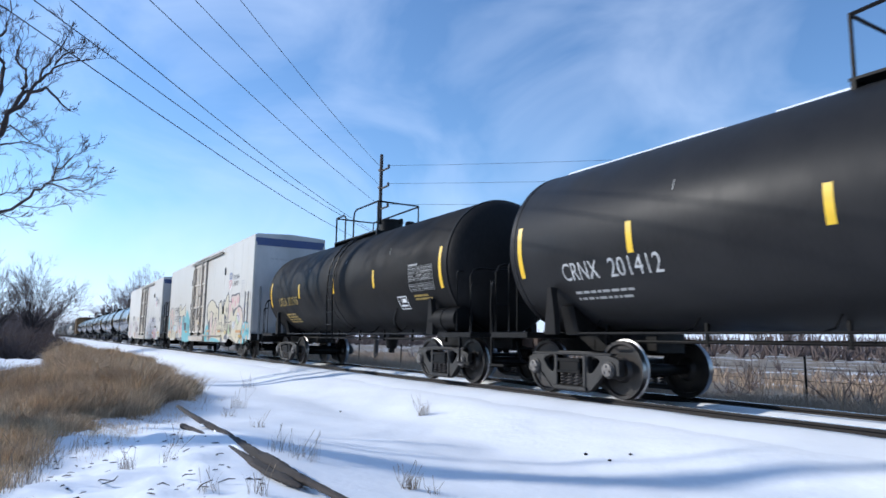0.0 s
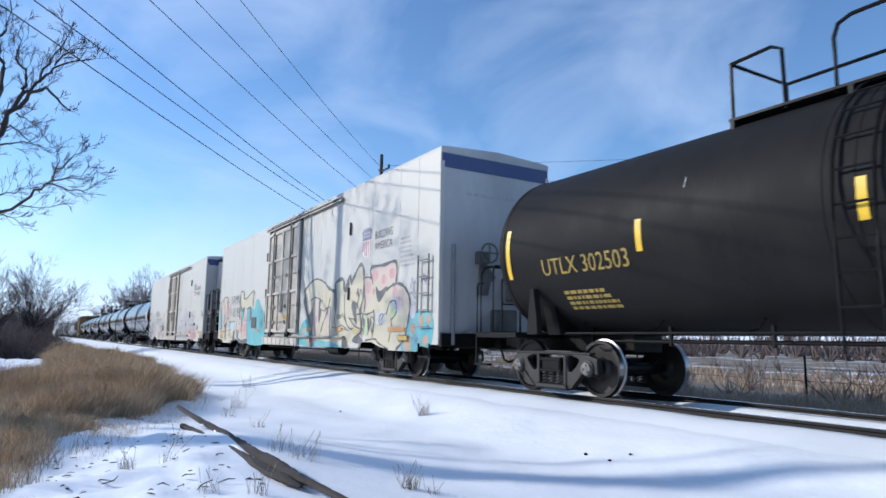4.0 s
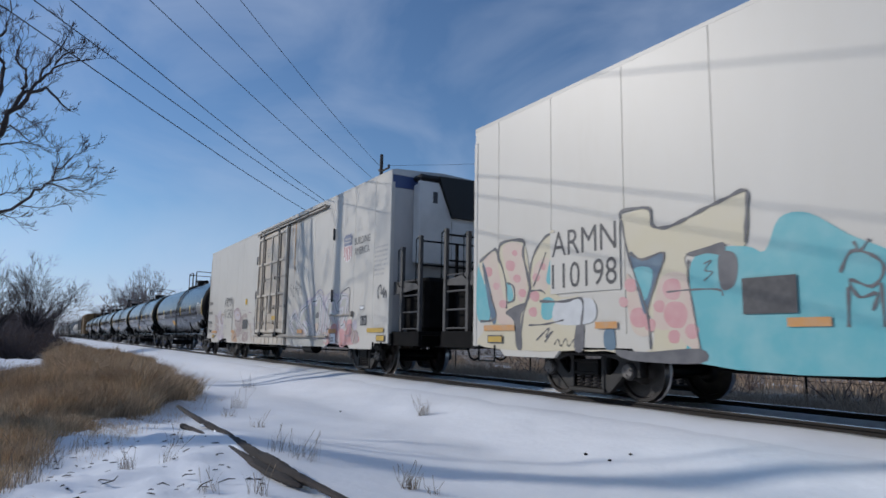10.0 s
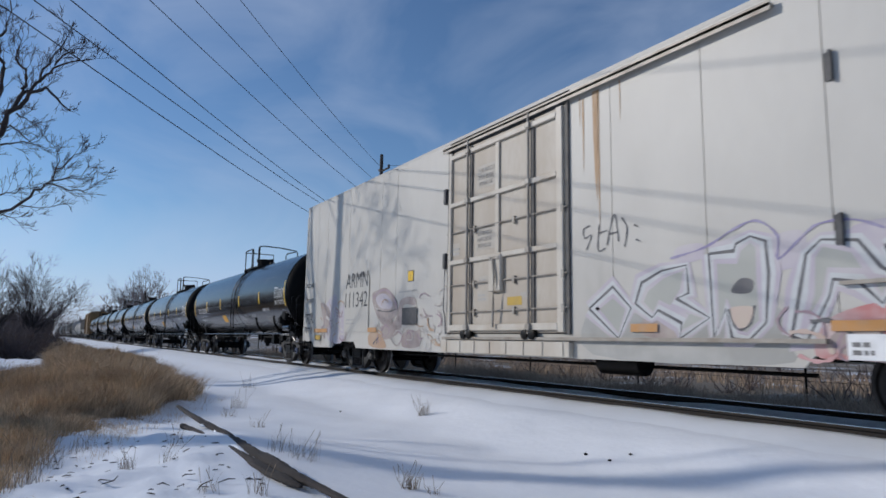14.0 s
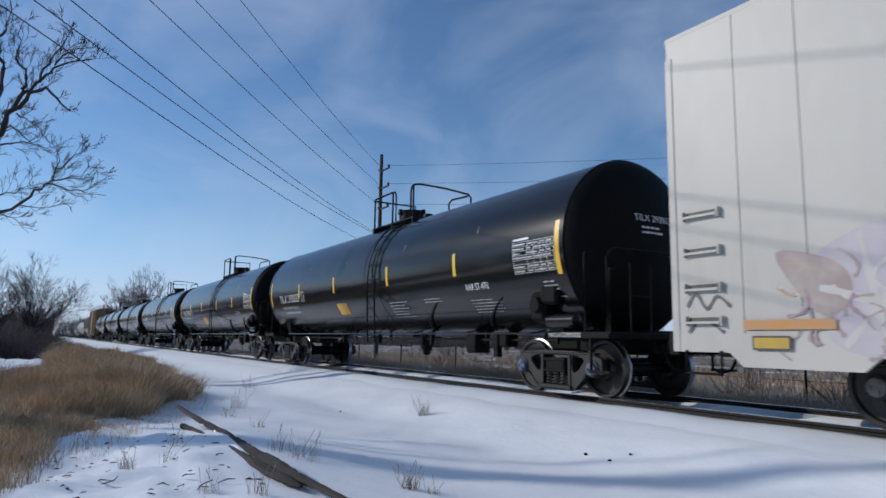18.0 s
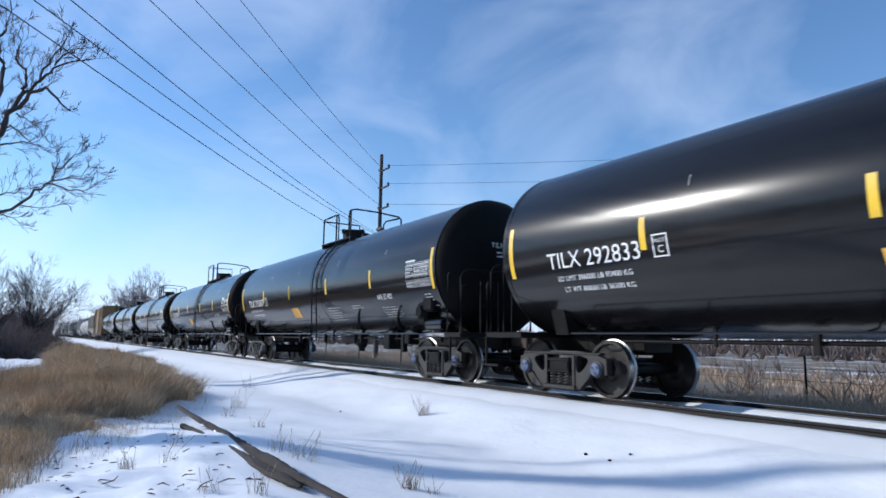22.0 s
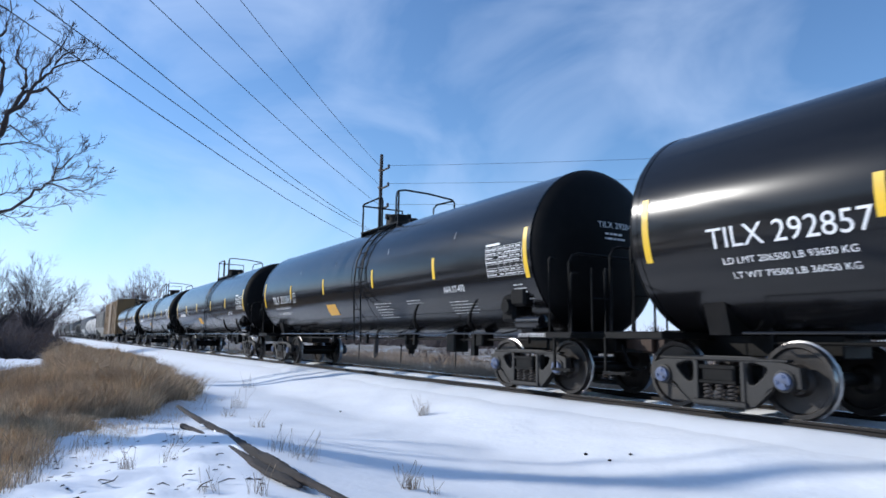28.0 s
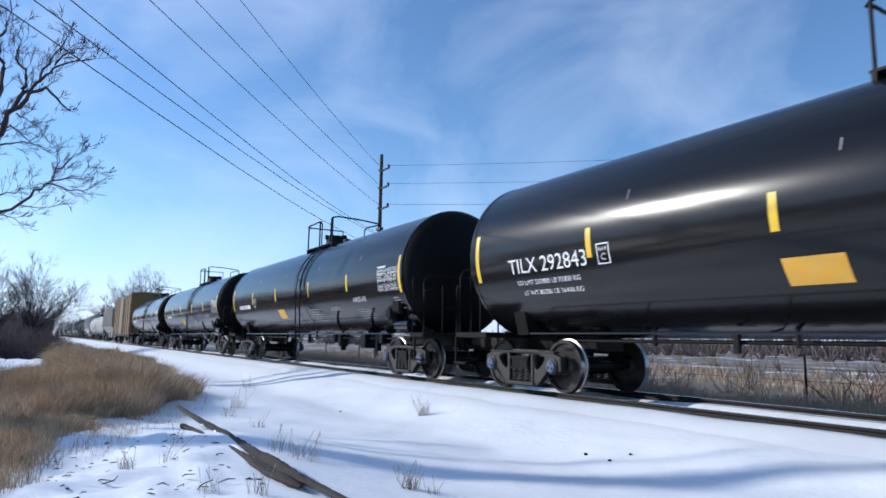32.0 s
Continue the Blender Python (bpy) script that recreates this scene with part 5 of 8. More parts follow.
def shield(car, x, z, w, h):
    out = [(0.02, 0.30), (0.10, 0.14), (0.30, 0.04), (0.5, 0.0), (0.70, 0.04), (0.90, 0.14), (0.98, 0.30), (0.95, 0.55), (0.92, 0.70), (1.0, 0.88), (0.88, 0.90), (0.76, 0.98), (0.62, 0.93), (0.5, 1.0), (0.38, 0.93), (0.24, 0.98), (0.12, 0.90), (0.0, 0.88), (0.08, 0.70), (0.05, 0.55)]
    bm = bmesh.new()
    bm.faces.new([bm.verts.new((p[0] * w, p[1] * h, 0)) for p in out])
    part("emblem", on_side(bm, x, z, -BW - 0.004), WHITE_INK, car, "faded shield emblem with stripes")
    bm = bmesh.new()
    bm.faces.new([bm.verts.new((p[0] * w, p[1] * h, 0)) for p in ((0.05, 0.57), (0.95, 0.57), (0.92, 0.70), (1.0, 0.88), (0.88, 0.90), (0.76, 0.98), (0.62, 0.93), (0.5, 1.0), (0.38, 0.93), (0.24, 0.98), (0.12, 0.90), (0.0, 0.88), (0.08, 0.70))])
    part("emblem_top", on_side(bm, x, z, -BW - 0.007), LOGO_BLUE, car)
    bm = bmesh.new()
    for k in range(5):
        add_rect(bm, (0.08 + k * 0.185) * w, (0.19, 0.07, 0.03, 0.07, 0.19)[k] * h, 0.10 * w, (0.36, 0.48, 0.52, 0.48, 0.36)[k] * h)
    part("emblem_stripe", on_side(bm, x, z, -BW - 0.007), LOGO_RED, car)
    bm = bars(2, w * 0.66, h * 0.22, 2)
    part("emblem_print", on_side(bm, x + 0.18 * w, z + 0.66 * h, -BW - 0.010), FAINT_INK, car)


LAYER = [0]


def paint(car, pts, mat, curved=True, y=None):
    """A sprayed patch on the near side; each patch lies a hair over the last."""
    LAYER[0] += 1
    line = smooth_line(pts) if curved else [Vector(p) for p in pts]
    bm = bmesh.new()
    flat, _, tris, *_ = geometry.delaunay_2d_cdt([Vector((p[0], p[1])) for p in line], [], [list(range(len(line)))], 1, 1e-4)
    vs = [bm.verts.new((p[0], -BW - 0.0045 - LAYER[0] * 0.00008, p[1])) for p in flat]
    for t in tris:
        bm.faces.new([vs[i] for i in t])
    part("graffiti", bm, mat, car)


def stroke(car, pts, width, mat, closed=False, curved=True):
    """A sprayed line."""
    LAYER[0] += 1
    line = smooth_line(pts, closed, 4) if curved else [Vector(p) for p in pts]
    if closed:
        line = line + [line[0]]
    bm = bmesh.new()
    y = -BW - 0.006 - LAYER[0] * 0.00008
    rows = []
    for i, p in enumerate(line):
        d = (line[min(i + 1, len(line) - 1)] - line[max(i - 1, 0)])
        d = Vector((-d.y, d.x)).normalized() * width * 0.5 * (0.8 + 0.3 * math.sin(i * 1.7))
        rows.append((bm.verts.new((p.x - d.x, y, p.y - d.y)), bm.verts.new((p.x + d.x, y, p.y + d.y))))
    for a, c in zip(rows, rows[1:]):
        bm.faces.new((a[0], c[0], c[1], a[1]))
    part("graffiti", bm, mat, car)


def print_side(car, x_logo, x_text, x_number, number, zn):
    shield(car, x_logo, 2.96, 0.62, 0.80)
    part("lettering", on_side(letters("BUILDING", 1.0, 0.20), x_text, 3.38, -BW - 0.004), BLACK_INK, car)
    part("lettering", on_side(letters("AMERICA", 0.97, 0.20), x_text, 3.10, -BW - 0.004), BLACK_INK, car)
    part("lettering", on_side(letters("ARMN", 1.42, 0.40), x_number, zn + 0.52, -BW - 0.0225), BLACK_INK, car)
    part("lettering", on_side(letters(number, 1.42, 0.40), x_number, zn, -BW - 0.0225), BLACK_INK, car)


BOX_A = build_boxcar("white refrigerated boxcar covered in pastel graffiti", -1, (-2.36, 1.27), (-9.27, -7.79, -6.2, -4.7, -2.36, 1.27, 3.0, 5.15, 6.68, 8.21, 9.1), BOX_WHITE, 4.7, ((5.27, 3.86), (5.27, 2.08)))
print_side(BOX_A, 6.04, 6.85, -7.76, "110198", 1.72)
part("small_print", on_side(bars(7, 0.8, 0.75, 31, 0.45), 8.25, 2.55, -BW - 0.004), FAINT_INK, BOX_A, "faint grey printed lines")
TRAIN.append((BOX_A, 20.82))
BOX_B = build_boxcar("dirty white refrigerated boxcar with grey and red graffiti", 1, (-1.36, 2.30), (-9.04, -8.25, -6.62, -4.6, -3.75, -1.36, 2.30, 3.2, 4.8, 6.35, 7.9, 9.15), BOX_DIRTY, 5.84, ((6.41, 3.86), (6.41, 2.08)))
print_side(BOX_B, 7.13, 7.89, -6.70, "111342", 1.70)
part("small_print", on_side(bars(7, 0.75, 0.8, 33, 0.45), 9.2, 2.45, -BW - 0.004), FAINT_INK, BOX_B, "faint grey printed lines")
TRAIN.append((BOX_B, -2.95))


# sprayed pictures on the near sides
paint(BOX_A, [(1.49, 0.85), (3.68, 0.81), (5.22, 0.74), (5.09, 0.64), (1.5, 0.68)], TEAL)
paint(BOX_A, [(8.6, 1.35), (8.83, 1.49), (9.78, 1.42), (9.76, 0.76), (9.31, 0.74), (9.14, 0.64), (8.4, 0.64), (8.58, 0.93)], TEAL)
paint(BOX_A, [(1.72, 2.34), (2.26, 2.56), (2.91, 2.61), (3.51, 2.45), (3.87, 2.3), (3.93, 2.05), (3.76, 1.64), (3.84, 1.26), (3.6, 0.84), (3.11, 0.86), (2.3, 0.98), (1.93, 1.51), (2.08, 2.04)], CREAM_SPRAY)
paint(BOX_A, [(3.87, 2.3), (4.29, 2.22), (4.32, 2.44), (4.85, 2.51), (5.01, 2.01), (5.11, 2.26), (5.31, 2.59), (5.43, 2.36), (5.55, 2.49), (5.99, 2.81), (6.21, 2.63), (6.25, 1.99), (6.07, 1.61), (6.17, 1.14), (5.81, 0.89), (5.22, 0.65), (3.99, 0.8), (3.56, 0.84), (3.84, 1.54)], CREAM_SPRAY)
paint(BOX_A, [(6.18, 2.46), (6.69, 2.44), (6.97, 2.22), (7.58, 2.06), (7.9, 2.15), (8.27, 2.16), (8.61, 2), (8.78, 1.7), (8.73, 1.29), (8.51, 0.87), (8.12, 0.64), (7.75, 0.65), (6.92, 0.77), (6.25, 1.06), (6.05, 1.61), (6.25, 1.99)], CREAM_SPRAY)
paint(BOX_A, [(6.68, 2.65), (8.06, 2.68), (8.08, 2.19), (7.82, 2.15), (7.58, 2.06), (7.06, 2.17), (6.73, 2.38)], PINK_SPRAY)
paint(BOX_A, [(6.2, 2.45), (6.67, 2.42), (6.72, 2.1), (6.57, 1.73), (6.2, 1.66)], PINK_SPRAY)
paint(BOX_A, [(3.52, 1.75), (3.96, 1.74), (3.99, 0.98), (3.68, 0.87), (3.44, 1.27)], PINK_SPRAY)
paint(BOX_A, [(8.05, 2.14), (8.34, 2.14), (8.6, 1.95), (8.69, 1.74), (8.45, 1.64), (8.18, 1.8)], PINK_SPRAY)
paint(BOX_A, [(6.77, 2.54), (6.98, 2.59), (7.1, 2.47), (6.99, 2.33), (6.8, 2.33)], DOT_SPRAY)
paint(BOX_A, [(7.32, 2.42), (7.46, 2.44), (7.54, 2.33), (7.45, 2.2), (7.33, 2.25)], DOT_SPRAY)
paint(BOX_A, [(7.72, 2.53), (7.92, 2.57), (8, 2.43), (7.91, 2.3), (7.75, 2.35)], DOT_SPRAY)
paint(BOX_A, [(6.42, 2.28), (6.59, 2.32), (6.68, 2.19), (6.6, 2.03), (6.44, 2.06)], DOT_SPRAY)
paint(BOX_A, [(6.8, 2.13), (6.93, 2.11), (6.92, 1.99), (6.81, 2)], DOT_SPRAY)
paint(BOX_A, [(7.94, 2.09), (8.08, 2.12), (8.12, 1.99), (8.01, 1.9), (7.92, 1.97)], DOT_SPRAY)
paint(BOX_A, [(8.2, 1.84), (8.3, 1.86), (8.32, 1.74), (8.23, 1.7)], DOT_SPRAY)
paint(BOX_A, [(7.64, 1.69), (7.88, 1.74), (8.11, 1.63), (8.16, 1.46), (7.98, 1.38), (7.79, 1.52)], GREEN_SPRAY)
paint(BOX_A, [(7.09, 1.5), (7.49, 1.52), (7.51, 1.26), (7.1, 1.23)], FAINT_PATCH)
paint(BOX_A, [(8.54, 0.87), (8.77, 0.99), (8.89, 0.82), (8.84, 0.64), (8.56, 0.64)], TAN_SPRAY)
paint(BOX_A, [(8.85, 1.19), (9, 1.25), (9.08, 1.13), (8.99, 1), (8.86, 1.05)], TAN_SPRAY)
paint(BOX_A, [(9.25, 1.41), (9.38, 1.44), (9.42, 1.26), (9.31, 1.17), (9.23, 1.24)], TAN_SPRAY)
paint(BOX_A, [(9.42, 0.94), (9.59, 0.97), (9.63, 0.83), (9.55, 0.76), (9.41, 0.76)], TAN_SPRAY)
paint(BOX_A, [(9.59, 1.39), (9.72, 1.41), (9.75, 1.28), (9.65, 1.2), (9.58, 1.26)], TAN_SPRAY)
paint(BOX_A, [(8.78, 1.64), (8.91, 1.69), (9.05, 1.54), (8.98, 1.34), (8.83, 1.4)], LILAC_SPRAY)
paint(BOX_A, [(7.81, 1.92), (8.11, 1.86), (8.39, 1.67), (8.24, 1.49), (7.88, 1.64)], LILAC_SPRAY)
paint(BOX_A, [(4.22, 2.12), (4.36, 2.25), (4.46, 1.74), (4.32, 1.61)], GREY_SPRAY)
paint(BOX_A, [(5.01, 2.27), (5.24, 2.42), (5.3, 2.29), (5.05, 2.11)], GREY_SPRAY)
paint(BOX_A, [(5.48, 1.77), (5.74, 1.85), (5.87, 1.22), (5.65, 1.47)], GREY_SPRAY)
paint(BOX_A, [(6.97, 2.18), (7.22, 2.05), (7.58, 2.15), (7.53, 2.01), (7.21, 1.78), (7.05, 1.9)], GREY_SPRAY)
paint(BOX_A, [(5.58, 0.82), (5.92, 0.99), (6.29, 0.83), (6.03, 0.75)], GREY_SPRAY)
paint(BOX_A, [(4.9, 0.81), (5.16, 0.9), (5.34, 0.64), (4.96, 0.64)], GREY_SPRAY)
stroke(BOX_A, [(1.83, 2.05), (1.72, 2.34), (2.26, 2.56), (2.91, 2.61), (3.51, 2.45), (3.87, 2.3), (4.29, 2.22), (4.32, 2.44), (4.85, 2.51), (4.95, 2.19), (5.11, 2.31), (5.32, 2.57), (5.43, 2.36), (5.56, 2.48), (5.99, 2.81), (6.21, 2.63), (6.26, 1.99), (6.07, 1.57), (6.18, 1.12), (5.86, 0.89)], 0.118, GREY_SPRAY)
stroke(BOX_A, [(6.73, 2.38), (6.68, 2.67), (7.42, 2.68), (8.06, 2.69), (8.08, 2.18)], 0.096, GREY_SPRAY)
stroke(BOX_A, [(7.58, 2.05), (7.9, 2.15), (8.27, 2.16), (8.61, 2), (8.8, 1.7), (8.73, 1.29), (8.53, 0.87), (8.14, 0.64)], 0.084, GREY_SPRAY)
stroke(BOX_A, [(6.2, 2.45), (6.69, 2.42), (6.8, 2.24)], 0.064, GREY_SPRAY)
stroke(BOX_A, [(3.93, 2.05), (3.74, 1.64), (3.39, 1.27), (3.16, 0.87)], 0.065, GREY_SPRAY)
stroke(BOX_A, [(3.49, 1.7), (3.99, 1.74), (3.93, 1.17), (4.07, 0.85)], 0.061, GREY_SPRAY)
stroke(BOX_A, [(4.32, 2.44), (4.43, 1.88), (4.32, 1.43), (4.43, 1.16)], 0.068, GREY_SPRAY)
stroke(BOX_A, [(5.01, 2.1), (5.05, 1.49), (5.41, 1.15), (6.16, 1.14)], 0.054, GREY_SPRAY)
stroke(BOX_A, [(5.55, 1.8), (5.83, 1.78), (6.04, 1.53), (5.59, 1.54)], 0.051, GREY_SPRAY)
stroke(BOX_A, [(5.78, 2.03), (5.86, 2.15), (5.88, 2.01), (6.01, 2.03), (6.08, 2.15), (6.16, 2.01)], 0.045, GREY_SPRAY)
stroke(BOX_A, [(4.43, 1.56), (4.54, 1.42), (4.65, 1.54), (4.73, 1.44), (4.91, 1.57)], 0.036, GREY_SPRAY)
stroke(BOX_A, [(4.6, 1.18), (4.84, 1.24), (5.1, 1.17), (5.28, 1.11)], 0.036, GREY_SPRAY)
stroke(BOX_A, [(5.41, 1.4), (5.59, 1.41), (5.76, 1.34)], 0.034, GREY_SPRAY)
stroke(BOX_A, [(6.46, 1.36), (6.61, 1.39), (6.65, 1.13), (6.75, 1.42), (6.94, 1.31), (6.83, 0.99)], 0.036, GREY_SPRAY)
stroke(BOX_A, [(7.21, 1.3), (7.28, 1.46), (7.43, 1.47), (7.39, 1.26), (7.25, 1.25), (7.51, 1.5)], 0.034, GREY_SPRAY)
stroke(BOX_A, [(7.59, 1.46), (7.8, 1.75), (8.07, 1.76), (8.13, 1.5), (7.9, 1.35)], 0.045, GREY_SPRAY)
stroke(BOX_A, [(7.76, 0.82), (7.89, 1.18), (7.86, 1.38)], 0.036, GREY_SPRAY)
stroke(BOX_A, [(6.44, 0.84), (7.01, 0.88), (7.19, 0.79), (7.75, 0.65)], 0.048, GREY_SPRAY)
stroke(BOX_A, [(8.8, 2), (8.87, 2.27), (8.93, 2.11), (9.03, 2.19), (8.95, 1.99), (9.07, 1.88)], 0.029, VIOLET_SPRAY)
stroke(BOX_A, [(8.73, 1.89), (8.89, 1.93), (9.03, 1.8), (9.15, 1.85)], 0.029, VIOLET_SPRAY)
stroke(BOX_A, [(9.29, 2.12), (9.41, 2.3), (9.45, 2.13), (9.58, 2.26), (9.5, 2.09), (9.69, 2.06)], 0.026, VIOLET_SPRAY)
stroke(BOX_A, [(8.92, 0.87), (9.04, 0.99), (9.06, 0.82), (9.18, 0.92), (9.09, 0.76)], 0.022, VIOLET_SPRAY)
stroke(BOX_A, [(8.14, 0.99), (8.24, 0.86), (8.28, 1.02), (8.34, 0.8)], 0.026, VIOLET_SPRAY)
stroke(BOX_A, [(8.9, 1.63), (9.03, 1.71), (9.05, 1.56), (9.14, 1.64)], 0.022, VIOLET_SPRAY)
paint(BOX_A, [(1.22, 0.97), (1.47, 1.19), (1.73, 1.41), (2.32, 1.46), (2.41, 1.12), (2.38, 0.65), (1.18, 0.71)], TEAL)
paint(BOX_A, [(1.67, 1.14), (1.79, 1.19), (1.89, 1.1), (1.86, 0.94), (1.74, 0.91), (1.65, 1)], TAN_SPRAY)
paint(BOX_A, [(1.15, 0.88), (1.32, 0.94), (1.38, 0.8), (1.31, 0.66), (1.14, 0.68)], TAN_SPRAY)
paint(BOX_A, [(2.07, 0.89), (2.26, 0.93), (2.28, 0.74), (2.17, 0.66), (2.06, 0.71)], TAN_SPRAY)
paint(BOX_A, [(1.77, 2.36), (2.27, 2.58), (2.71, 2.66), (3.1, 2.61), (3.53, 2.48), (3.63, 2.08), (3.56, 1.69), (3.27, 1.67), (3.14, 1.77), (3.06, 2.02), (2.68, 2.07), (2.45, 1.76), (2.13, 1.6), (1.92, 1.95)], CREAM_SPRAY)
paint(BOX_A, [(1.65, 2.03), (1.84, 2.19), (1.97, 1.89), (2.15, 1.59), (2.45, 1.76), (2.68, 2.08), (2.52, 1.83), (2.57, 1.42), (2.59, 0.65), (2.34, 0.66), (2.29, 1.18), (2.15, 1.39), (1.9, 1.67)], GREY_SPRAY)
paint(BOX_A, [(2.67, 2.05), (3.04, 2.01), (3.09, 1.35), (3, 0.93), (2.69, 0.73), (2.6, 1.12), (2.59, 1.62)], PINK_SPRAY)
paint(BOX_A, [(3.05, 2.03), (3.21, 1.98), (3.15, 1.77), (3.27, 1.7), (3.09, 1.33), (3.02, 1.54)], GREY_SPRAY)
paint(BOX_A, [(2.78, 1.51), (2.89, 1.55), (2.95, 1.4), (2.87, 1.29), (2.77, 1.34)], DOT_SPRAY)
paint(BOX_A, [(2.66, 0.95), (2.85, 0.98), (2.92, 0.86), (2.74, 0.72), (2.64, 0.78)], DOT_SPRAY)
paint(BOX_A, [(2.7, 1.17), (2.76, 1.2), (2.8, 1.13), (2.73, 1.08)], DOT_SPRAY)
stroke(BOX_A, [(1.77, 2.36), (2.27, 2.58), (2.71, 2.66), (3.1, 2.61), (3.53, 2.48)], 0.062, GREY_SPRAY)
stroke(BOX_A, [(2.33, 2.04), (2.68, 2.1), (3.06, 2.05), (3.35, 1.95)], 0.055, GREY_SPRAY)
stroke(BOX_A, [(1.77, 2.36), (1.92, 1.95), (2.13, 1.59)], 0.044, GREY_SPRAY)
stroke(BOX_A, [(3.14, 1.75), (3.4, 1.69), (3.58, 1.66)], 0.036, GREY_SPRAY)
paint(BOX_A, [(-9.93, 2.22), (-9.76, 2.29), (-9.5, 1.41), (-9.68, 1.22), (-9.94, 1.36)], TEAL)
paint(BOX_A, [(-9.88, 2.37), (-9.35, 2.56), (-9.27, 2.36), (-9.18, 2.64), (-8.54, 2.61), (-8.36, 1.88), (-8.52, 1.43), (-8.6, 0.89), (-8.57, 0.73), (-9.92, 0.82), (-9.41, 1.29), (-9.67, 1.89)], CREAM_SPRAY)
paint(BOX_A, [(-8.36, 1.8), (-8.23, 2.35), (-7.91, 2.6), (-7.69, 2.62), (-7.7, 1.65), (-7.06, 1.54), (-7.12, 0.81), (-6.61, 0.76), (-6.31, 0.74), (-5.76, 0.8), (-5.72, 1.2), (-5.82, 1.33), (-6.14, 2.16), (-6.25, 2.65), (-6.11, 2.71), (-5.76, 2.71), (-5.69, 2.48), (-5.46, 2.4), (-5.17, 2.47), (-4.55, 2.62), (-4.26, 2.66), (-4.29, 2.06), (-4.59, 2.09), (-5.14, 2.02), (-5.12, 1.76), (-5.09, 1.41), (-4.98, 0.82), (-5.02, 0.74), (-6.22, 0.66), (-6.41, 0.78), (-8.57, 0.73), (-8.56, 1.11)], CREAM_SPRAY)
paint(BOX_A, [(-5.1, 1.82), (-4.86, 2.05), (-4.3, 2.03), (-4.06, 1.95), (-3.87, 2.3), (-3.54, 2.31), (-3.13, 2.02), (-2.71, 1.77), (-2.55, 1.46), (-2.40, 1.38), (-2.42, 0.65), (-5.0, 0.64), (-5.05, 1.23)], TEAL)
paint(BOX_A, [(-9.76, 2.29), (-9.35, 2.49), (-9.23, 2.09), (-8.99, 1.45), (-8.59, 1.38), (-8.87, 1.16), (-9.32, 1.29)], PINK_SPRAY)
paint(BOX_A, [(-9.13, 2.55), (-8.61, 2.57), (-8.5, 2.25), (-8.42, 1.86), (-8.59, 1.54), (-8.9, 1.95)], PINK_SPRAY)
paint(BOX_A, [(-8.2, 2.16), (-7.85, 2.23), (-7.87, 1.76), (-8.14, 1.73), (-8.28, 1.85)], PINK_SPRAY)
paint(BOX_A, [(-6.16, 1.86), (-5.82, 1.29), (-5.77, 1), (-6.02, 1), (-6.14, 1.25)], PINK_SPRAY)
paint(BOX_A, [(-5.54, 1.76), (-5.18, 1.77), (-5.09, 1.41), (-5, 0.83), (-5.16, 0.85), (-5.38, 1.04), (-5.66, 1.08), (-5.69, 1.36)], PINK_SPRAY)
paint(BOX_A, [(-8.85, 2.43), (-8.81, 2.47), (-8.73, 2.46), (-8.69, 2.41), (-8.72, 2.36), (-8.81, 2.38)], DOT_SPRAY)
paint(BOX_A, [(-9.04, 2.22), (-8.98, 2.3), (-8.82, 2.28), (-8.75, 2.2), (-8.81, 2.11), (-8.97, 2.13)], DOT_SPRAY)
paint(BOX_A, [(-8.81, 1.97), (-8.76, 2.03), (-8.64, 2.02), (-8.59, 1.96), (-8.63, 1.89), (-8.75, 1.9)], DOT_SPRAY)
paint(BOX_A, [(-8.66, 1.71), (-8.61, 1.77), (-8.49, 1.76), (-8.44, 1.7), (-8.49, 1.63), (-8.6, 1.64)], DOT_SPRAY)
paint(BOX_A, [(-9.73, 2.17), (-9.67, 2.24), (-9.51, 2.23), (-9.44, 2.15), (-9.49, 2.06), (-9.65, 2.08)], DOT_SPRAY)
paint(BOX_A, [(-9.42, 1.87), (-9.38, 1.93), (-9.26, 1.92), (-9.21, 1.87), (-9.26, 1.8), (-9.37, 1.81)], DOT_SPRAY)
paint(BOX_A, [(-9.23, 1.54), (-9.18, 1.6), (-9.05, 1.6), (-8.99, 1.54), (-9.04, 1.47), (-9.17, 1.47)], DOT_SPRAY)
paint(BOX_A, [(-8.09, 2.12), (-8.06, 2.17), (-7.96, 2.16), (-7.92, 2.11), (-7.96, 2.05), (-8.05, 2.07)], DOT_SPRAY)
paint(BOX_A, [(-8.27, 1.95), (-8.23, 2.01), (-8.12, 2), (-8.07, 1.94), (-8.12, 1.88), (-8.23, 1.89)], DOT_SPRAY)
paint(BOX_A, [(-8.38, 1.37), (-8.33, 1.44), (-8.2, 1.44), (-8.15, 1.37), (-8.19, 1.29), (-8.32, 1.3)], DOT_SPRAY)
paint(BOX_A, [(-8.35, 1.64), (-8.29, 1.71), (-8.15, 1.71), (-8.09, 1.63), (-8.14, 1.54), (-8.28, 1.56)], DOT_SPRAY)
paint(BOX_A, [(-5.54, 1.6), (-5.47, 1.71), (-5.3, 1.71), (-5.24, 1.59), (-5.3, 1.45), (-5.47, 1.47)], DOT_SPRAY)
paint(BOX_A, [(-5.53, 1.26), (-5.44, 1.41), (-5.23, 1.4), (-5.15, 1.26), (-5.23, 1.09), (-5.44, 1.1)], DOT_SPRAY)
paint(BOX_A, [(-5.7, 1.38), (-5.65, 1.44), (-5.55, 1.44), (-5.51, 1.38), (-5.55, 1.29), (-5.65, 1.3)], DOT_SPRAY)
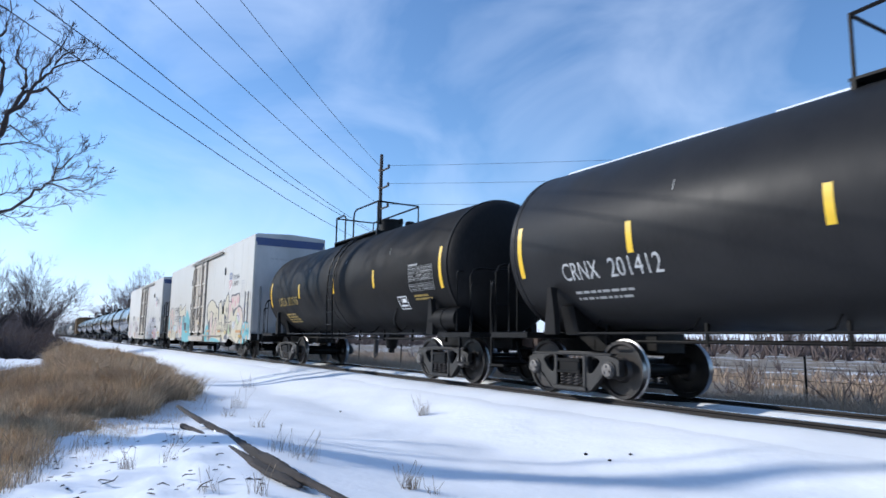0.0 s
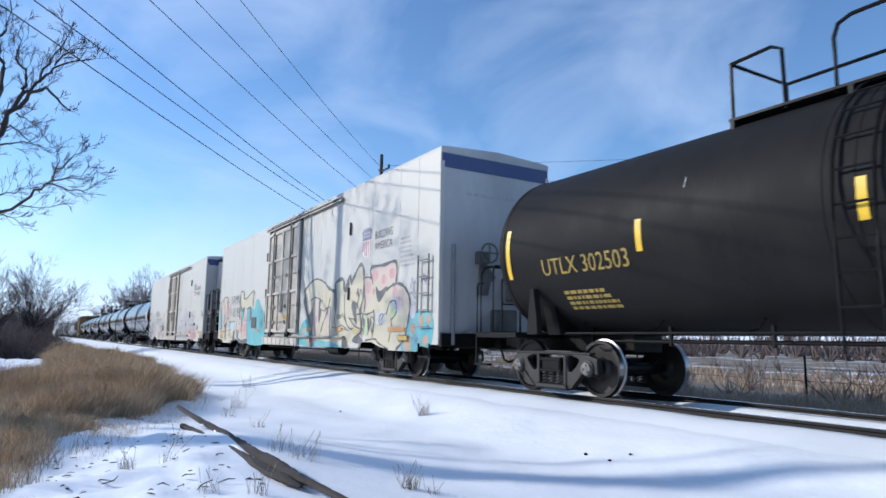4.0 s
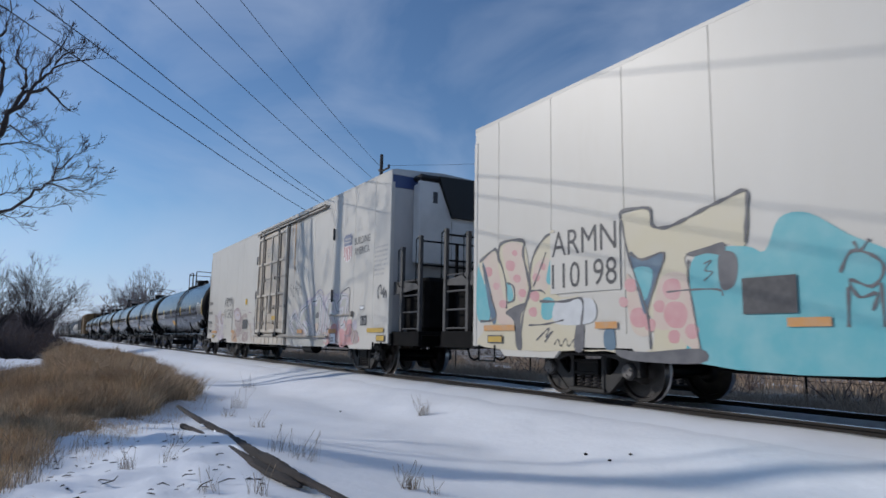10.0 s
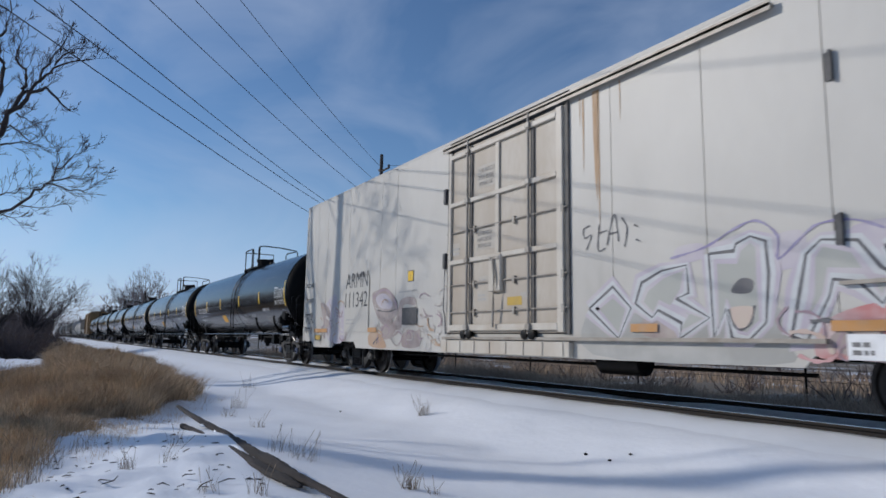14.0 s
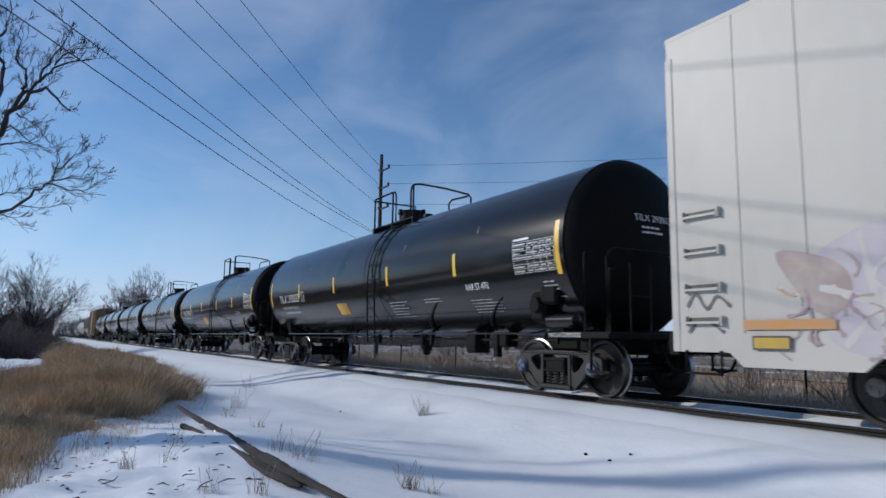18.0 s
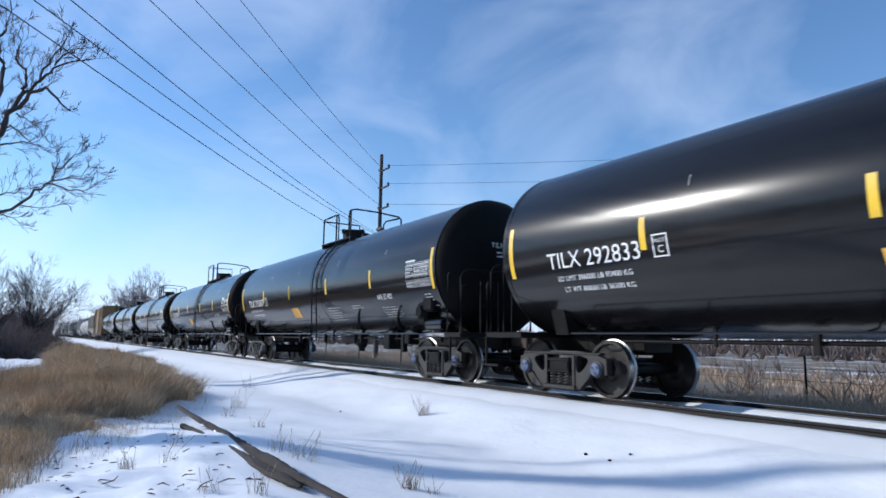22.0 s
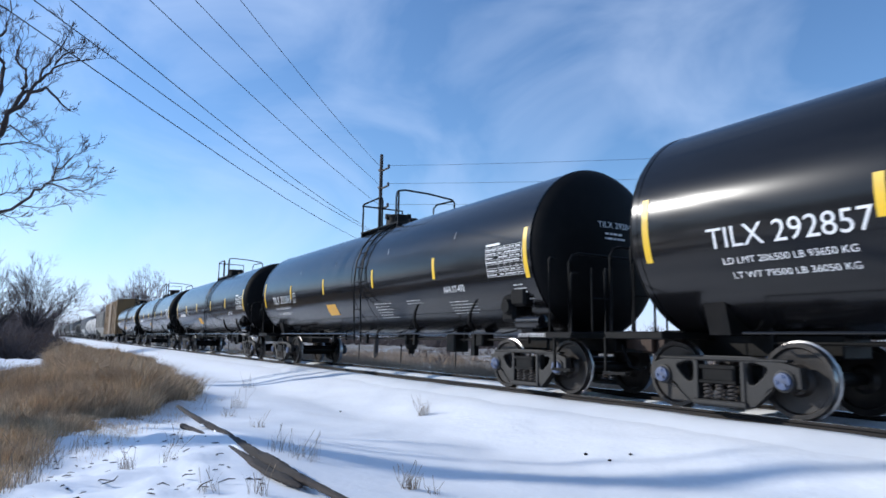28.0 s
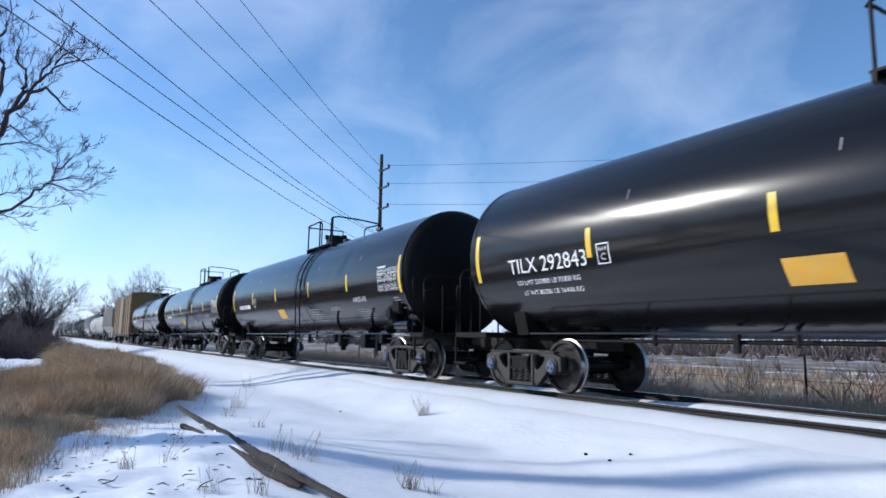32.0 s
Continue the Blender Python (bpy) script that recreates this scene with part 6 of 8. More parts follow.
paint(BOX_A, [(-5.47, 0.97), (-5.43, 1.04), (-5.32, 1.05), (-5.28, 0.98), (-5.32, 0.89), (-5.43, 0.89)], DOT_SPRAY)
paint(BOX_A, [(-5.2, 1.04), (-5.15, 1.12), (-5.04, 1.12), (-4.99, 1.05), (-5.04, 0.95), (-5.15, 0.95)], DOT_SPRAY)
paint(BOX_A, [(-6.12, 1.23), (-6.05, 1.35), (-5.87, 1.35), (-5.8, 1.24), (-5.87, 1.1), (-6.05, 1.11)], DOT_SPRAY)
paint(BOX_A, [(-5.86, 1.12), (-5.82, 1.19), (-5.71, 1.2), (-5.67, 1.13), (-5.71, 1.04), (-5.82, 1.05)], DOT_SPRAY)
paint(BOX_A, [(-6.21, 1.69), (-6.16, 1.77), (-6.03, 1.76), (-5.98, 1.68), (-6.03, 1.59), (-6.16, 1.6)], DOT_SPRAY)
paint(BOX_A, [(-6.32, 1.46), (-6.29, 1.52), (-6.19, 1.51), (-6.15, 1.45), (-6.19, 1.38), (-6.28, 1.39)], DOT_SPRAY)
paint(BOX_A, [(-6.1, 2.14), (-5.87, 2.02), (-5.5, 2.07), (-5.69, 1.65), (-5.84, 1.27), (-5.94, 1.5)], NAVY_SPRAY)
paint(BOX_A, [(-6.04, 1.89), (-5.7, 1.86), (-5.85, 1.45)], TEAL)
paint(BOX_A, [(-8.02, 1.54), (-7.87, 1.6), (-7.71, 1.52), (-7.73, 1.32), (-7.85, 1.23), (-8.03, 1.28)], TEAL)
paint(BOX_A, [(-9.01, 1.9), (-8.86, 1.83), (-8.81, 1.63), (-8.94, 1.56)], TEAL)
paint(BOX_A, [(-7.92, 1.87), (-7.77, 2.27), (-7.76, 1.83)], TEAL)
paint(BOX_A, [(-9.76, 2.26), (-9.65, 2.19), (-9.32, 1.31), (-9.46, 1.26)], NAVY_SPRAY)
paint(BOX_A, [(-9.03, 1.39), (-8.45, 1.53), (-8.6, 1.27), (-8.55, 0.78), (-8.72, 0.78), (-8.79, 1.22)], GREY_SPRAY)
paint(BOX_A, [(-7.27, 0.81), (-7.09, 1.56), (-7.05, 0.81)], GREY_SPRAY)
paint(BOX_A, [(-6.62, 1.04), (-6.44, 1.09), (-6.41, 0.8), (-6.61, 0.8)], NAVY_SPRAY)
paint(BOX_A, [(-6.41, 0.78), (-5.85, 0.76), (-4.98, 0.82), (-4.98, 0.64), (-6.13, 0.64)], GREY_SPRAY)
paint(BOX_A, [(-5.14, 2.03), (-4.83, 2.08), (-4.59, 2.11), (-4.6, 1.96), (-4.83, 2), (-5.03, 1.98)], GREY_SPRAY)
paint(BOX_A, [(-4.66, 1.97), (-4.5, 1.99), (-4.41, 1.87), (-4.46, 1.59), (-4.63, 1.53), (-4.68, 1.72)], GREY_SPRAY)
paint(BOX_A, [(-7.69, 1.5), (-7.24, 1.55), (-6.83, 1.5), (-6.86, 1.18), (-7.69, 1.17)], FAINT_PATCH)
stroke(BOX_A, [(-9.86, 2.36), (-9.35, 2.55), (-9.24, 2.3), (-9.18, 2.63), (-8.54, 2.61), (-8.53, 2.36), (-8.36, 1.85), (-8.42, 1.56), (-8.71, 1.38), (-8.99, 1.36)], 0.067, GREY_SPRAY)
stroke(BOX_A, [(-9.76, 2.29), (-9.49, 1.7), (-9.32, 1.29), (-9.82, 1.24)], 0.048, GREY_SPRAY)
stroke(BOX_A, [(-9.22, 2.36), (-9.02, 1.9), (-9, 1.45)], 0.046, GREY_SPRAY)
stroke(BOX_A, [(-8.98, 1.9), (-8.8, 1.83), (-8.78, 1.6), (-8.97, 1.55)], 0.046, GREY_SPRAY)
stroke(BOX_A, [(-8.32, 1.74), (-8.34, 2.07), (-8.2, 2.38), (-7.91, 2.61), (-7.69, 2.62)], 0.050, GREY_SPRAY)
stroke(BOX_A, [(-8.25, 1.79), (-8.06, 2.09), (-7.92, 2.34)], 0.034, GREY_SPRAY)
stroke(BOX_A, [(-8.42, 1.56), (-8.54, 1.27), (-8.61, 0.84)], 0.042, GREY_SPRAY)
stroke(BOX_A, [(-8.36, 1.72), (-8.07, 1.72), (-7.94, 1.66)], 0.035, GREY_SPRAY)
stroke(BOX_A, [(-8.08, 1.54), (-7.49, 1.51), (-7.09, 1.54), (-7.08, 1.23), (-7.21, 0.81)], 0.050, GREY_SPRAY)
stroke(BOX_A, [(-8.38, 1.15), (-7.95, 1.16), (-7.5, 1.22)], 0.031, GREY_SPRAY)
stroke(BOX_A, [(-6.25, 2.65), (-6.23, 2.76), (-5.74, 2.72), (-5.69, 2.48), (-5.46, 2.41), (-5.17, 2.47), (-4.83, 2.57), (-4.55, 2.64), (-4.27, 2.7), (-4.26, 2.48), (-4.3, 2.07)], 0.054, GREY_SPRAY)
stroke(BOX_A, [(-6.24, 2.63), (-6.14, 2.16), (-5.94, 1.63), (-5.81, 1.29), (-5.76, 0.8)], 0.041, GREY_SPRAY)
stroke(BOX_A, [(-6.1, 2.14), (-5.87, 2.02), (-5.49, 2.07), (-5.67, 1.65), (-5.82, 1.29)], 0.041, GREY_SPRAY)
stroke(BOX_A, [(-5.11, 1.95), (-5.13, 1.72), (-5.07, 1.37), (-4.97, 0.78)], 0.027, GREY_SPRAY)
stroke(BOX_A, [(-5.47, 1.55), (-5.12, 1.56), (-4.69, 1.54), (-4.63, 1.46)], 0.026, GREY_SPRAY)
stroke(BOX_A, [(-4.88, 1.87), (-4.77, 1.91), (-4.87, 1.79), (-4.76, 1.76), (-4.89, 1.66)], 0.018, GREY_SPRAY)
stroke(BOX_A, [(-8.17, 0.9), (-7.85, 1.1), (-7.93, 0.95), (-7.76, 1.05), (-7.96, 0.87)], 0.029, GREY_SPRAY)
stroke(BOX_A, [(-7.73, 0.83), (-7.63, 0.92), (-7.57, 0.81), (-7.45, 0.93), (-7.39, 0.81), (-7.26, 0.93)], 0.020, GREY_SPRAY)
stroke(BOX_A, [(-3.24, 1.63), (-3.12, 1.84), (-2.92, 1.78), (-2.82, 1.64), (-2.94, 1.47), (-3.15, 1.55), (-3.07, 1.37), (-2.9, 1.4), (-2.95, 1.23)], 0.04, GREY_SPRAY)
stroke(BOX_A, [(-3.17, 1.48), (-3.19, 1.07)], 0.04, GREY_SPRAY)
stroke(BOX_A, [(-2.86, 1.5), (-2.85, 1.07)], 0.04, GREY_SPRAY)
stroke(BOX_A, [(-3.09, 1.94), (-3.03, 1.84), (-2.94, 1.95)], 0.03, GREY_SPRAY)
# late scrawls over the first picture
for line in ([(5.89, 2.12), (5.97, 1.98), (5.91, 1.83), (5.84, 1.67)], [(6.29, 2.05), (6.36, 1.91), (6.35, 1.68), (6.32, 1.56)], [(5.34, 1.45), (5.81, 1.19), (6.28, 1.13), (5.92, 0.97)], [(5.52, 1.89), (5.70, 1.81), (5.85, 1.80)],
             [(6.06, 1.55), (6.48, 1.50), (6.84, 1.55)], [(6.89, 1.61), (6.94, 1.37), (6.92, 1.14), (6.84, 0.86)], [(6.57, 1.39), (6.62, 1.07), (6.75, 1.33), (6.80, 1.05), (6.93, 1.28)], [(6.25, 1.51), (6.19, 1.05), (6.24, 0.92)], [(6.34, 1.40), (6.32, 1.0)]):
    stroke(BOX_A, line, 0.042, GREY_SPRAY)
for line in ([(4.17, 1.19), (4.92, 1.15), (5.39, 1.08)], [(4.58, 1.55), (4.65, 1.42), (4.74, 1.51), (4.81, 1.45)], [(4.94, 1.53), (5.04, 1.41), (5.10, 1.50)], [(4.72, 1.32), (4.74, 1.20)], [(5.86, 2.16), (5.90, 2.20), (5.95, 2.14)], [(6.22, 2.10), (6.28, 2.15), (6.34, 2.08)]):
    stroke(BOX_A, line, 0.024, GREY_SPRAY)
paint(BOX_A, [(6.42, 1.36), (6.56, 1.40), (6.60, 1.02), (6.44, 1.02)], GREEN_SPRAY)
paint(BOX_A, [(5.60, 1.12), (6.10, 1.14), (5.90, 1.00), (5.62, 1.02)], OCHRE_SPRAY)
part("lettering", on_side(letters("ASD", 0.20, 0.10), -0.06, 1.85, -BW - 0.036), FAINT_INK, BOX_A)
part("lettering", on_side(letters("YSD", 0.21, 0.10), 0.27, 1.83, -BW - 0.036), FAINT_INK, BOX_A)
part("number_panel", on_side(rect(1.52, 1.0), -7.80, 1.64, -BW - 0.0195), BOX_WHITE, BOX_A, "clean white patch round the number")
LAYER[0] = 0
part("louvre", on_side(rect(0.66, 0.42), -4.36, 1.23, -BW - 0.03), BLACK_INK, BOX_A, "dark louvred vent")
for x, w, z in ((7.75, 0.85, 1.06), (2.0, 0.5, 1.1), (4.4, 0.5, 1.08), (-9.68, 0.93, 1.06), (-6.79, 0.44, 1.08), (-3.83, 0.48, 1.08)):
    part("reflective_strip", on_side(rect(w, 0.10), x, z, -BW - 0.03), RUSTY_TAPE, BOX_A, "faded orange reflective strip")
for x in (8.3, -9.55):
    part("label_plate", on_side(rect(0.46, 0.14), x, 0.84, -BW - 0.035), BLACK_INK, BOX_A)
    part("label_plate", on_side(rect(0.42, 0.10), x + 0.02, 0.86, -BW - 0.038), OCHRE, BOX_A, "small yellow label plate")

def throw_up(car, shapes, edge):
    """Sprayed letters: a soft halo round all of them, then each filled and outlined."""
    for w, m in ((0.30, LILAC_SPRAY), (0.17, FAINT_PATCH)):
        for line in shapes:
            stroke(car, line, w, m, True, False)
    for line in shapes:
        paint(car, line, PALE_SPRAY, False)
    for line in shapes:
        stroke(car, line, edge, GREY_SPRAY, True, False)


for line in ([(4.30, 1.92), (4.34, 2.12), (4.73, 2.13), (4.70, 1.94)], [(5.66, 1.73), (5.64, 2.08), (6.02, 2.12), (5.99, 1.78)], [(6.54, 2.10), (7.01, 2.12), (6.98, 1.88), (6.58, 1.91)], [(7.89, 1.28), (8.11, 1.38), (8.25, 1.19), (8.04, 1.1)]):
    paint(BOX_B, line, LILAC_SPRAY)
paint(BOX_B, [(2.70, 1.36), (3.28, 1.34), (3.97, 1.23), (4.8, 1.25), (5.7, 1.29), (5.8, 0.90), (5.6, 0.66), (2.76, 0.70)], MID_SPRAY)
paint(BOX_B, [(3.7, 1.16), (4.1, 1.30), (4.7, 1.14), (4.3, 0.95), (3.75, 0.98)], MAUVE_SPRAY)
SEAT = ([(2.7, 1.38), (3.19, 1.68), (3.53, 1.36), (3.28, 0.94)], [(3.61, 1.42), (3.73, 1.70), (4.08, 1.84), (4.48, 1.88), (4.50, 1.52), (4.3, 1.46), (4.8, 1.2), (4.34, 0.94), (4.38, 1.14), (4.0, 1.32), (3.90, 1.22)],
        [(4.82, 1.99), (5.17, 1.99), (5.2, 2.07), (5.39, 2.14), (5.58, 2.06), (5.6, 1.69), (5.54, 1.13), (5.32, 0.93), (5.1, 0.95), (5.03, 1.3), (4.85, 0.97)],
        [(5.83, 0.97), (5.95, 1.47), (6.04, 1.86), (6.21, 2.0), (6.58, 1.95), (6.78, 1.66), (6.94, 1.54), (6.77, 1.3), (6.57, 1.52), (6.31, 1.57), (6.26, 1.39), (6.0, 0.93)],
        [(6.83, 1.86), (7.05, 1.97), (7.15, 2.05), (7.51, 2.03), (7.53, 1.58), (7.28, 1.25), (7.15, 1.22), (7.03, 1.36), (7.18, 1.69), (6.92, 1.61)])
throw_up(BOX_B, SEAT, 0.042)
stroke(BOX_B, [(4.23, 1.99), (4.77, 2.08), (5.2, 2.26), (5.49, 2.31), (5.73, 2.1), (5.72, 1.84), (5.99, 2.04), (6.19, 2.17), (6.54, 2.17), (6.84, 2.04)], 0.035, VIOLET_SPRAY)
stroke(BOX_B, [(7.01, 1.99), (7.1, 2.14), (7.31, 2.20), (7.66, 2.24), (7.67, 1.9), (7.66, 1.58)], 0.035, GREY_SPRAY)
paint(BOX_B, [(5.11, 1.50), (5.23, 1.65), (5.40, 1.62), (5.36, 1.48)], GREY_SPRAY)
paint(BOX_B, [(5.07, 1.3), (5.39, 1.31), (5.35, 1.13), (5.19, 1.07)], PINK_SPRAY)
stroke(BOX_B, [(5.07, 1.3), (5.12, 1.12), (5.22, 1.05), (5.35, 1.13), (5.41, 1.33)], 0.035, GREY_SPRAY)
for line, m in (([(6.2, 1.12), (6.52, 1.27), (6.91, 1.31), (7.1, 1.11), (7.41, 1.07), (7.85, 1.23), (7.9, 1.01), (8.09, 0.91), (8.32, 0.98), (8.33, 0.78), (7.4, 0.70), (6.5, 0.74), (6.08, 0.78)], RED_SPRAY),
                ([(6.82, 1.33), (7.1, 1.39), (7.14, 1.18), (6.91, 1.08)], PLUM_SPRAY), ([(7.05, 1.10), (7.28, 1.13), (7.45, 1.01), (7.4, 0.82), (7.15, 0.80)], DOT_SPRAY),
                ([(7.55, 1.33), (7.84, 1.38), (7.87, 1.14), (7.62, 1.04)], DOT_SPRAY), ([(7.86, 1.01), (8.1, 1.10), (8.28, 1.06), (8.34, 0.78), (7.93, 0.77)], MAUVE_SPRAY), ([(6.25, 0.98), (6.6, 1.10), (6.8, 0.86), (6.4, 0.78)], MAUVE_SPRAY)):
    paint(BOX_B, line, m)
for line in ([(7.90, 0.80), (8.02, 1.02), (8.16, 0.86), (8.26, 1.05), (8.33, 0.80)], [(7.45, 0.86), (7.62, 1.20), (7.86, 1.24), (7.80, 0.92)], [(6.30, 0.86), (6.42, 1.08), (6.58, 1.12)]):
    stroke(BOX_B, line, 0.04, PLUM_SPRAY)
part("notice_panel", on_side(rect(0.38, 0.26), 6.42, 0.74, -BW - 0.030), WHITE_INK, BOX_B, "square white stencilled panel")
part("notice_print", on_side(bars(2, 0.26, 0.16, 3, 0.6), 6.47, 0.79, -BW - 0.033), LABEL_INK, BOX_B)
for line in ([(2.74, 2.64), (2.60, 2.60), (2.63, 2.46), (2.77, 2.49), (2.66, 2.28)], [(2.94, 2.63), (2.90, 2.34), (2.93, 2.23), (3.05, 2.26)], [(2.91, 2.50), (3.10, 2.52)], [(3.09, 2.30), (3.20, 2.67), (3.27, 2.71), (3.32, 2.33)],
             [(3.13, 2.46), (3.32, 2.47)], [(3.39, 2.67), (3.49, 2.49), (3.43, 2.24)], [(3.62, 2.53), (3.70, 2.49)], [(3.65, 2.32), (3.73, 2.28)]):
    stroke(BOX_B, line, 0.028, GREY_SPRAY)
stroke(BOX_B, [(9.47, 1.87), (9.45, 2.1), (9.6, 2.19), (9.66, 1.97), (9.79, 2.13), (9.75, 1.88), (9.89, 2.05), (9.92, 1.87)], 0.051, GREY_SPRAY)
stroke(BOX_B, [(9.58, 2.01), (9.86, 1.94)], 0.036, GREY_SPRAY)
paint(BOX_B, [(-5.03, 1.97), (-4.67, 2.08), (-4.26, 2.11), (-3.89, 1.94), (-3.66, 1.74), (-3.6, 1.55), (-3.85, 1.33), (-4.3, 1.21), (-4.78, 1.51)], MAUVE_SPRAY)
paint(BOX_B, [(-4.81, 1.88), (-4.34, 1.98), (-3.9, 1.76), (-3.98, 1.6), (-4.52, 1.64)], LILAC_SPRAY)
paint(BOX_B, [(-3.49, 1.76), (-3.05, 1.84), (-2.76, 1.78), (-2.77, 1.64), (-3.33, 1.65), (-3.38, 1.19), (-3.73, 0.95), (-4.32, 0.88), (-4.54, 1.15), (-3.71, 1.33)], MAUVE_SPRAY)
paint(BOX_B, [(-5.16, 1.01), (-4.72, 1.05), (-4.39, 0.94), (-4.18, 0.68), (-5.08, 0.71)], TAN_SPRAY)
paint(BOX_B, [(-3.34, 0.95), (-3.09, 1.1), (-2.7, 1.07), (-2.52, 1.09), (-2.53, 0.74), (-3.3, 0.71)], MAUVE_SPRAY)
paint(BOX_B, [(-8.21, 1.79), (-7.68, 2.09), (-7.37, 2.06), (-7.24, 1.64), (-6.84, 1.88), (-6.79, 0.83), (-7.91, 0.83), (-8.14, 1.3)], LILAC_SPRAY)
paint(BOX_B, [(-8.62, 1.91), (-7.98, 1.77), (-7.8, 1.48), (-7.98, 1.2), (-8.26, 1.3)], MAUVE_SPRAY)
stroke(BOX_B, [(-7.91, 0.87), (-7.55, 1.29), (-7.26, 1.64), (-6.84, 1.84)], 0.080, CHALK_SPRAY)
stroke(BOX_B, [(-7.48, 0.85), (-7.61, 1.47), (-7.71, 2.04)], 0.075, CHALK_SPRAY)
stroke(BOX_B, [(-8.14, 1.49), (-7.54, 1.33), (-6.86, 1.1)], 0.080, CHALK_SPRAY)
stroke(BOX_B, [(-7.14, 0.87), (-6.98, 1.28), (-7.33, 1.55)], 0.063, CHALK_SPRAY)
stroke(BOX_B, [(-4.69, 1.58), (-4.13, 1.53), (-3.6, 1.58)], 0.030, GREY_SPRAY)
stroke(BOX_B, [(-4.94, 1.89), (-4.59, 2.04), (-4.11, 2.02), (-3.69, 1.71), (-3.63, 1.55)], 0.071, PLUM_SPRAY)
stroke(BOX_B, [(-4.43, 1.08), (-4.23, 1.21), (-4.01, 1.11), (-4.13, 0.95), (-4.39, 1)], 0.058, PLUM_SPRAY)
stroke(BOX_B, [(-3.17, 0.83), (-3.1, 1.01), (-2.96, 1.01), (-2.97, 0.81), (-3.14, 0.79)], 0.046, PLUM_SPRAY)
stroke(BOX_B, [(-4.88, 0.76), (-4.72, 0.86), (-4.6, 0.92), (-4.69, 0.77)], 0.051, GREY_SPRAY)
stroke(BOX_B, [(-3.56, 1.07), (-3.34, 0.95), (-3.48, 0.77)], 0.044, PLUM_SPRAY)
stroke(BOX_B, [(-9.83, 1.34), (-9.69, 1.5), (-9.54, 1.31), (-9.39, 1.46), (-9.21, 1.33)], 0.046, GREY_SPRAY)
stroke(BOX_B, [(-9.82, 1.02), (-9.59, 1.18), (-9.31, 1.02)], 0.046, GREY_SPRAY)
rnd = random.Random(77)
for x0, x1, n in ((-8.6, -6.8, 34), (-5.0, -1.5, 40), (5.9, 8.3, 14)):
    for k in range(n):
        x, z = rnd.uniform(x0, x1), rnd.uniform(0.8, 1.75) if x0 < 0 else rnd.uniform(0.75, 1.2)
        a, r = rnd.uniform(0, 6.28), rnd.uniform(0.12, 0.35)
        stroke(BOX_B, [(x + r * math.cos(a + q) * (1 - 0.1 * q), z + 0.7 * r * math.sin(a + q * rnd.uniform(0.8, 1.1))) for q in (0, 0.7, 1.4, 2.1)], rnd.uniform(0.018, 0.06), rnd.choice((MAUVE_SPRAY, CHALK_SPRAY, CHALK_SPRAY, PLUM_SPRAY, TAN_SPRAY) if x0 < 0 else (DOT_SPRAY, PLUM_SPRAY, GREY_SPRAY, PINK_SPRAY)))
part("number_panel", on_side(rect(1.56, 1.43), -6.76, 1.06, -BW - 0.0195), BOX_WHITE, BOX_B, "clean white patch round the number")
part("louvre", on_side(rect(0.69, 0.38), -3.34, 1.21, -BW - 0.03), BLACK_INK, BOX_B, "dark louvred vent")
for x, w in ((8.44, 0.20), (8.655, 0.165)):
    part("notice_panel", on_side(rect(w, 0.25), x, 1.22, -BW - 0.01), BLACK_INK, BOX_B, "black printed notice")
    part("notice_print", on_side(bars(4, w * 0.8, 0.16, 7, 0.4), x + w * 0.1, 1.27, -BW - 0.013), FAINT_INK, BOX_B)
part("notice_panel", on_side(rect(0.25, 0.11), 8.40, 1.62, -BW - 0.01), BLACK_INK, BOX_B, "small framed white notice")
part("notice_print", on_side(rect(0.22, 0.08), 8.415, 1.635, -BW - 0.013), WHITE_INK, BOX_B)
part("warning_sign", on_side(rect(0.27, 0.25), -3.13, 2.18, -BW - 0.01), BLACK_INK, BOX_B, "small square yellow sign with a black border")
part("sign_face", on_side(rect(0.24, 0.22), -3.115, 2.195, -BW - 0.013), YELLOW, BOX_B)
part("sign_print", on_side(letters("F", 0.05, 0.08), -3.02, 2.23, -BW - 0.016), BLACK_INK, BOX_B)
part("small_print", on_side(bars(1, 1.1, 0.05, 9), -3.56, 1.95, -BW - 0.01), FAINT_INK, BOX_B, "faint grey printed line")
part("small_print", on_side(bars(2, 0.55, 0.2, 19, 0.35), -6.62, 1.26, -BW - 0.0225), FAINT_INK, BOX_B, "faint grey printed lines")
for x, w, z, m in ((8.89, 0.95, 1.04, OCHRE), (3.53, 0.47, 1.03, RUSTY_TAPE), (6.27, 0.57, 1.03, RUSTY_TAPE), (-9.04, 1.06, 1.05, RUSTY_TAPE), (-5.2, 0.51, 1.05, RUSTY_TAPE)):
    part("reflective_strip", on_side(rect(w, 0.11), x, z, -BW - 0.03), m, BOX_B, "yellow reflective strip")
for x in (9.46, -8.93):
    part("label_plate", on_side(rect(0.46, 0.16), x, 0.82, -BW - 0.035), BLACK_INK, BOX_B)
    part("label_plate", on_side(rect(0.42, 0.12), x + 0.02, 0.84, -BW - 0.038), OCHRE, BOX_B, "small yellow label plate")
part("side_handle", add_box(box(6.4, 7.93, -BW - 0.07, -BW - 0.012, 1.50, 1.54), 7.86, 7.95, -BW - 0.08, -BW - 0.012, 1.46, 1.60), DOOR_STEEL, BOX_B, "steel bar beside the door")
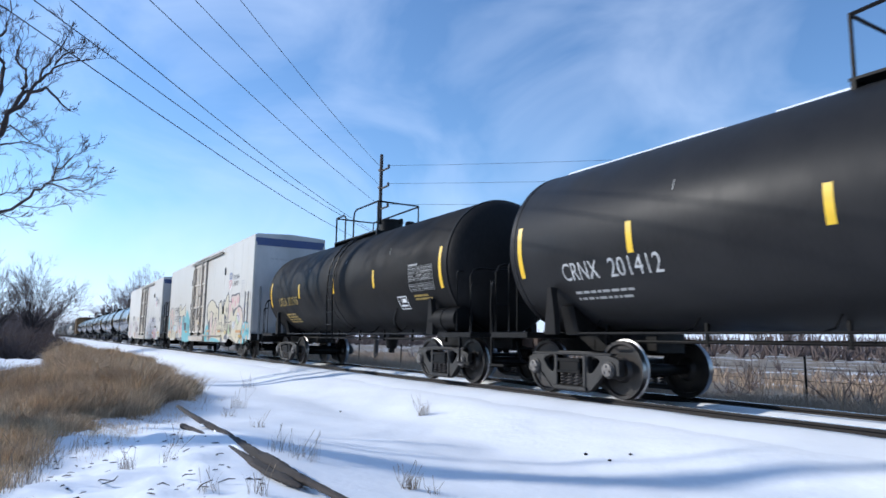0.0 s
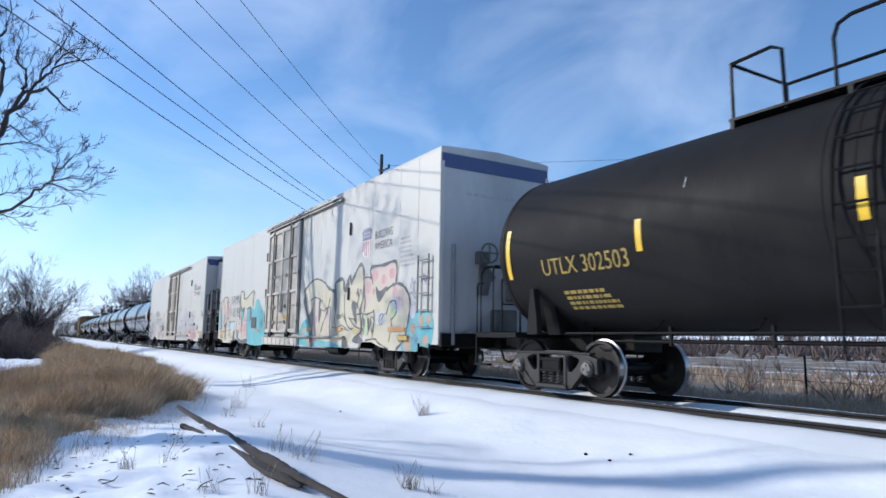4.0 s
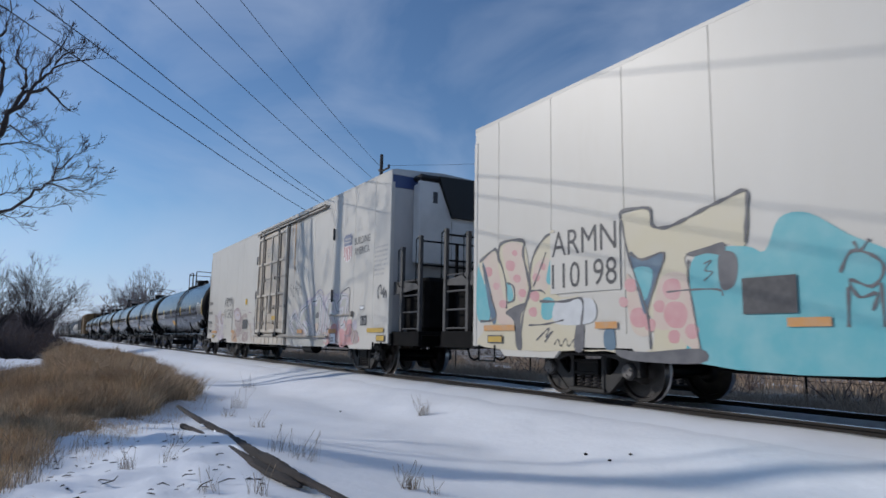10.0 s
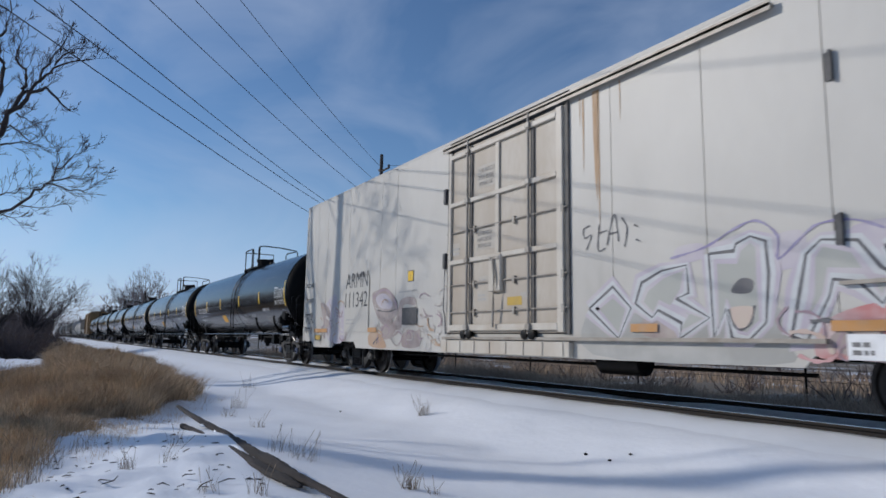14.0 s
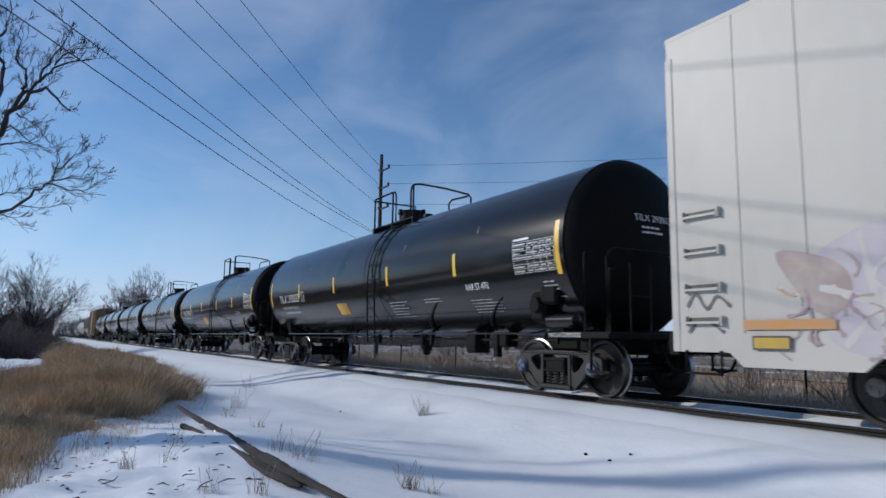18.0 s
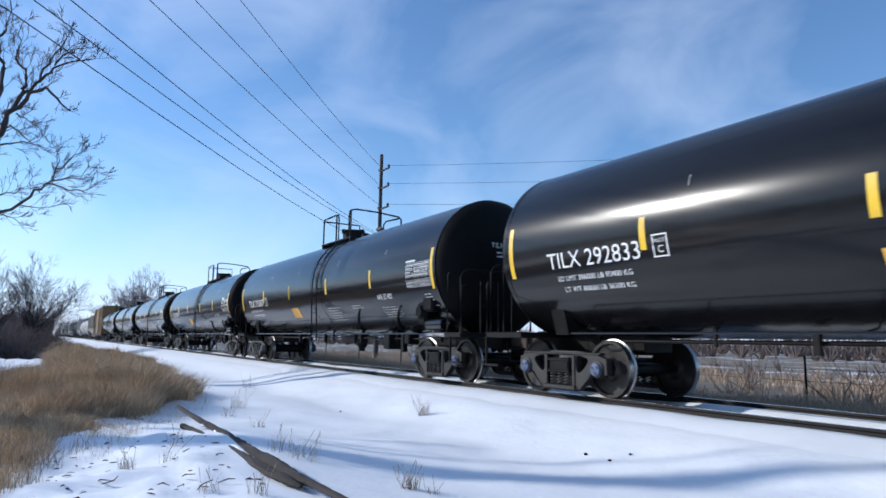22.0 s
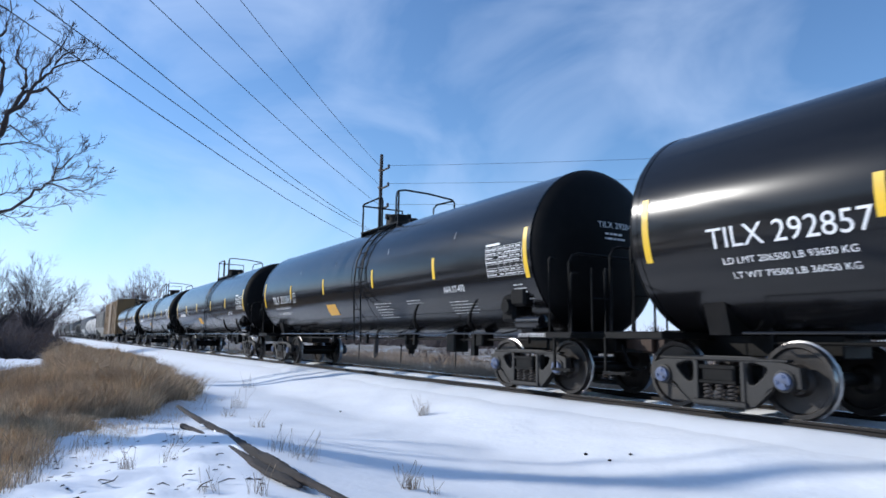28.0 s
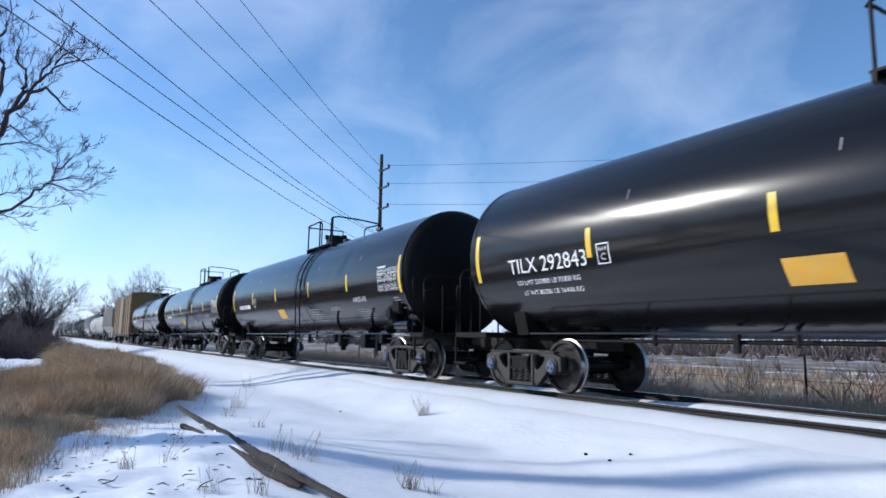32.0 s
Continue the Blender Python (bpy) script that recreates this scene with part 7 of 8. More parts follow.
for car, xs in ((BOX_A, (1.42, 1.55, 1.68, 1.8, 2.02, 2.35, 2.62, 3.12, 3.3, 3.8)), (BOX_B, (2.55, 2.93, 3.4))):
    rs = random.Random(len(xs))
    for x in xs:
        h = rs.uniform(0.25, 1.3)
        bm = bmesh.new()
        vs = [bm.verts.new((x + dx, -BW - 0.005, 4.74 - dz)) for dx, dz in ((-0.012, 0), (0.012, 0), (0.009, h * 0.6), (0.002, h), (-0.006, h * 0.7))]
        bm.faces.new(vs)
        part("rust_run", bm, RUST_STREAK, car, "rust run below the door rail")


for dx, w, top, h, m in ((2.89, 0.13, 4.74, 1.75, RUST_STREAK), (2.95, 0.05, 4.74, 2.3, RUST_STREAK), (2.62, 0.04, 4.70, 1.2, RUST_STREAK)):
    bm = bmesh.new()
    bm.faces.new([bm.verts.new((dx + a, -BW - 0.0045, top - b)) for a, b in ((-w / 2, 0), (w / 2, 0), (w * 0.42, h * 0.5), (w * 0.12, h), (-w * 0.2, h * 0.8), (-w * 0.4, h * 0.4))])
    part("rust_run", bm, m, BOX_B, "wide rust stain beside the door")


# ---- cars far up the train ----
FAR_SIDE = plain_mesh("side_frame", prism([(-1.0, 0.5), (-0.9, 0.68), (0.9, 0.68), (1.0, 0.5), (0.35, 0.16), (-0.35, 0.16)], -0.07, 0.07), FRAME_BLACK)
FAR_WHEEL = plain_mesh("wheel", lathe([(-0.06, WHEEL_R), (0.06, WHEEL_R)], (0, 0, 0), "y", 14), FRAME_BLACK)


def far_trucks(car, x):
    for cx in (-x, x):
        for s in (-1, 1):
            shared("side_frame", FAR_SIDE, car, pose(cx, s * 1.0, 0))
            for e in (-0.89, 0.89):
                shared("wheel", FAR_WHEEL, car, pose(cx + e, s * RAIL, WHEEL_R))


def far_boxcar(label, paint_mat, L=8.3):
    car = thing("boxcar", label, "boxcar", "train")
    part("body", prism([(-1.5, 1.0), (-1.5, 4.95), (-1.2, 5.05), (0, 5.15), (1.2, 5.05), (1.5, 4.95), (1.5, 1.0)], -L, L, axis="x"), paint_mat, car)
    part("side_sill", box(-L, L, -1.5, 1.5, 0.8, 1.0), FRAME_BLACK, car)
    part("door", box(-1.6, 1.6, -1.58, -1.505, 1.02, 4.75, bevel=0.02), paint_mat, car)
    # open doorway as a flat dark plate, the shade inside put into its colour
    part("door_gap", box(1.62, 2.9, -1.52, -1.503, 1.05, 4.7), RUST, car, "dark plate for the shaded doorway beside the slid door")
    for i in range(10):
        x = -L + 0.3 + i * (2 * L - 0.6) / 9
        if abs(x) > 1.8:
            part("side_post", box(x - 0.06, x + 0.06, -1.57, -1.502, 1.02, 4.9), paint_mat, car)
    far_trucks(car, L - 2.0)
    part("draft_sill", box(-L - 0.9, L + 0.9, -0.2, 0.2, 0.72, 0.98), FRAME_BLACK, car)
    return car


def far_hopper(label, paint_mat, L=7.8):
    car = thing("hopper_car", label, "hopper car", "train")
    part("body", prism([(-1.0, 1.2), (-1.55, 2.0), (-1.55, 4.1), (-0.8, 4.55), (0.8, 4.55), (1.55, 4.1), (1.55, 2.0), (1.0, 1.2)], -L + 0.8, L - 0.8, axis="x"), paint_mat, car)
    for k in (-3.9, 0.0, 3.9):
        part("discharge_chute", prism([(k - 1.6, 1.5), (k + 1.6, 1.5), (k + 0.4, 0.55), (k - 0.4, 0.55)], -0.9, 0.9), paint_mat, car)
    for s in (-1, 1):
        part("end_frame", add_box(box(*sorted((s * (L - 0.1), s * L)), -1.4, 1.4, 1.0, 3.9), *sorted((s * (L - 1.9), s * L)), -1.45, 1.45, 0.95, 1.08), paint_mat, car)
    for i in range(8):
        x = -L + 1.2 + i * (2 * L - 2.4) / 7
        part("side_post", box(x - 0.05, x + 0.05, -1.62, -1.552, 1.95, 4.05), paint_mat, car)
    part("roof_walk", box(-L + 0.9, L - 0.9, -0.35, 0.35, 4.62, 4.68), GALV, car)
    far_trucks(car, L - 1.9)
    part("draft_sill", box(-L - 0.9, L + 0.9, -0.2, 0.2, 0.72, 0.98), FRAME_BLACK, car)
    return car


def far_tank(label, paint_mat, L=7.0):
    car = thing("tank_car", label, "tank car", "train")
    part("tank", lathe(tank_profile(L - 1.2, 1.5, 0.7), (0, 0, 2.5), "x", 28), paint_mat, car, "", 40)
    part("hatch_housing", lathe([(3.9, 0.4), (4.4, 0.4), (4.45, 0.3)], (0, 0, 0), "z", 14), FRAME_BLACK, car)
    part("deck_rail", add_tube(tube([(-1.4, -0.6, 4.0), (-1.4, -0.6, 4.9), (1.4, -0.6, 4.9), (1.4, -0.6, 4.0)], 0.03, 5), [(-1.4, 0.6, 4.0), (-1.4, 0.6, 4.9), (1.4, 0.6, 4.9), (1.4, 0.6, 4.0)], 0.03, 5), FRAME_BLACK, car)
    part("draft_sill", box(-L - 0.9, L + 0.9, -0.25, 0.25, 0.72, 1.04), FRAME_BLACK, car)
    for x in (-3.0, 0.0, 3.0):
        part("jacket_band", lathe([(x - 0.05, 1.49), (x - 0.04, 1.52), (x + 0.04, 1.52), (x + 0.05, 1.49)], (0, 0, 2.5), "x", 28), FRAME_BLACK, car)
    far_trucks(car, L - 1.8)
    return car


kinds = {"yellow": (far_boxcar("old yellow-brown boxcar with a sliding door", BOX_YELLOW), 9.2),
         "grey": (far_hopper("weathered grey covered hopper car", HOPPER_GREY), 8.7),
         "pale": (far_hopper("pale covered hopper car", HOPPER_WHITE), 8.7),
         "white_tank": (far_tank("dull white tank car with dark bands", HOPPER_WHITE), 7.9),
         "tank": (far_tank("dull black tank car", DULL_BLACK), 7.9)}
order = ["yellow", "grey", "white_tank", "white_tank", "pale", "tank", "tank", "grey", "pale", "tank", "grey", "grey", "tank", "tank", "pale", "grey", "tank", "tank", "grey", "pale"]
edge, used = -127.5, set()
for kind in order:
    car, half = kinds[kind]
    if kind in used:
        car = copy_thing(car, Matrix())
    used.add(kind)
    TRAIN.append((car, edge - half))
    edge -= 2 * half


# ---- trees ----
def grow(bm_wood, bm_twig, p, d, length, radius, depth, rnd, up=0.12, spreadness=0.55, twig_at=2, kids=(2, 4), droop=0.0, thin=0.004):
    """One bough with its side boughs, down to twigs."""
    n = 4 if depth > 1 else 3
    pts, rs = [p.copy()], [radius]
    q, dd = p.copy(), d.normalized()
    for i in range(n):
        dd = (dd + Vector((rnd.gauss(0, 0.13), rnd.gauss(0, 0.13), rnd.gauss(0, 0.10) + up * 0.35 - droop))).normalized()
        q = q + dd * (length / n)
        pts.append(q.copy())
        rs.append(max(radius * (1 - 0.72 * (i + 1) / n), thin))
    target = bm_wood if depth >= twig_at else bm_twig
    add_tube(target, pts, rs, 7 if radius > 0.12 else 5 if radius > 0.04 else 3, False)
    if depth == 0:
        return
    for k in range(rnd.randint(*kids) + (1 if depth == 1 else 0)):
        f = rnd.uniform(0.30, 1.0) if k else 1.0
        i = min(int(f * n), n - 1)
        b = pts[i].lerp(pts[i + 1], f * n - i) if f < 1 else pts[-1]
        a1, a2 = ring_frame(dd)
        ang = rnd.uniform(0, 6.283)
        side = a1 * math.cos(ang) + a2 * math.sin(ang)
        nd = (dd + side * rnd.uniform(0.35, 1.0) * spreadness * 1.6 + Vector((0, 0, up))).normalized()
        grow(bm_wood, bm_twig, b, nd, length * rnd.uniform(0.55, 0.80), max(radius * rnd.uniform(0.42, 0.62) * (1 - 0.3 * f), thin * 1.2), depth - 1, rnd, up, spreadness, twig_at, kids, droop, thin)


def build_tree(label, base, height, radius, seed, lean=(0, 0), depth=5, boughs=6, first=0.25, spreadness=0.55, limbs=(), thin=0.004, kids=(2, 4), bough_r=0.42, twig_mat=TWIG, stem=0.72, fan=None, bough_l=1.0, tip=0.3):
    """A bare tree: trunk with limbs, and a crown of fine twigs. limbs: lines of great limbs, with their thickness and number of side twigs."""
    rnd = random.Random(seed)
    tree = thing("bare_tree", label, "tree", "bare trees")
    wood, twig = bmesh.new(), bmesh.new()
    pts, rs = [], []
    for i in range(7):
        f = i / 6
        pts.append(Vector((lean[0] * f * height + rnd.gauss(0, 0.02) * height * 0.4, lean[1] * f * height + rnd.gauss(0, 0.02) * height * 0.4, f * height * stem - 0.3 * (i == 0))))
        rs.append(radius * (1.25 if i == 0 else 1 - 0.72 * f))
    add_tube(wood, pts, rs, 10, False)
    for k in range(boughs):
        f = first + (1 - first) * (k + rnd.random() * 0.6) / boughs
        i = min(int(f * 6), 5)
        b = pts[i].lerp(pts[i + 1], min(f * 6 - i, 1))
        ang = k * 2.4 + rnd.uniform(-0.4, 0.4)
        nd = Vector((math.cos(ang), math.sin(ang), 0.75 + 0.6 * f))
        if fan:
            tilt = radians(fan[0] + (fan[1] - fan[0]) * ((k * 0.618) % 1.0))
            nd = Vector((math.cos(ang) * math.sin(tilt), math.sin(ang) * math.sin(tilt), math.cos(tilt)))
            grow(wood, twig, b, nd, height * 0.25 * rnd.uniform(0.85, 1.1), radius * bough_r * 0.9, depth - 1, rnd, 0.10, spreadness, 2, kids, 0.0, thin)
            continue
        grow(wood, twig, b, nd, height * bough_l * rnd.uniform(0.26, 0.36) * (1.1 - 0.45 * f), radius * bough_r * (1.1 - 0.6 * f), depth - 1, rnd, 0.14, spreadness, 2, kids, 0.0, thin)
    for line, thick, twigs in limbs:
        way = smooth_line(line, False, 3)
        way = [p + Vector((rnd.gauss(0, 0.05), rnd.gauss(0, 0.05), rnd.gauss(0, 0.05))) for p in way]
        m = len(way) - 1
        add_tube(wood, way, [max(thick * (1 - 0.88 * k / m), thin) for k in range(m + 1)], 7, False)
        for k in range(twigs):
            f = 0.15 + 0.85 * (k + rnd.random()) / twigs
            b = way[min(int(f * m), m)]
            dd = (way[min(int(f * m) + 1, m)] - way[max(min(int(f * m), m) - 1, 0)]).normalized()
            side = 1 if k % 2 else -1
            nd = dd + Vector((rnd.gauss(0, 0.45), -side * dd.z * rnd.uniform(0.4, 1.0), side * dd.y * rnd.uniform(0.4, 1.0) + 0.28))
            grow(wood, twig, b, nd, rnd.uniform(0.34, 0.72) * (1.1 - 0.35 * f), max(thick * 0.22 * (1 - 0.7 * f), thin * 1.2), 2, rnd, 0.10, 0.5, 2, (2, 4), 0.0, thin)
    grow(wood, twig, pts[-1], Vector((lean[0], lean[1], 1)), height * tip, rs[-1], depth - 1, rnd, 0.2, spreadness, 2, kids, 0.0, thin)
    part("trunk", wood, BARK, tree, "", 60)
    part("crown", twig, twig_mat, tree)
    tree.location = (base[0], base[1], ground_z(*base))
    return tree


GREAT_LIMBS = (((0.0, 4.6), (1.5, 6.6), (2.9, 8.5), (3.1, 9.2), (3.6, 9.7), (4.2, 10.3), (4.7, 9.9), (5.1, 9.8)), 0.15, 14), \
    (((3.1, 9.2), (3.5, 10.1), (4.0, 10.8), (4.4, 11.3), (5.2, 11.6), (5.8, 11.9)), 0.085, 16), (((3.5, 10.1), (3.5, 10.9), (3.2, 11.4), (3.2, 12.0), (3.3, 13.0)), 0.07, 13), \
    (((4.0, 10.8), (4.1, 11.5), (4.5, 12.2), (4.9, 12.9)), 0.05, 12), (((4.4, 11.3), (4.8, 12.0), (5.4, 12.5)), 0.045, 11), \
    (((1.8, 7.2), (2.6, 8.8), (2.85, 10.5), (2.7, 11.2), (2.6, 11.8), (2.8, 12.5), (2.8, 14.2)), 0.11, 16), (((1.4, 6.4), (2.9, 8.0), (3.4, 8.1), (3.9, 8.1), (4.5, 7.9)), 0.05, 10), \
    (((2.2, 7.6), (2.9, 8.6), (3.3, 8.6), (3.9, 8.3), (4.4, 8.2)), 0.05, 9), (((3.3, 9.2), (3.7, 9.1), (3.9, 8.8)), 0.03, 4), \
    (((0.0, 3.4), (1.6, 4.5), (3.2, 5.4), (4.0, 6.2), (4.5, 6.7), (4.8, 7.3), (4.9, 8.4)), 0.085, 16), (((4.5, 6.7), (5.3, 6.6), (6.0, 6.8), (6.6, 7.2)), 0.035, 10), \
    (((4.8, 7.3), (5.4, 7.8), (5.8, 8.3)), 0.035, 9), (((4.5, 6.6), (5.3, 7.1), (6.1, 7.8)), 0.035, 10), (((3.7, 5.8), (4.4, 5.9), (5.3, 5.9)), 0.03, 7), \
    (((2.0, 5.4), (3.1, 6.1), (3.6, 6.2), (4.2, 6.5)), 0.04, 9), (((3.1, 5.4), (3.6, 5.3), (4.0, 4.8)), 0.025, 4)
build_tree("large bare tree with spreading limbs at the edge of the grass", (-28.6, -4.9), 20.0, 0.42, 11, depth=5, boughs=7, first=0.5, spreadness=0.6, thin=0.007, bough_r=0.14, bough_l=0.4, kids=(3, 4),
           limbs=[([(0.35 * math.sin(3.1 * q + 2 * p[0]), *p) for p in line], thick, twigs) for q, (line, thick, twigs) in enumerate(GREAT_LIMBS)])
for x, y, h, sd in ((-60.0, -0.75, 8.3, 5), (-63.0, -3.5, 8.6, 6)):
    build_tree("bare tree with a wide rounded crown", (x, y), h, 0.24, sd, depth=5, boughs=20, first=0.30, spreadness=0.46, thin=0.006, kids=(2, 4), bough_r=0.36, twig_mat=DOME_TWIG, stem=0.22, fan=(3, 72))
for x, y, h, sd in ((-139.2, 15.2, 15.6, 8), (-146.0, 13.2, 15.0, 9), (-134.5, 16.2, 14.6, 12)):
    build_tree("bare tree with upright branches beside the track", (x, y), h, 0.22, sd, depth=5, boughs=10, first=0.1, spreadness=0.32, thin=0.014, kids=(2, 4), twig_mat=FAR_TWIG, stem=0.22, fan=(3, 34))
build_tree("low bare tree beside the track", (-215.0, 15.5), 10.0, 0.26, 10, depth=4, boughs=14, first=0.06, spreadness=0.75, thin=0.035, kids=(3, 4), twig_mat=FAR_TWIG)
build_tree("bare tree with thin limbs in the field", (-52.0, 88.0), 11.0, 0.25, 14, depth=5, boughs=8, first=0.2, thin=0.015)
build_tree("dead straight tree trunk with a short broken top behind the grass", (-26.3, -18.0), 14.3, 0.80, 31, depth=2, boughs=1, first=0.93, thin=0.02, bough_r=0.10, stem=1.0, bough_l=0.35, kids=(2, 3), tip=0.06)
build_tree("slender bare tree behind the grass", (-21.1, -11.0), 8.6, 0.13, 33, depth=3, boughs=4, first=0.80, spreadness=0.3, thin=0.012, kids=(2, 3), stem=1.0, bough_l=0.5, tip=0.14)


def build_woods():
    """Bare woods along the horizon, joined."""
    rnd = random.Random(21)
    bm = bmesh.new()
    spots = []
    for k in range(150):
        spots.append((rnd.uniform(-330, -150), rnd.uniform(-60, 45), rnd.uniform(6, 11)))
    for k in range(120):
        a = rnd.uniform(0.05, 2.4)
        d = rnd.uniform(190, 300)
        spots.append((-math.cos(a) * d, math.sin(a) * d, rnd.uniform(5, 9)))
    for k in range(170):
        a = rnd.uniform(2.5, 5.9)
        d = rnd.uniform(42, 85)
        spots.append((-math.cos(a) * d, math.sin(a) * d, rnd.uniform(7, 11)))
    for k in range(60):
        spots.append((rnd.uniform(-760, -690), rnd.uniform(-60, 40), rnd.uniform(15, 24)))
    for x, y, h in spots:
        if abs(y - YC) < 7 and x > -600:
            continue
        for k in range(20):
            ang = rnd.uniform(0, 6.283)
            lean = rnd.uniform(0.05, 0.55)
            p0 = Vector((x, y, -0.6))
            p1 = p0 + Vector((math.cos(ang) * lean * h * 0.3, math.sin(ang) * lean * h * 0.3, h * rnd.uniform(0.3, 0.5)))
            p2 = p1 + Vector((math.cos(ang + rnd.gauss(0, 0.5)) * lean * h * 0.6, math.sin(ang + rnd.gauss(0, 0.5)) * lean * h * 0.6, h * rnd.uniform(0.3, 0.5)))
            fat = 1.0 if x * x + y * y > 14400 else 0.6
            add_tube(bm, [p0, p1, p2], [0.16 * fat, 0.11 * fat, 0.03], 3, False)
            for j in range(6):
                b = p1.lerp(p2, rnd.random())
                add_tube(bm, [b, b + Vector((rnd.gauss(0, 0.9), rnd.gauss(0, 0.9), rnd.uniform(0.4, 1.8)))], [0.05, 0.015], 3, False)
    tagged(part("far_woods", bm, THICKET), "grey-brown bare woods along the horizon", "woods", kind="stuff")
    bm = bmesh.new()
    for k in range(900):
        x, y = rnd.uniform(-80, -42), rnd.uniform(-22, 1.6)
        if y > -0.6 and x > -60 or y > (-45 - x) * 0.05 + 0.4:
            continue
        h = rnd.uniform(0.8, 2.0)
        p0 = Vector((x, y, ground_z(x, y) - 0.1))
        for j in range(16):
            p1 = p0 + Vector((rnd.gauss(0, 0.5), rnd.gauss(0, 0.5), h * rnd.uniform(0.5, 1)))
            add_tube(bm, [p0, p0.lerp(p1, 0.5) + Vector((rnd.gauss(0, 0.12), rnd.gauss(0, 0.12), 0)), p1], [0.018, 0.012, 0.006], 3, False)
    for k in range(1500):
        x, y = rnd.uniform(-190, 70), rnd.uniform(58, 120)
        h = rnd.uniform(1.4, 3.8)
        p0 = Vector((x, y, -0.6))
        for j in range(7):
            p1 = p0 + Vector((rnd.gauss(0, 0.9), rnd.gauss(0, 0.9), h * rnd.uniform(0.5, 1)))
            add_tube(bm, [p0, p0.lerp(p1, 0.5) + Vector((rnd.gauss(0, 0.2), rnd.gauss(0, 0.2), 0)), p1], [0.09, 0.07, 0.03], 3, False)
    for k in range(900):
        x, y = -34.5 - 34 * rnd.random() ** 1.6, rnd.uniform(-12, 1.2)
        if y > (-35 - x) * 0.035 - 0.35:
            continue
        h = rnd.uniform(0.7, 1.7)
        p0 = Vector((x, y, ground_z(x, y) - 0.1))
        for j in range(22):
            p1 = p0 + Vector((rnd.gauss(0, 0.6), rnd.gauss(0, 0.6), h * rnd.uniform(0.3, 1)))
            add_tube(bm, [p0, p0.lerp(p1, 0.5) + Vector((rnd.gauss(0, 0.15), rnd.gauss(0, 0.15), 0)), p1], [0.020, 0.014, 0.007], 3, False)
    tagged(part("thicket", bm, THICKET), "dark tangled brush behind the grass", "bushes", kind="stuff")


build_woods()


# ---- grass and weeds ----
def blades(bm, x, y, z, height, n, rnd, spread_r, width=0.008, bend=0.5):
    for k in range(n):
        a = rnd.uniform(0, 6.283)
        r = spread_r * rnd.random() ** 0.6
        px, py = x + r * math.cos(a), y + r * math.sin(a)
        h = height * rnd.uniform(0.45, 1.0)
        b = rnd.uniform(0, 6.283)
        lx, ly = math.cos(b) * h * bend * rnd.random(), math.sin(b) * h * bend * rnd.random()
        c = rnd.uniform(0, 3.1416)
        wx, wy = math.cos(c) * width, math.sin(c) * width
        q = [bm.verts.new(v) for v in ((px - wx, py - wy, z - 0.03), (px + wx, py + wy, z - 0.03), (px + lx * 0.45 + wx * 0.8, py + ly * 0.45 + wy * 0.8, z + h * 0.6),
                                       (px + lx * 0.45 - wx * 0.8, py + ly * 0.45 - wy * 0.8, z + h * 0.6), (px + lx, py + ly, z + h))]
        bm.faces.new(q[:4])
        bm.faces.new((q[3], q[2], q[4]))


def grass_bound(x):
    """Far-side edge of the grass bank, as y for a given x."""
    return 3.2 + 0.35 * math.sin(x * 0.7) + 1.2 * smoothstep(-16, -40, x)


def bank_front(y):
    """Near edge of the grass bank, as x for a given y."""
    y += 0.24
    return -6.8 - 2.3 * smoothstep(0.0, 0.45, y) - 2.45 * max(y - 0.45, 0.0)


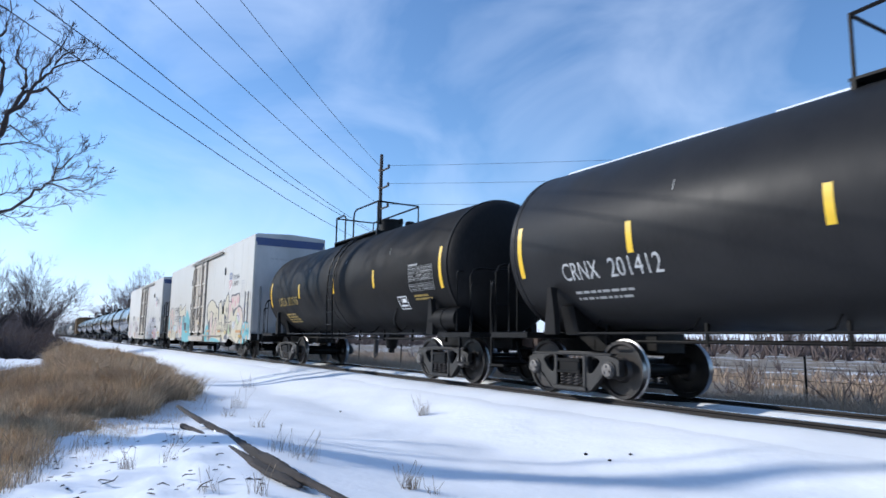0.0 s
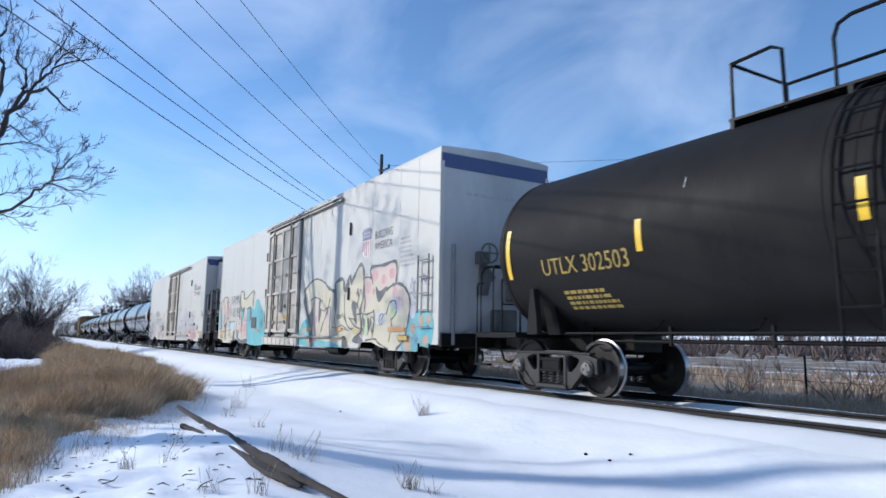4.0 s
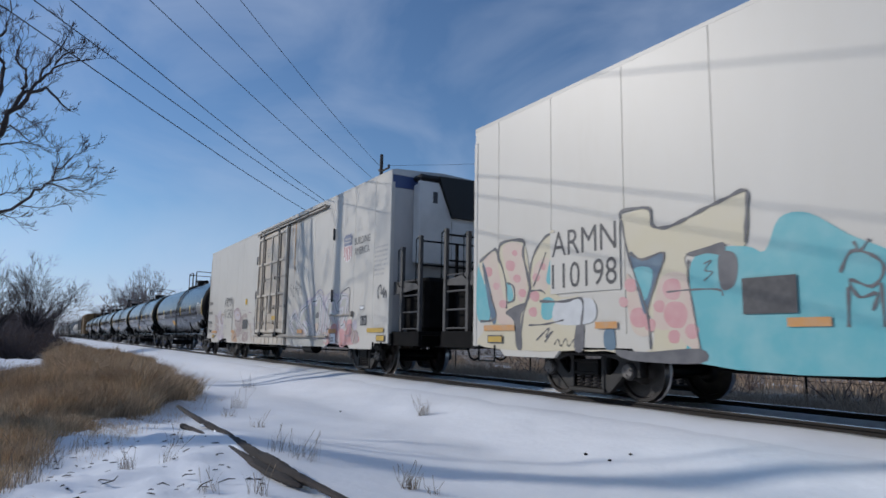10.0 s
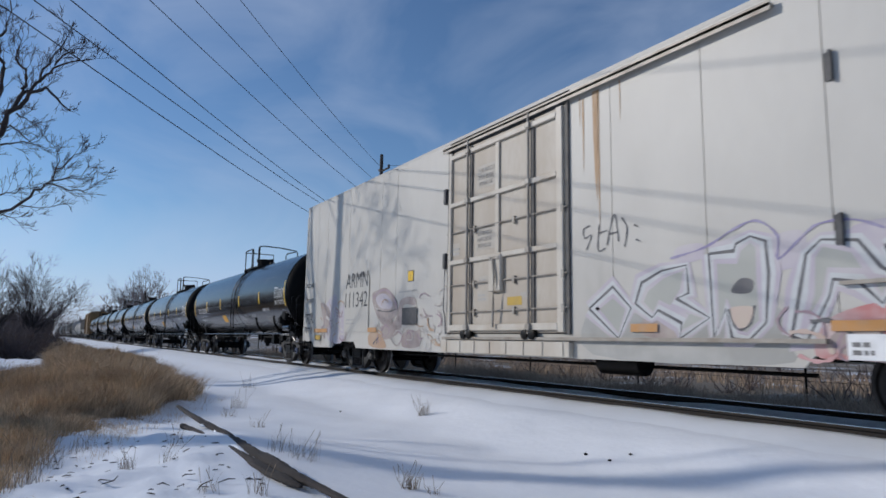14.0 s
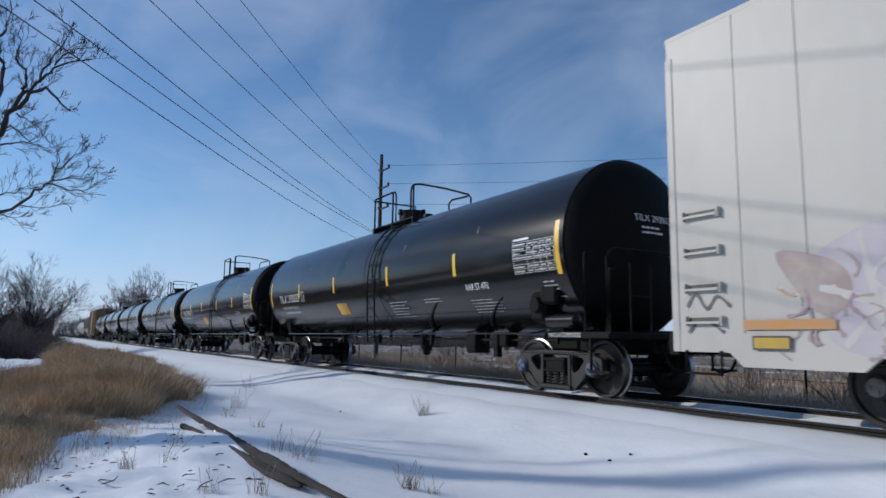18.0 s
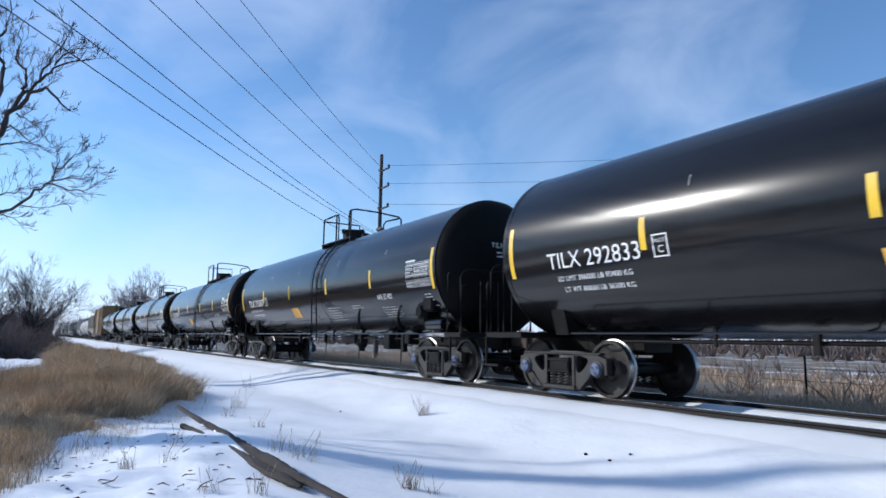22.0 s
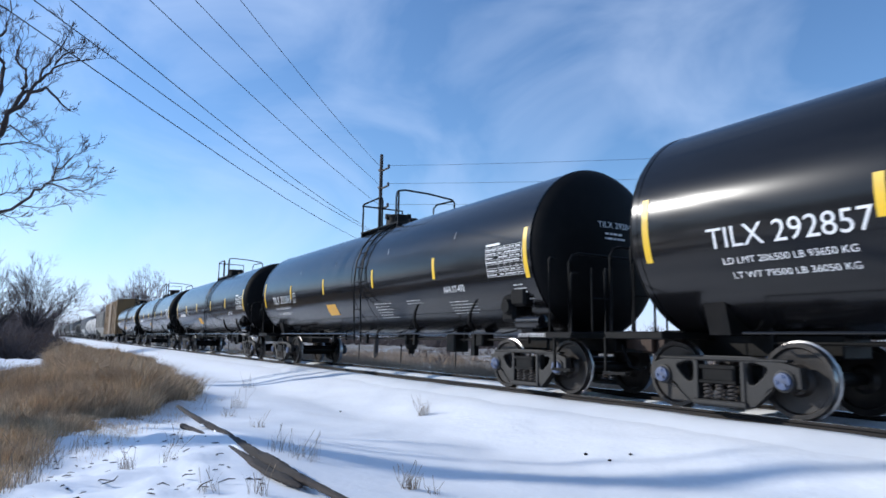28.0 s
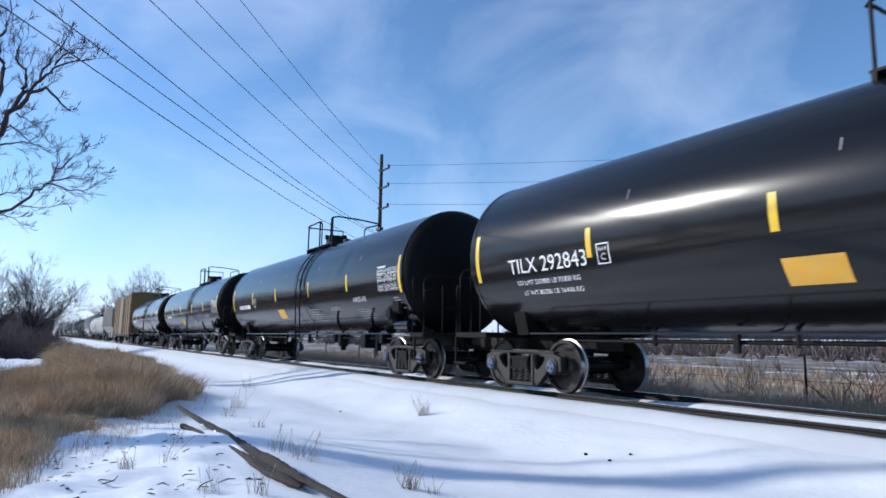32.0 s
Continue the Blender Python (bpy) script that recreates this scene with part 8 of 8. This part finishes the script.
def build_grass():
    rnd = random.Random(3)
    bm = bmesh.new()
    count = 0
    while count < 17000:
        x = -5.0 - 47.0 * rnd.random() ** 1.7
        y = rnd.uniform(-9.0, 4.6)
        front = bank_front(y) - 0.9 * noise.noise((y * 1.7, 0, 3)) - 0.5 * noise.noise((y * 5.1, 0, 8))
        if x > front or y > grass_bound(x) - 0.2 * rnd.random():
            continue
        if x > -16 and y < 0.043 * x - 0.1:
            continue
        if x < -23.5 and y < 0.1 + 0.015 * (-26 - x) + 0.2 * noise.noise((x * 0.8, 1.0, 1.0)):
            continue
        clump = noise.noise((x * 0.5, y * 0.9, 2.2)) + 0.6 * noise.noise((x * 1.6, y * 2.2, 5.2))
        if clump < (-0.30 if x > -13 else -0.55):
            continue
        if x < -19 and y < 0.25:
            continue
        d = abs(x)
        tall = (0.60 if y < 2.4 else 0.42) * (0.34 + 0.66 * smoothstep(-8.5, -14.0, x)) * (0.6 if x < -15 and y < 0.6 else 1.0)
        tall *= max(0.30, 0.85 + 0.75 * clump)
        blades(bm, x, y, ground_z(x, y), tall, 15 if d < 25 else 8, rnd, 0.22, 0.0016 + d * 0.00017, 1.5)
        if count % 9 == 0:
            blades(bm, x, y, ground_z(x, y), tall * rnd.uniform(1.1, 1.6), 4, rnd, 0.12, 0.0015 + d * 0.00014, 0.7)
        count += 1
    # thin fringe and wisps in the snow before the bank
    for k in range(900):
        y = rnd.uniform(-0.6, 3.4)
        x = bank_front(y) + 2.8 * rnd.random() ** 1.5 - 0.6
        if noise.noise((x * 1.3, y * 1.9, 4.0)) < -0.05:
            continue
        blades(bm, x, y, ground_z(x, y), rnd.uniform(0.05, 0.20), 6, rnd, 0.14, 0.0018, 1.6)
    tagged(part("dry_grass", bm, GRASS), "tall dry golden-brown grass on a low bank", "grass", kind="stuff")
    bm = bmesh.new()
    for k in range(9000):
        x = rnd.uniform(-60, 6)
        y = 11.0 + 20 * rnd.random() ** 1.4
        if noise.noise((x * 0.22, y * 0.22, 4.4)) + 0.5 * noise.noise((x * 0.9, y * 0.9, 1.4)) < -0.08:
            continue
        blades(bm, x, y, ground_z(x, y), rnd.uniform(0.2, 0.55) * (1.2 + noise.noise((x * 0.6, y * 0.6, 8))), 6, rnd, 0.3, 0.005 + y * 0.0003, 0.9)
    for k in range(6800):
        x = rnd.uniform(-36, 3)
        y = 10.35 + 3.4 * rnd.random() ** 1.2
        dense = noise.noise((x * 0.35, y * 0.5, 6.1)) + 0.5 * noise.noise((x * 1.3, y * 1.3, 2.7))
        if dense < -0.22:
            continue
        blades(bm, x, y, ground_z(x, y), rnd.uniform(0.25, 0.60) * (0.85 + 0.6 * dense), 18, rnd, 0.30, 0.0022, 1.5)
    tagged(part("dry_grass", bm, BACK_GRASS), "dry brown grass behind the track", "grass", kind="stuff")
    bm = bmesh.new()
    for k in range(420):
        x, y = rnd.uniform(-75, 12), 16 + 30 * rnd.random() ** 1.2
        if noise.noise((x * 0.1, y * 0.1, 9.4)) < -0.05:
            continue
        h = rnd.uniform(0.5, 1.3)
        p0 = Vector((x, y, ground_z(x, y) - 0.1))
        for j in range(8):
            p1 = p0 + Vector((rnd.gauss(0, 0.4), rnd.gauss(0, 0.4), h * rnd.uniform(0.5, 1)))
            add_tube(bm, [p0, p0.lerp(p1, 0.5) + Vector((rnd.gauss(0, 0.1), rnd.gauss(0, 0.1), 0)), p1], [0.02, 0.014, 0.006], 3, False)
    tagged(part("brush", bm, THICKET), "low dark brush in the field behind the track", "bushes", kind="stuff")


build_grass()


def weed(label, x, y, height, n, seed, spread_r=0.14, width=0.0045):
    rnd = random.Random(seed)
    tuft = thing("weed_tuft", label, "weeds", "weeds in the snow")
    bm = bmesh.new()
    blades(bm, 0, 0, 0, height * 0.9, int(n * 1.3), rnd, spread_r, width * 0.40, 0.8)
    part("foliage", bm, WEED, tuft)
    bm = bmesh.new()
    for k in range(max(3, n // 8)):
        a = rnd.uniform(0, 6.283)
        p = Vector((math.cos(a) * spread_r * 0.5, math.sin(a) * spread_r * 0.5, -0.02))
        q = p + Vector((rnd.gauss(0, 0.12), rnd.gauss(0, 0.12), height * rnd.uniform(0.9, 1.3)))
        add_tube(bm, [p, p.lerp(q, 0.5) + Vector((rnd.gauss(0, 0.02), rnd.gauss(0, 0.02), 0)), q], [0.0026, 0.002, 0.003], 3, False)
    part("seed_stem", bm, WEED, tuft)
    tuft.location = (x, y, ground_z(x, y))


for i, (x, y, h, n, r) in enumerate(((-10.06, 5.7, 0.30, 60, 0.10), (-5.47, 2.97, 0.20, 60, 0.09), (-5.24, 3.09, 0.13, 12, 0.06), (-6.67, 2.39, 0.27, 34, 0.16), (-6.98, 2.23, 0.25, 22, 0.14), (-10.1, 2.89, 0.22, 22, 0.12),
                                     (-11.9, 2.87, 0.24, 20, 0.16), (-13.08, 3.32, 0.32, 34, 0.2), (-18.74, 5.0, 0.35, 30, 0.2), (-6.86, 0.75, 0.2, 34, 0.09), (-6.82, 1.09, 0.2, 12, 0.07), (-5.3, 1.55, 0.22, 22, 0.1),
                                     (-7.82, 1.34, 0.2, 14, 0.1), (-5.58, 1.24, 0.16, 10, 0.1), (-8.45, 0.5, 0.24, 30, 0.16), (-7.7, 0.1, 0.3, 50, 0.2), (-6.72, -0.1, 0.32, 60, 0.22))):
    weed("small tuft of dry weeds standing in snow", x, y, h, n, 40 + i, r)


# ---- fallen log, stones, pole, wires, fence ----
def build_log():
    log = thing("fallen_log", "dark weathered fallen log half buried in snow", "log")

    rest = (ground_z(-5.0, 2.05), ground_z(-10.8, 1.95))
    lift = max(ground_z(-5.0 - 0.3 * k, 2.0) - rest[0] - (rest[1] - rest[0]) * 0.3 * k / 5.8 for k in range(20))

    def on(x, y, h):
        return (x, y, rest[0] + (rest[1] - rest[0]) * (x + 5.0) / -5.8 + 0.6 * lift + h)
    def rough(line, radii, seed, flat=0.75):
        way = smooth_line([Vector(p) for p in line], False, 9)
        m, n = len(way) - 1, 9
        bm = bmesh.new()
        rings = []
        for k, p in enumerate(way):
            f = k / m * (len(radii) - 1)
            i = min(int(f), len(radii) - 2)
            r = radii[i] + (radii[i + 1] - radii[i]) * (f - i)
            a, b = ring_frame(way[min(k + 1, m)] - way[max(k - 1, 0)])
            ring = []
            for q in range(n):
                t = 6.28319 * q / n
                rr = r * (1 + 0.25 * noise.noise((p.x * 2.2, q * 1.9, seed)) + 0.30 * noise.noise((p.x * 11, q * 3.1, seed)))
                d = (a * math.cos(t) + b * math.sin(t)) * rr
                d.z *= flat
                ring.append(bm.verts.new(p + d))
            rings.append(ring)
        for u, w in zip(rings, rings[1:]):
            for q in range(n):
                bm.faces.new((u[q], u[(q + 1) % n], w[(q + 1) % n], w[q]))
        bm.faces.new(rings[0][::-1])
        bm.faces.new(rings[-1])
        return bm
    part("stem", rough([on(-11.6, 1.97, 0.10), on(-10.0, 1.95, 0.07), on(-8.2, 1.98, 0.03), on(-7.1, 1.94, 0.02), on(-6.2, 1.94, 0.02), on(-5.7, 1.93, 0.01), on(-5.2, 1.97, 0.0), on(-4.6, 2.0, -0.01)],
                       [0.025, 0.045, 0.055, 0.065, 0.075, 0.065, 0.04, 0.03], 1), LOG, log, "", 40)
    part("stub", rough([on(-7.35, 1.80, 0.03), on(-6.6, 1.80, 0.01), on(-5.95, 1.80, 0.0), on(-5.5, 1.84, 0.0), on(-5.3, 1.88, -0.02)], [0.02, 0.05, 0.055, 0.05, 0.02], 2), LOG, log, "", 40)
    part("stub", rough([on(-9.5, 1.70, 0.02), on(-8.8, 1.76, 0.02), on(-8.0, 1.78, 0.0)], [0.045, 0.035, 0.012], 3), LOG, log, "", 40)

    # snow caught on the log and between stem and stub
    rnd = random.Random(9)
    for k in range(12):
        f = rnd.random()
        x = -9.4 + 3.2 * f
        y = (1.90 if k % 2 else 2.02) + 0.05 * rnd.gauss(0, 1)
        bm = bmesh.new()
        bmesh.ops.create_icosphere(bm, subdivisions=2, radius=1.0)
        a, b, c = rnd.uniform(0.10, 0.26), rnd.uniform(0.025, 0.05), rnd.uniform(0.015, 0.028)
        p = Vector(on(x, y, 0.035))
        for v in bm.verts:
            q = 1 + 0.35 * noise.noise((v.co.x * 1.7 + k, v.co.y * 1.7, v.co.z))
            v.co = p + Vector((v.co.x * a * q, v.co.y * b * q, v.co.z * c * q))
        part("snow_crust", bm, SNOW, log, "crust of snow on the log", 80)


build_log()
for i, (x, y, ang, ln) in enumerate(((-6.34, 0.54, 20, 0.22), (-6.3, 0.58, 75, 0.12), (-5.85, 0.93, 40, 0.12), (-5.8, 1.05, 10, 0.14), (-5.78, 1.41, 60, 0.14), (-5.6, 1.2, 100, 0.12), (-6.0, 1.15, 30, 0.16), (-7.0, 1.3, 15, 0.14))):
    rs = random.Random(i)
    c, d = math.cos(radians(ang)) * ln / 2, math.sin(radians(ang)) * ln / 2
    z = ground_z(x, y) + 0.012
    bm = tube([(x - c, y - d, z), (x + rs.gauss(0, 0.02), y + rs.gauss(0, 0.02), z + 0.03), (x + c, y + d, z + rs.uniform(0, 0.08))], [0.004, 0.006, 0.003], 5)
    tagged(part("stick", bm, LOG), "short dark stick lying on the snow", "stick", "sticks on the snow")
rnd = random.Random(19)
bm = bmesh.new()
for k in range(60):
    x, y = rnd.uniform(-8.6, -5.0), rnd.uniform(0.1, 1.75)
    a, ln = rnd.uniform(0, 3.14), rnd.uniform(0.012, 0.045)
    z = ground_z(x, y) + 0.006
    add_tube(bm, [(x - math.cos(a) * ln, y - math.sin(a) * ln, z), (x + rnd.gauss(0, 0.006), y + rnd.gauss(0, 0.006), z + rnd.uniform(0.0, 0.006)), (x + math.cos(a) * ln, y + math.sin(a) * ln, z)], [0.003, rnd.uniform(0.003, 0.009), 0.003], 4)
tagged(part("twig_litter", bm, LOG), "dark twigs and leaf litter scattered on the snow", "litter", kind="stuff")
rnd = random.Random(17)
for x, y, s in ((-6.01, 5.62, 0.035), (-5.57, 5.57, 0.03), (-5.52, 5.85, 0.03), (-4.25, 4.74, 0.025), (-12.05, 5.0, 0.03), (-2.96, 5.38, 0.02), (-2.79, 5.36, 0.02), (-2.67, 5.44, 0.02), (-4.81, 3.7, 0.02)):
    bm = bmesh.new()
    bmesh.ops.create_icosphere(bm, subdivisions=1, radius=s * 0.7)
    for v in bm.verts:
        v.co = Vector((v.co.x * rnd.uniform(0.8, 1.4), v.co.y * rnd.uniform(0.8, 1.4), v.co.z * rnd.uniform(0.5, 0.9)))
    o = tagged(part("stone", bm, BALLAST), "small dark stone lying on the snow", "stone", "stones on the snow")
    o.location = (x, y, ground_z(x, y) + s * 0.3)


def build_pole():
    px, py = -42.2, 20.0
    pole = thing("utility_pole", "tall weathered wooden utility pole with side insulators", "utility pole", m=pose(px, py, ground_z(px, py)))
    z0 = ground_z(px, py)
    top = 14.2 - z0
    part("pole", tube([(0, 0, -0.5), (0, 0, top)], [0.17, 0.12], 12), POLE_WOOD, pole, "", 60)
    levels = (13.1, 11.8, 10.3, 8.7)
    for z in levels[:3]:
        arm = part("crossarm", box(0.05, 1.30, -0.05, 0.05, z - z0 - 0.20, z - z0 - 0.10), POLE_WOOD, pole)
        part("insulator", lathe([(z - z0 - 0.12, 0.06), (z - z0 - 0.02, 0.10), (z - z0 + 0.08, 0.07)], (1.2, 0, 0), "z", 10), INSULATOR, arm)
        part("insulator", lathe([(-0.42, 0.05), (-0.35, 0.10), (-0.2, 0.08), (-0.12, 0.05)], (0, 0, z - z0), "x", 10), INSULATOR, pole)
    part("insulator", lathe([(-0.5, 0.07), (-0.35, 0.14), (0.35, 0.14), (0.5, 0.07)], (0, 0, levels[3] - z0), "x", 10), INSULATOR, pole)
    # wires to the next pole behind the camera, and away beyond the track
    for e, z, sag in (((-23.22, 5.13, 13.07), 13.2, 0.2), ((-21.36, 3.3, 11.67), 11.85, 0.2), ((-19.09, 1.76, 10.17), 10.4, 0.25), ((-15.72, -0.1, 8.07), 8.3, 0.4), ((-15.94, -0.78, 7.97), 8.2, 0.4), ((-14.69, -1.09, 7.07), 7.25, 0.4)):
        a, b = Vector((px, py, z)), Vector(e)
        pts = [a.lerp(b, f) - Vector((0, 0, sag * math.sin(math.pi * min(f, 1.0)))) for f in (0, 0.12, 0.25, 0.4, 0.55, 0.7, 0.85, 1.0, 1.5, 2.2)]
        tagged(part("power_line", tube(pts, 0.013, 6), WIRE), "thin dark overhead wire", "power line", "power lines")
    for z in levels[:3]:
        a, c = Vector((px + 1.2, py, z)), Vector((20.0, 74.0, z + 0.5))
        pts = [a.lerp(c, k / 16) - Vector((0, 0, 1.2 * 4 * (k / 16) * (1 - k / 16))) for k in range(17)]
        tagged(part("power_line", tube(pts, 0.010, 6), WIRE), "thin dark overhead wire", "power line", "power lines")


build_pole()


def build_fence():
    fence = thing("wire_fence", "low wire fence on thin dark posts behind the track", "fence")
    y = 13.8
    xs = [-8.1 + 4.6 * i for i in range(-12, 4)]
    for x in xs:
        part("post", tube([(x, y, ground_z(x, y) - 0.2), (x, y, 0.66)], 0.026, 6), FRAME_BLACK, fence)
    for z in (0.15, 0.40, 0.62):
        part("wire", tube([(x, y - 0.03, z) for x in xs], 0.004, 4), FRAME_BLACK, fence)


build_fence()


# ---- the train rolls ----
def motions():
    times = [k * 1.0 for k in range(33)]
    spin = [k / 6 for k in range(193)]
    for i, (car, place) in enumerate(TRAIN):
        walk(car, [(t, pose(place + rolled(t), YC, 0)) for t in times])
        for w in car.children:
            if w.name.startswith("wheelset"):
                x = w.location.x
                walk(w, [(t, pose(x, 0, WHEEL_R, 0, math.degrees(rolled(t) / WHEEL_R), 0)) for t in spin])


motions()
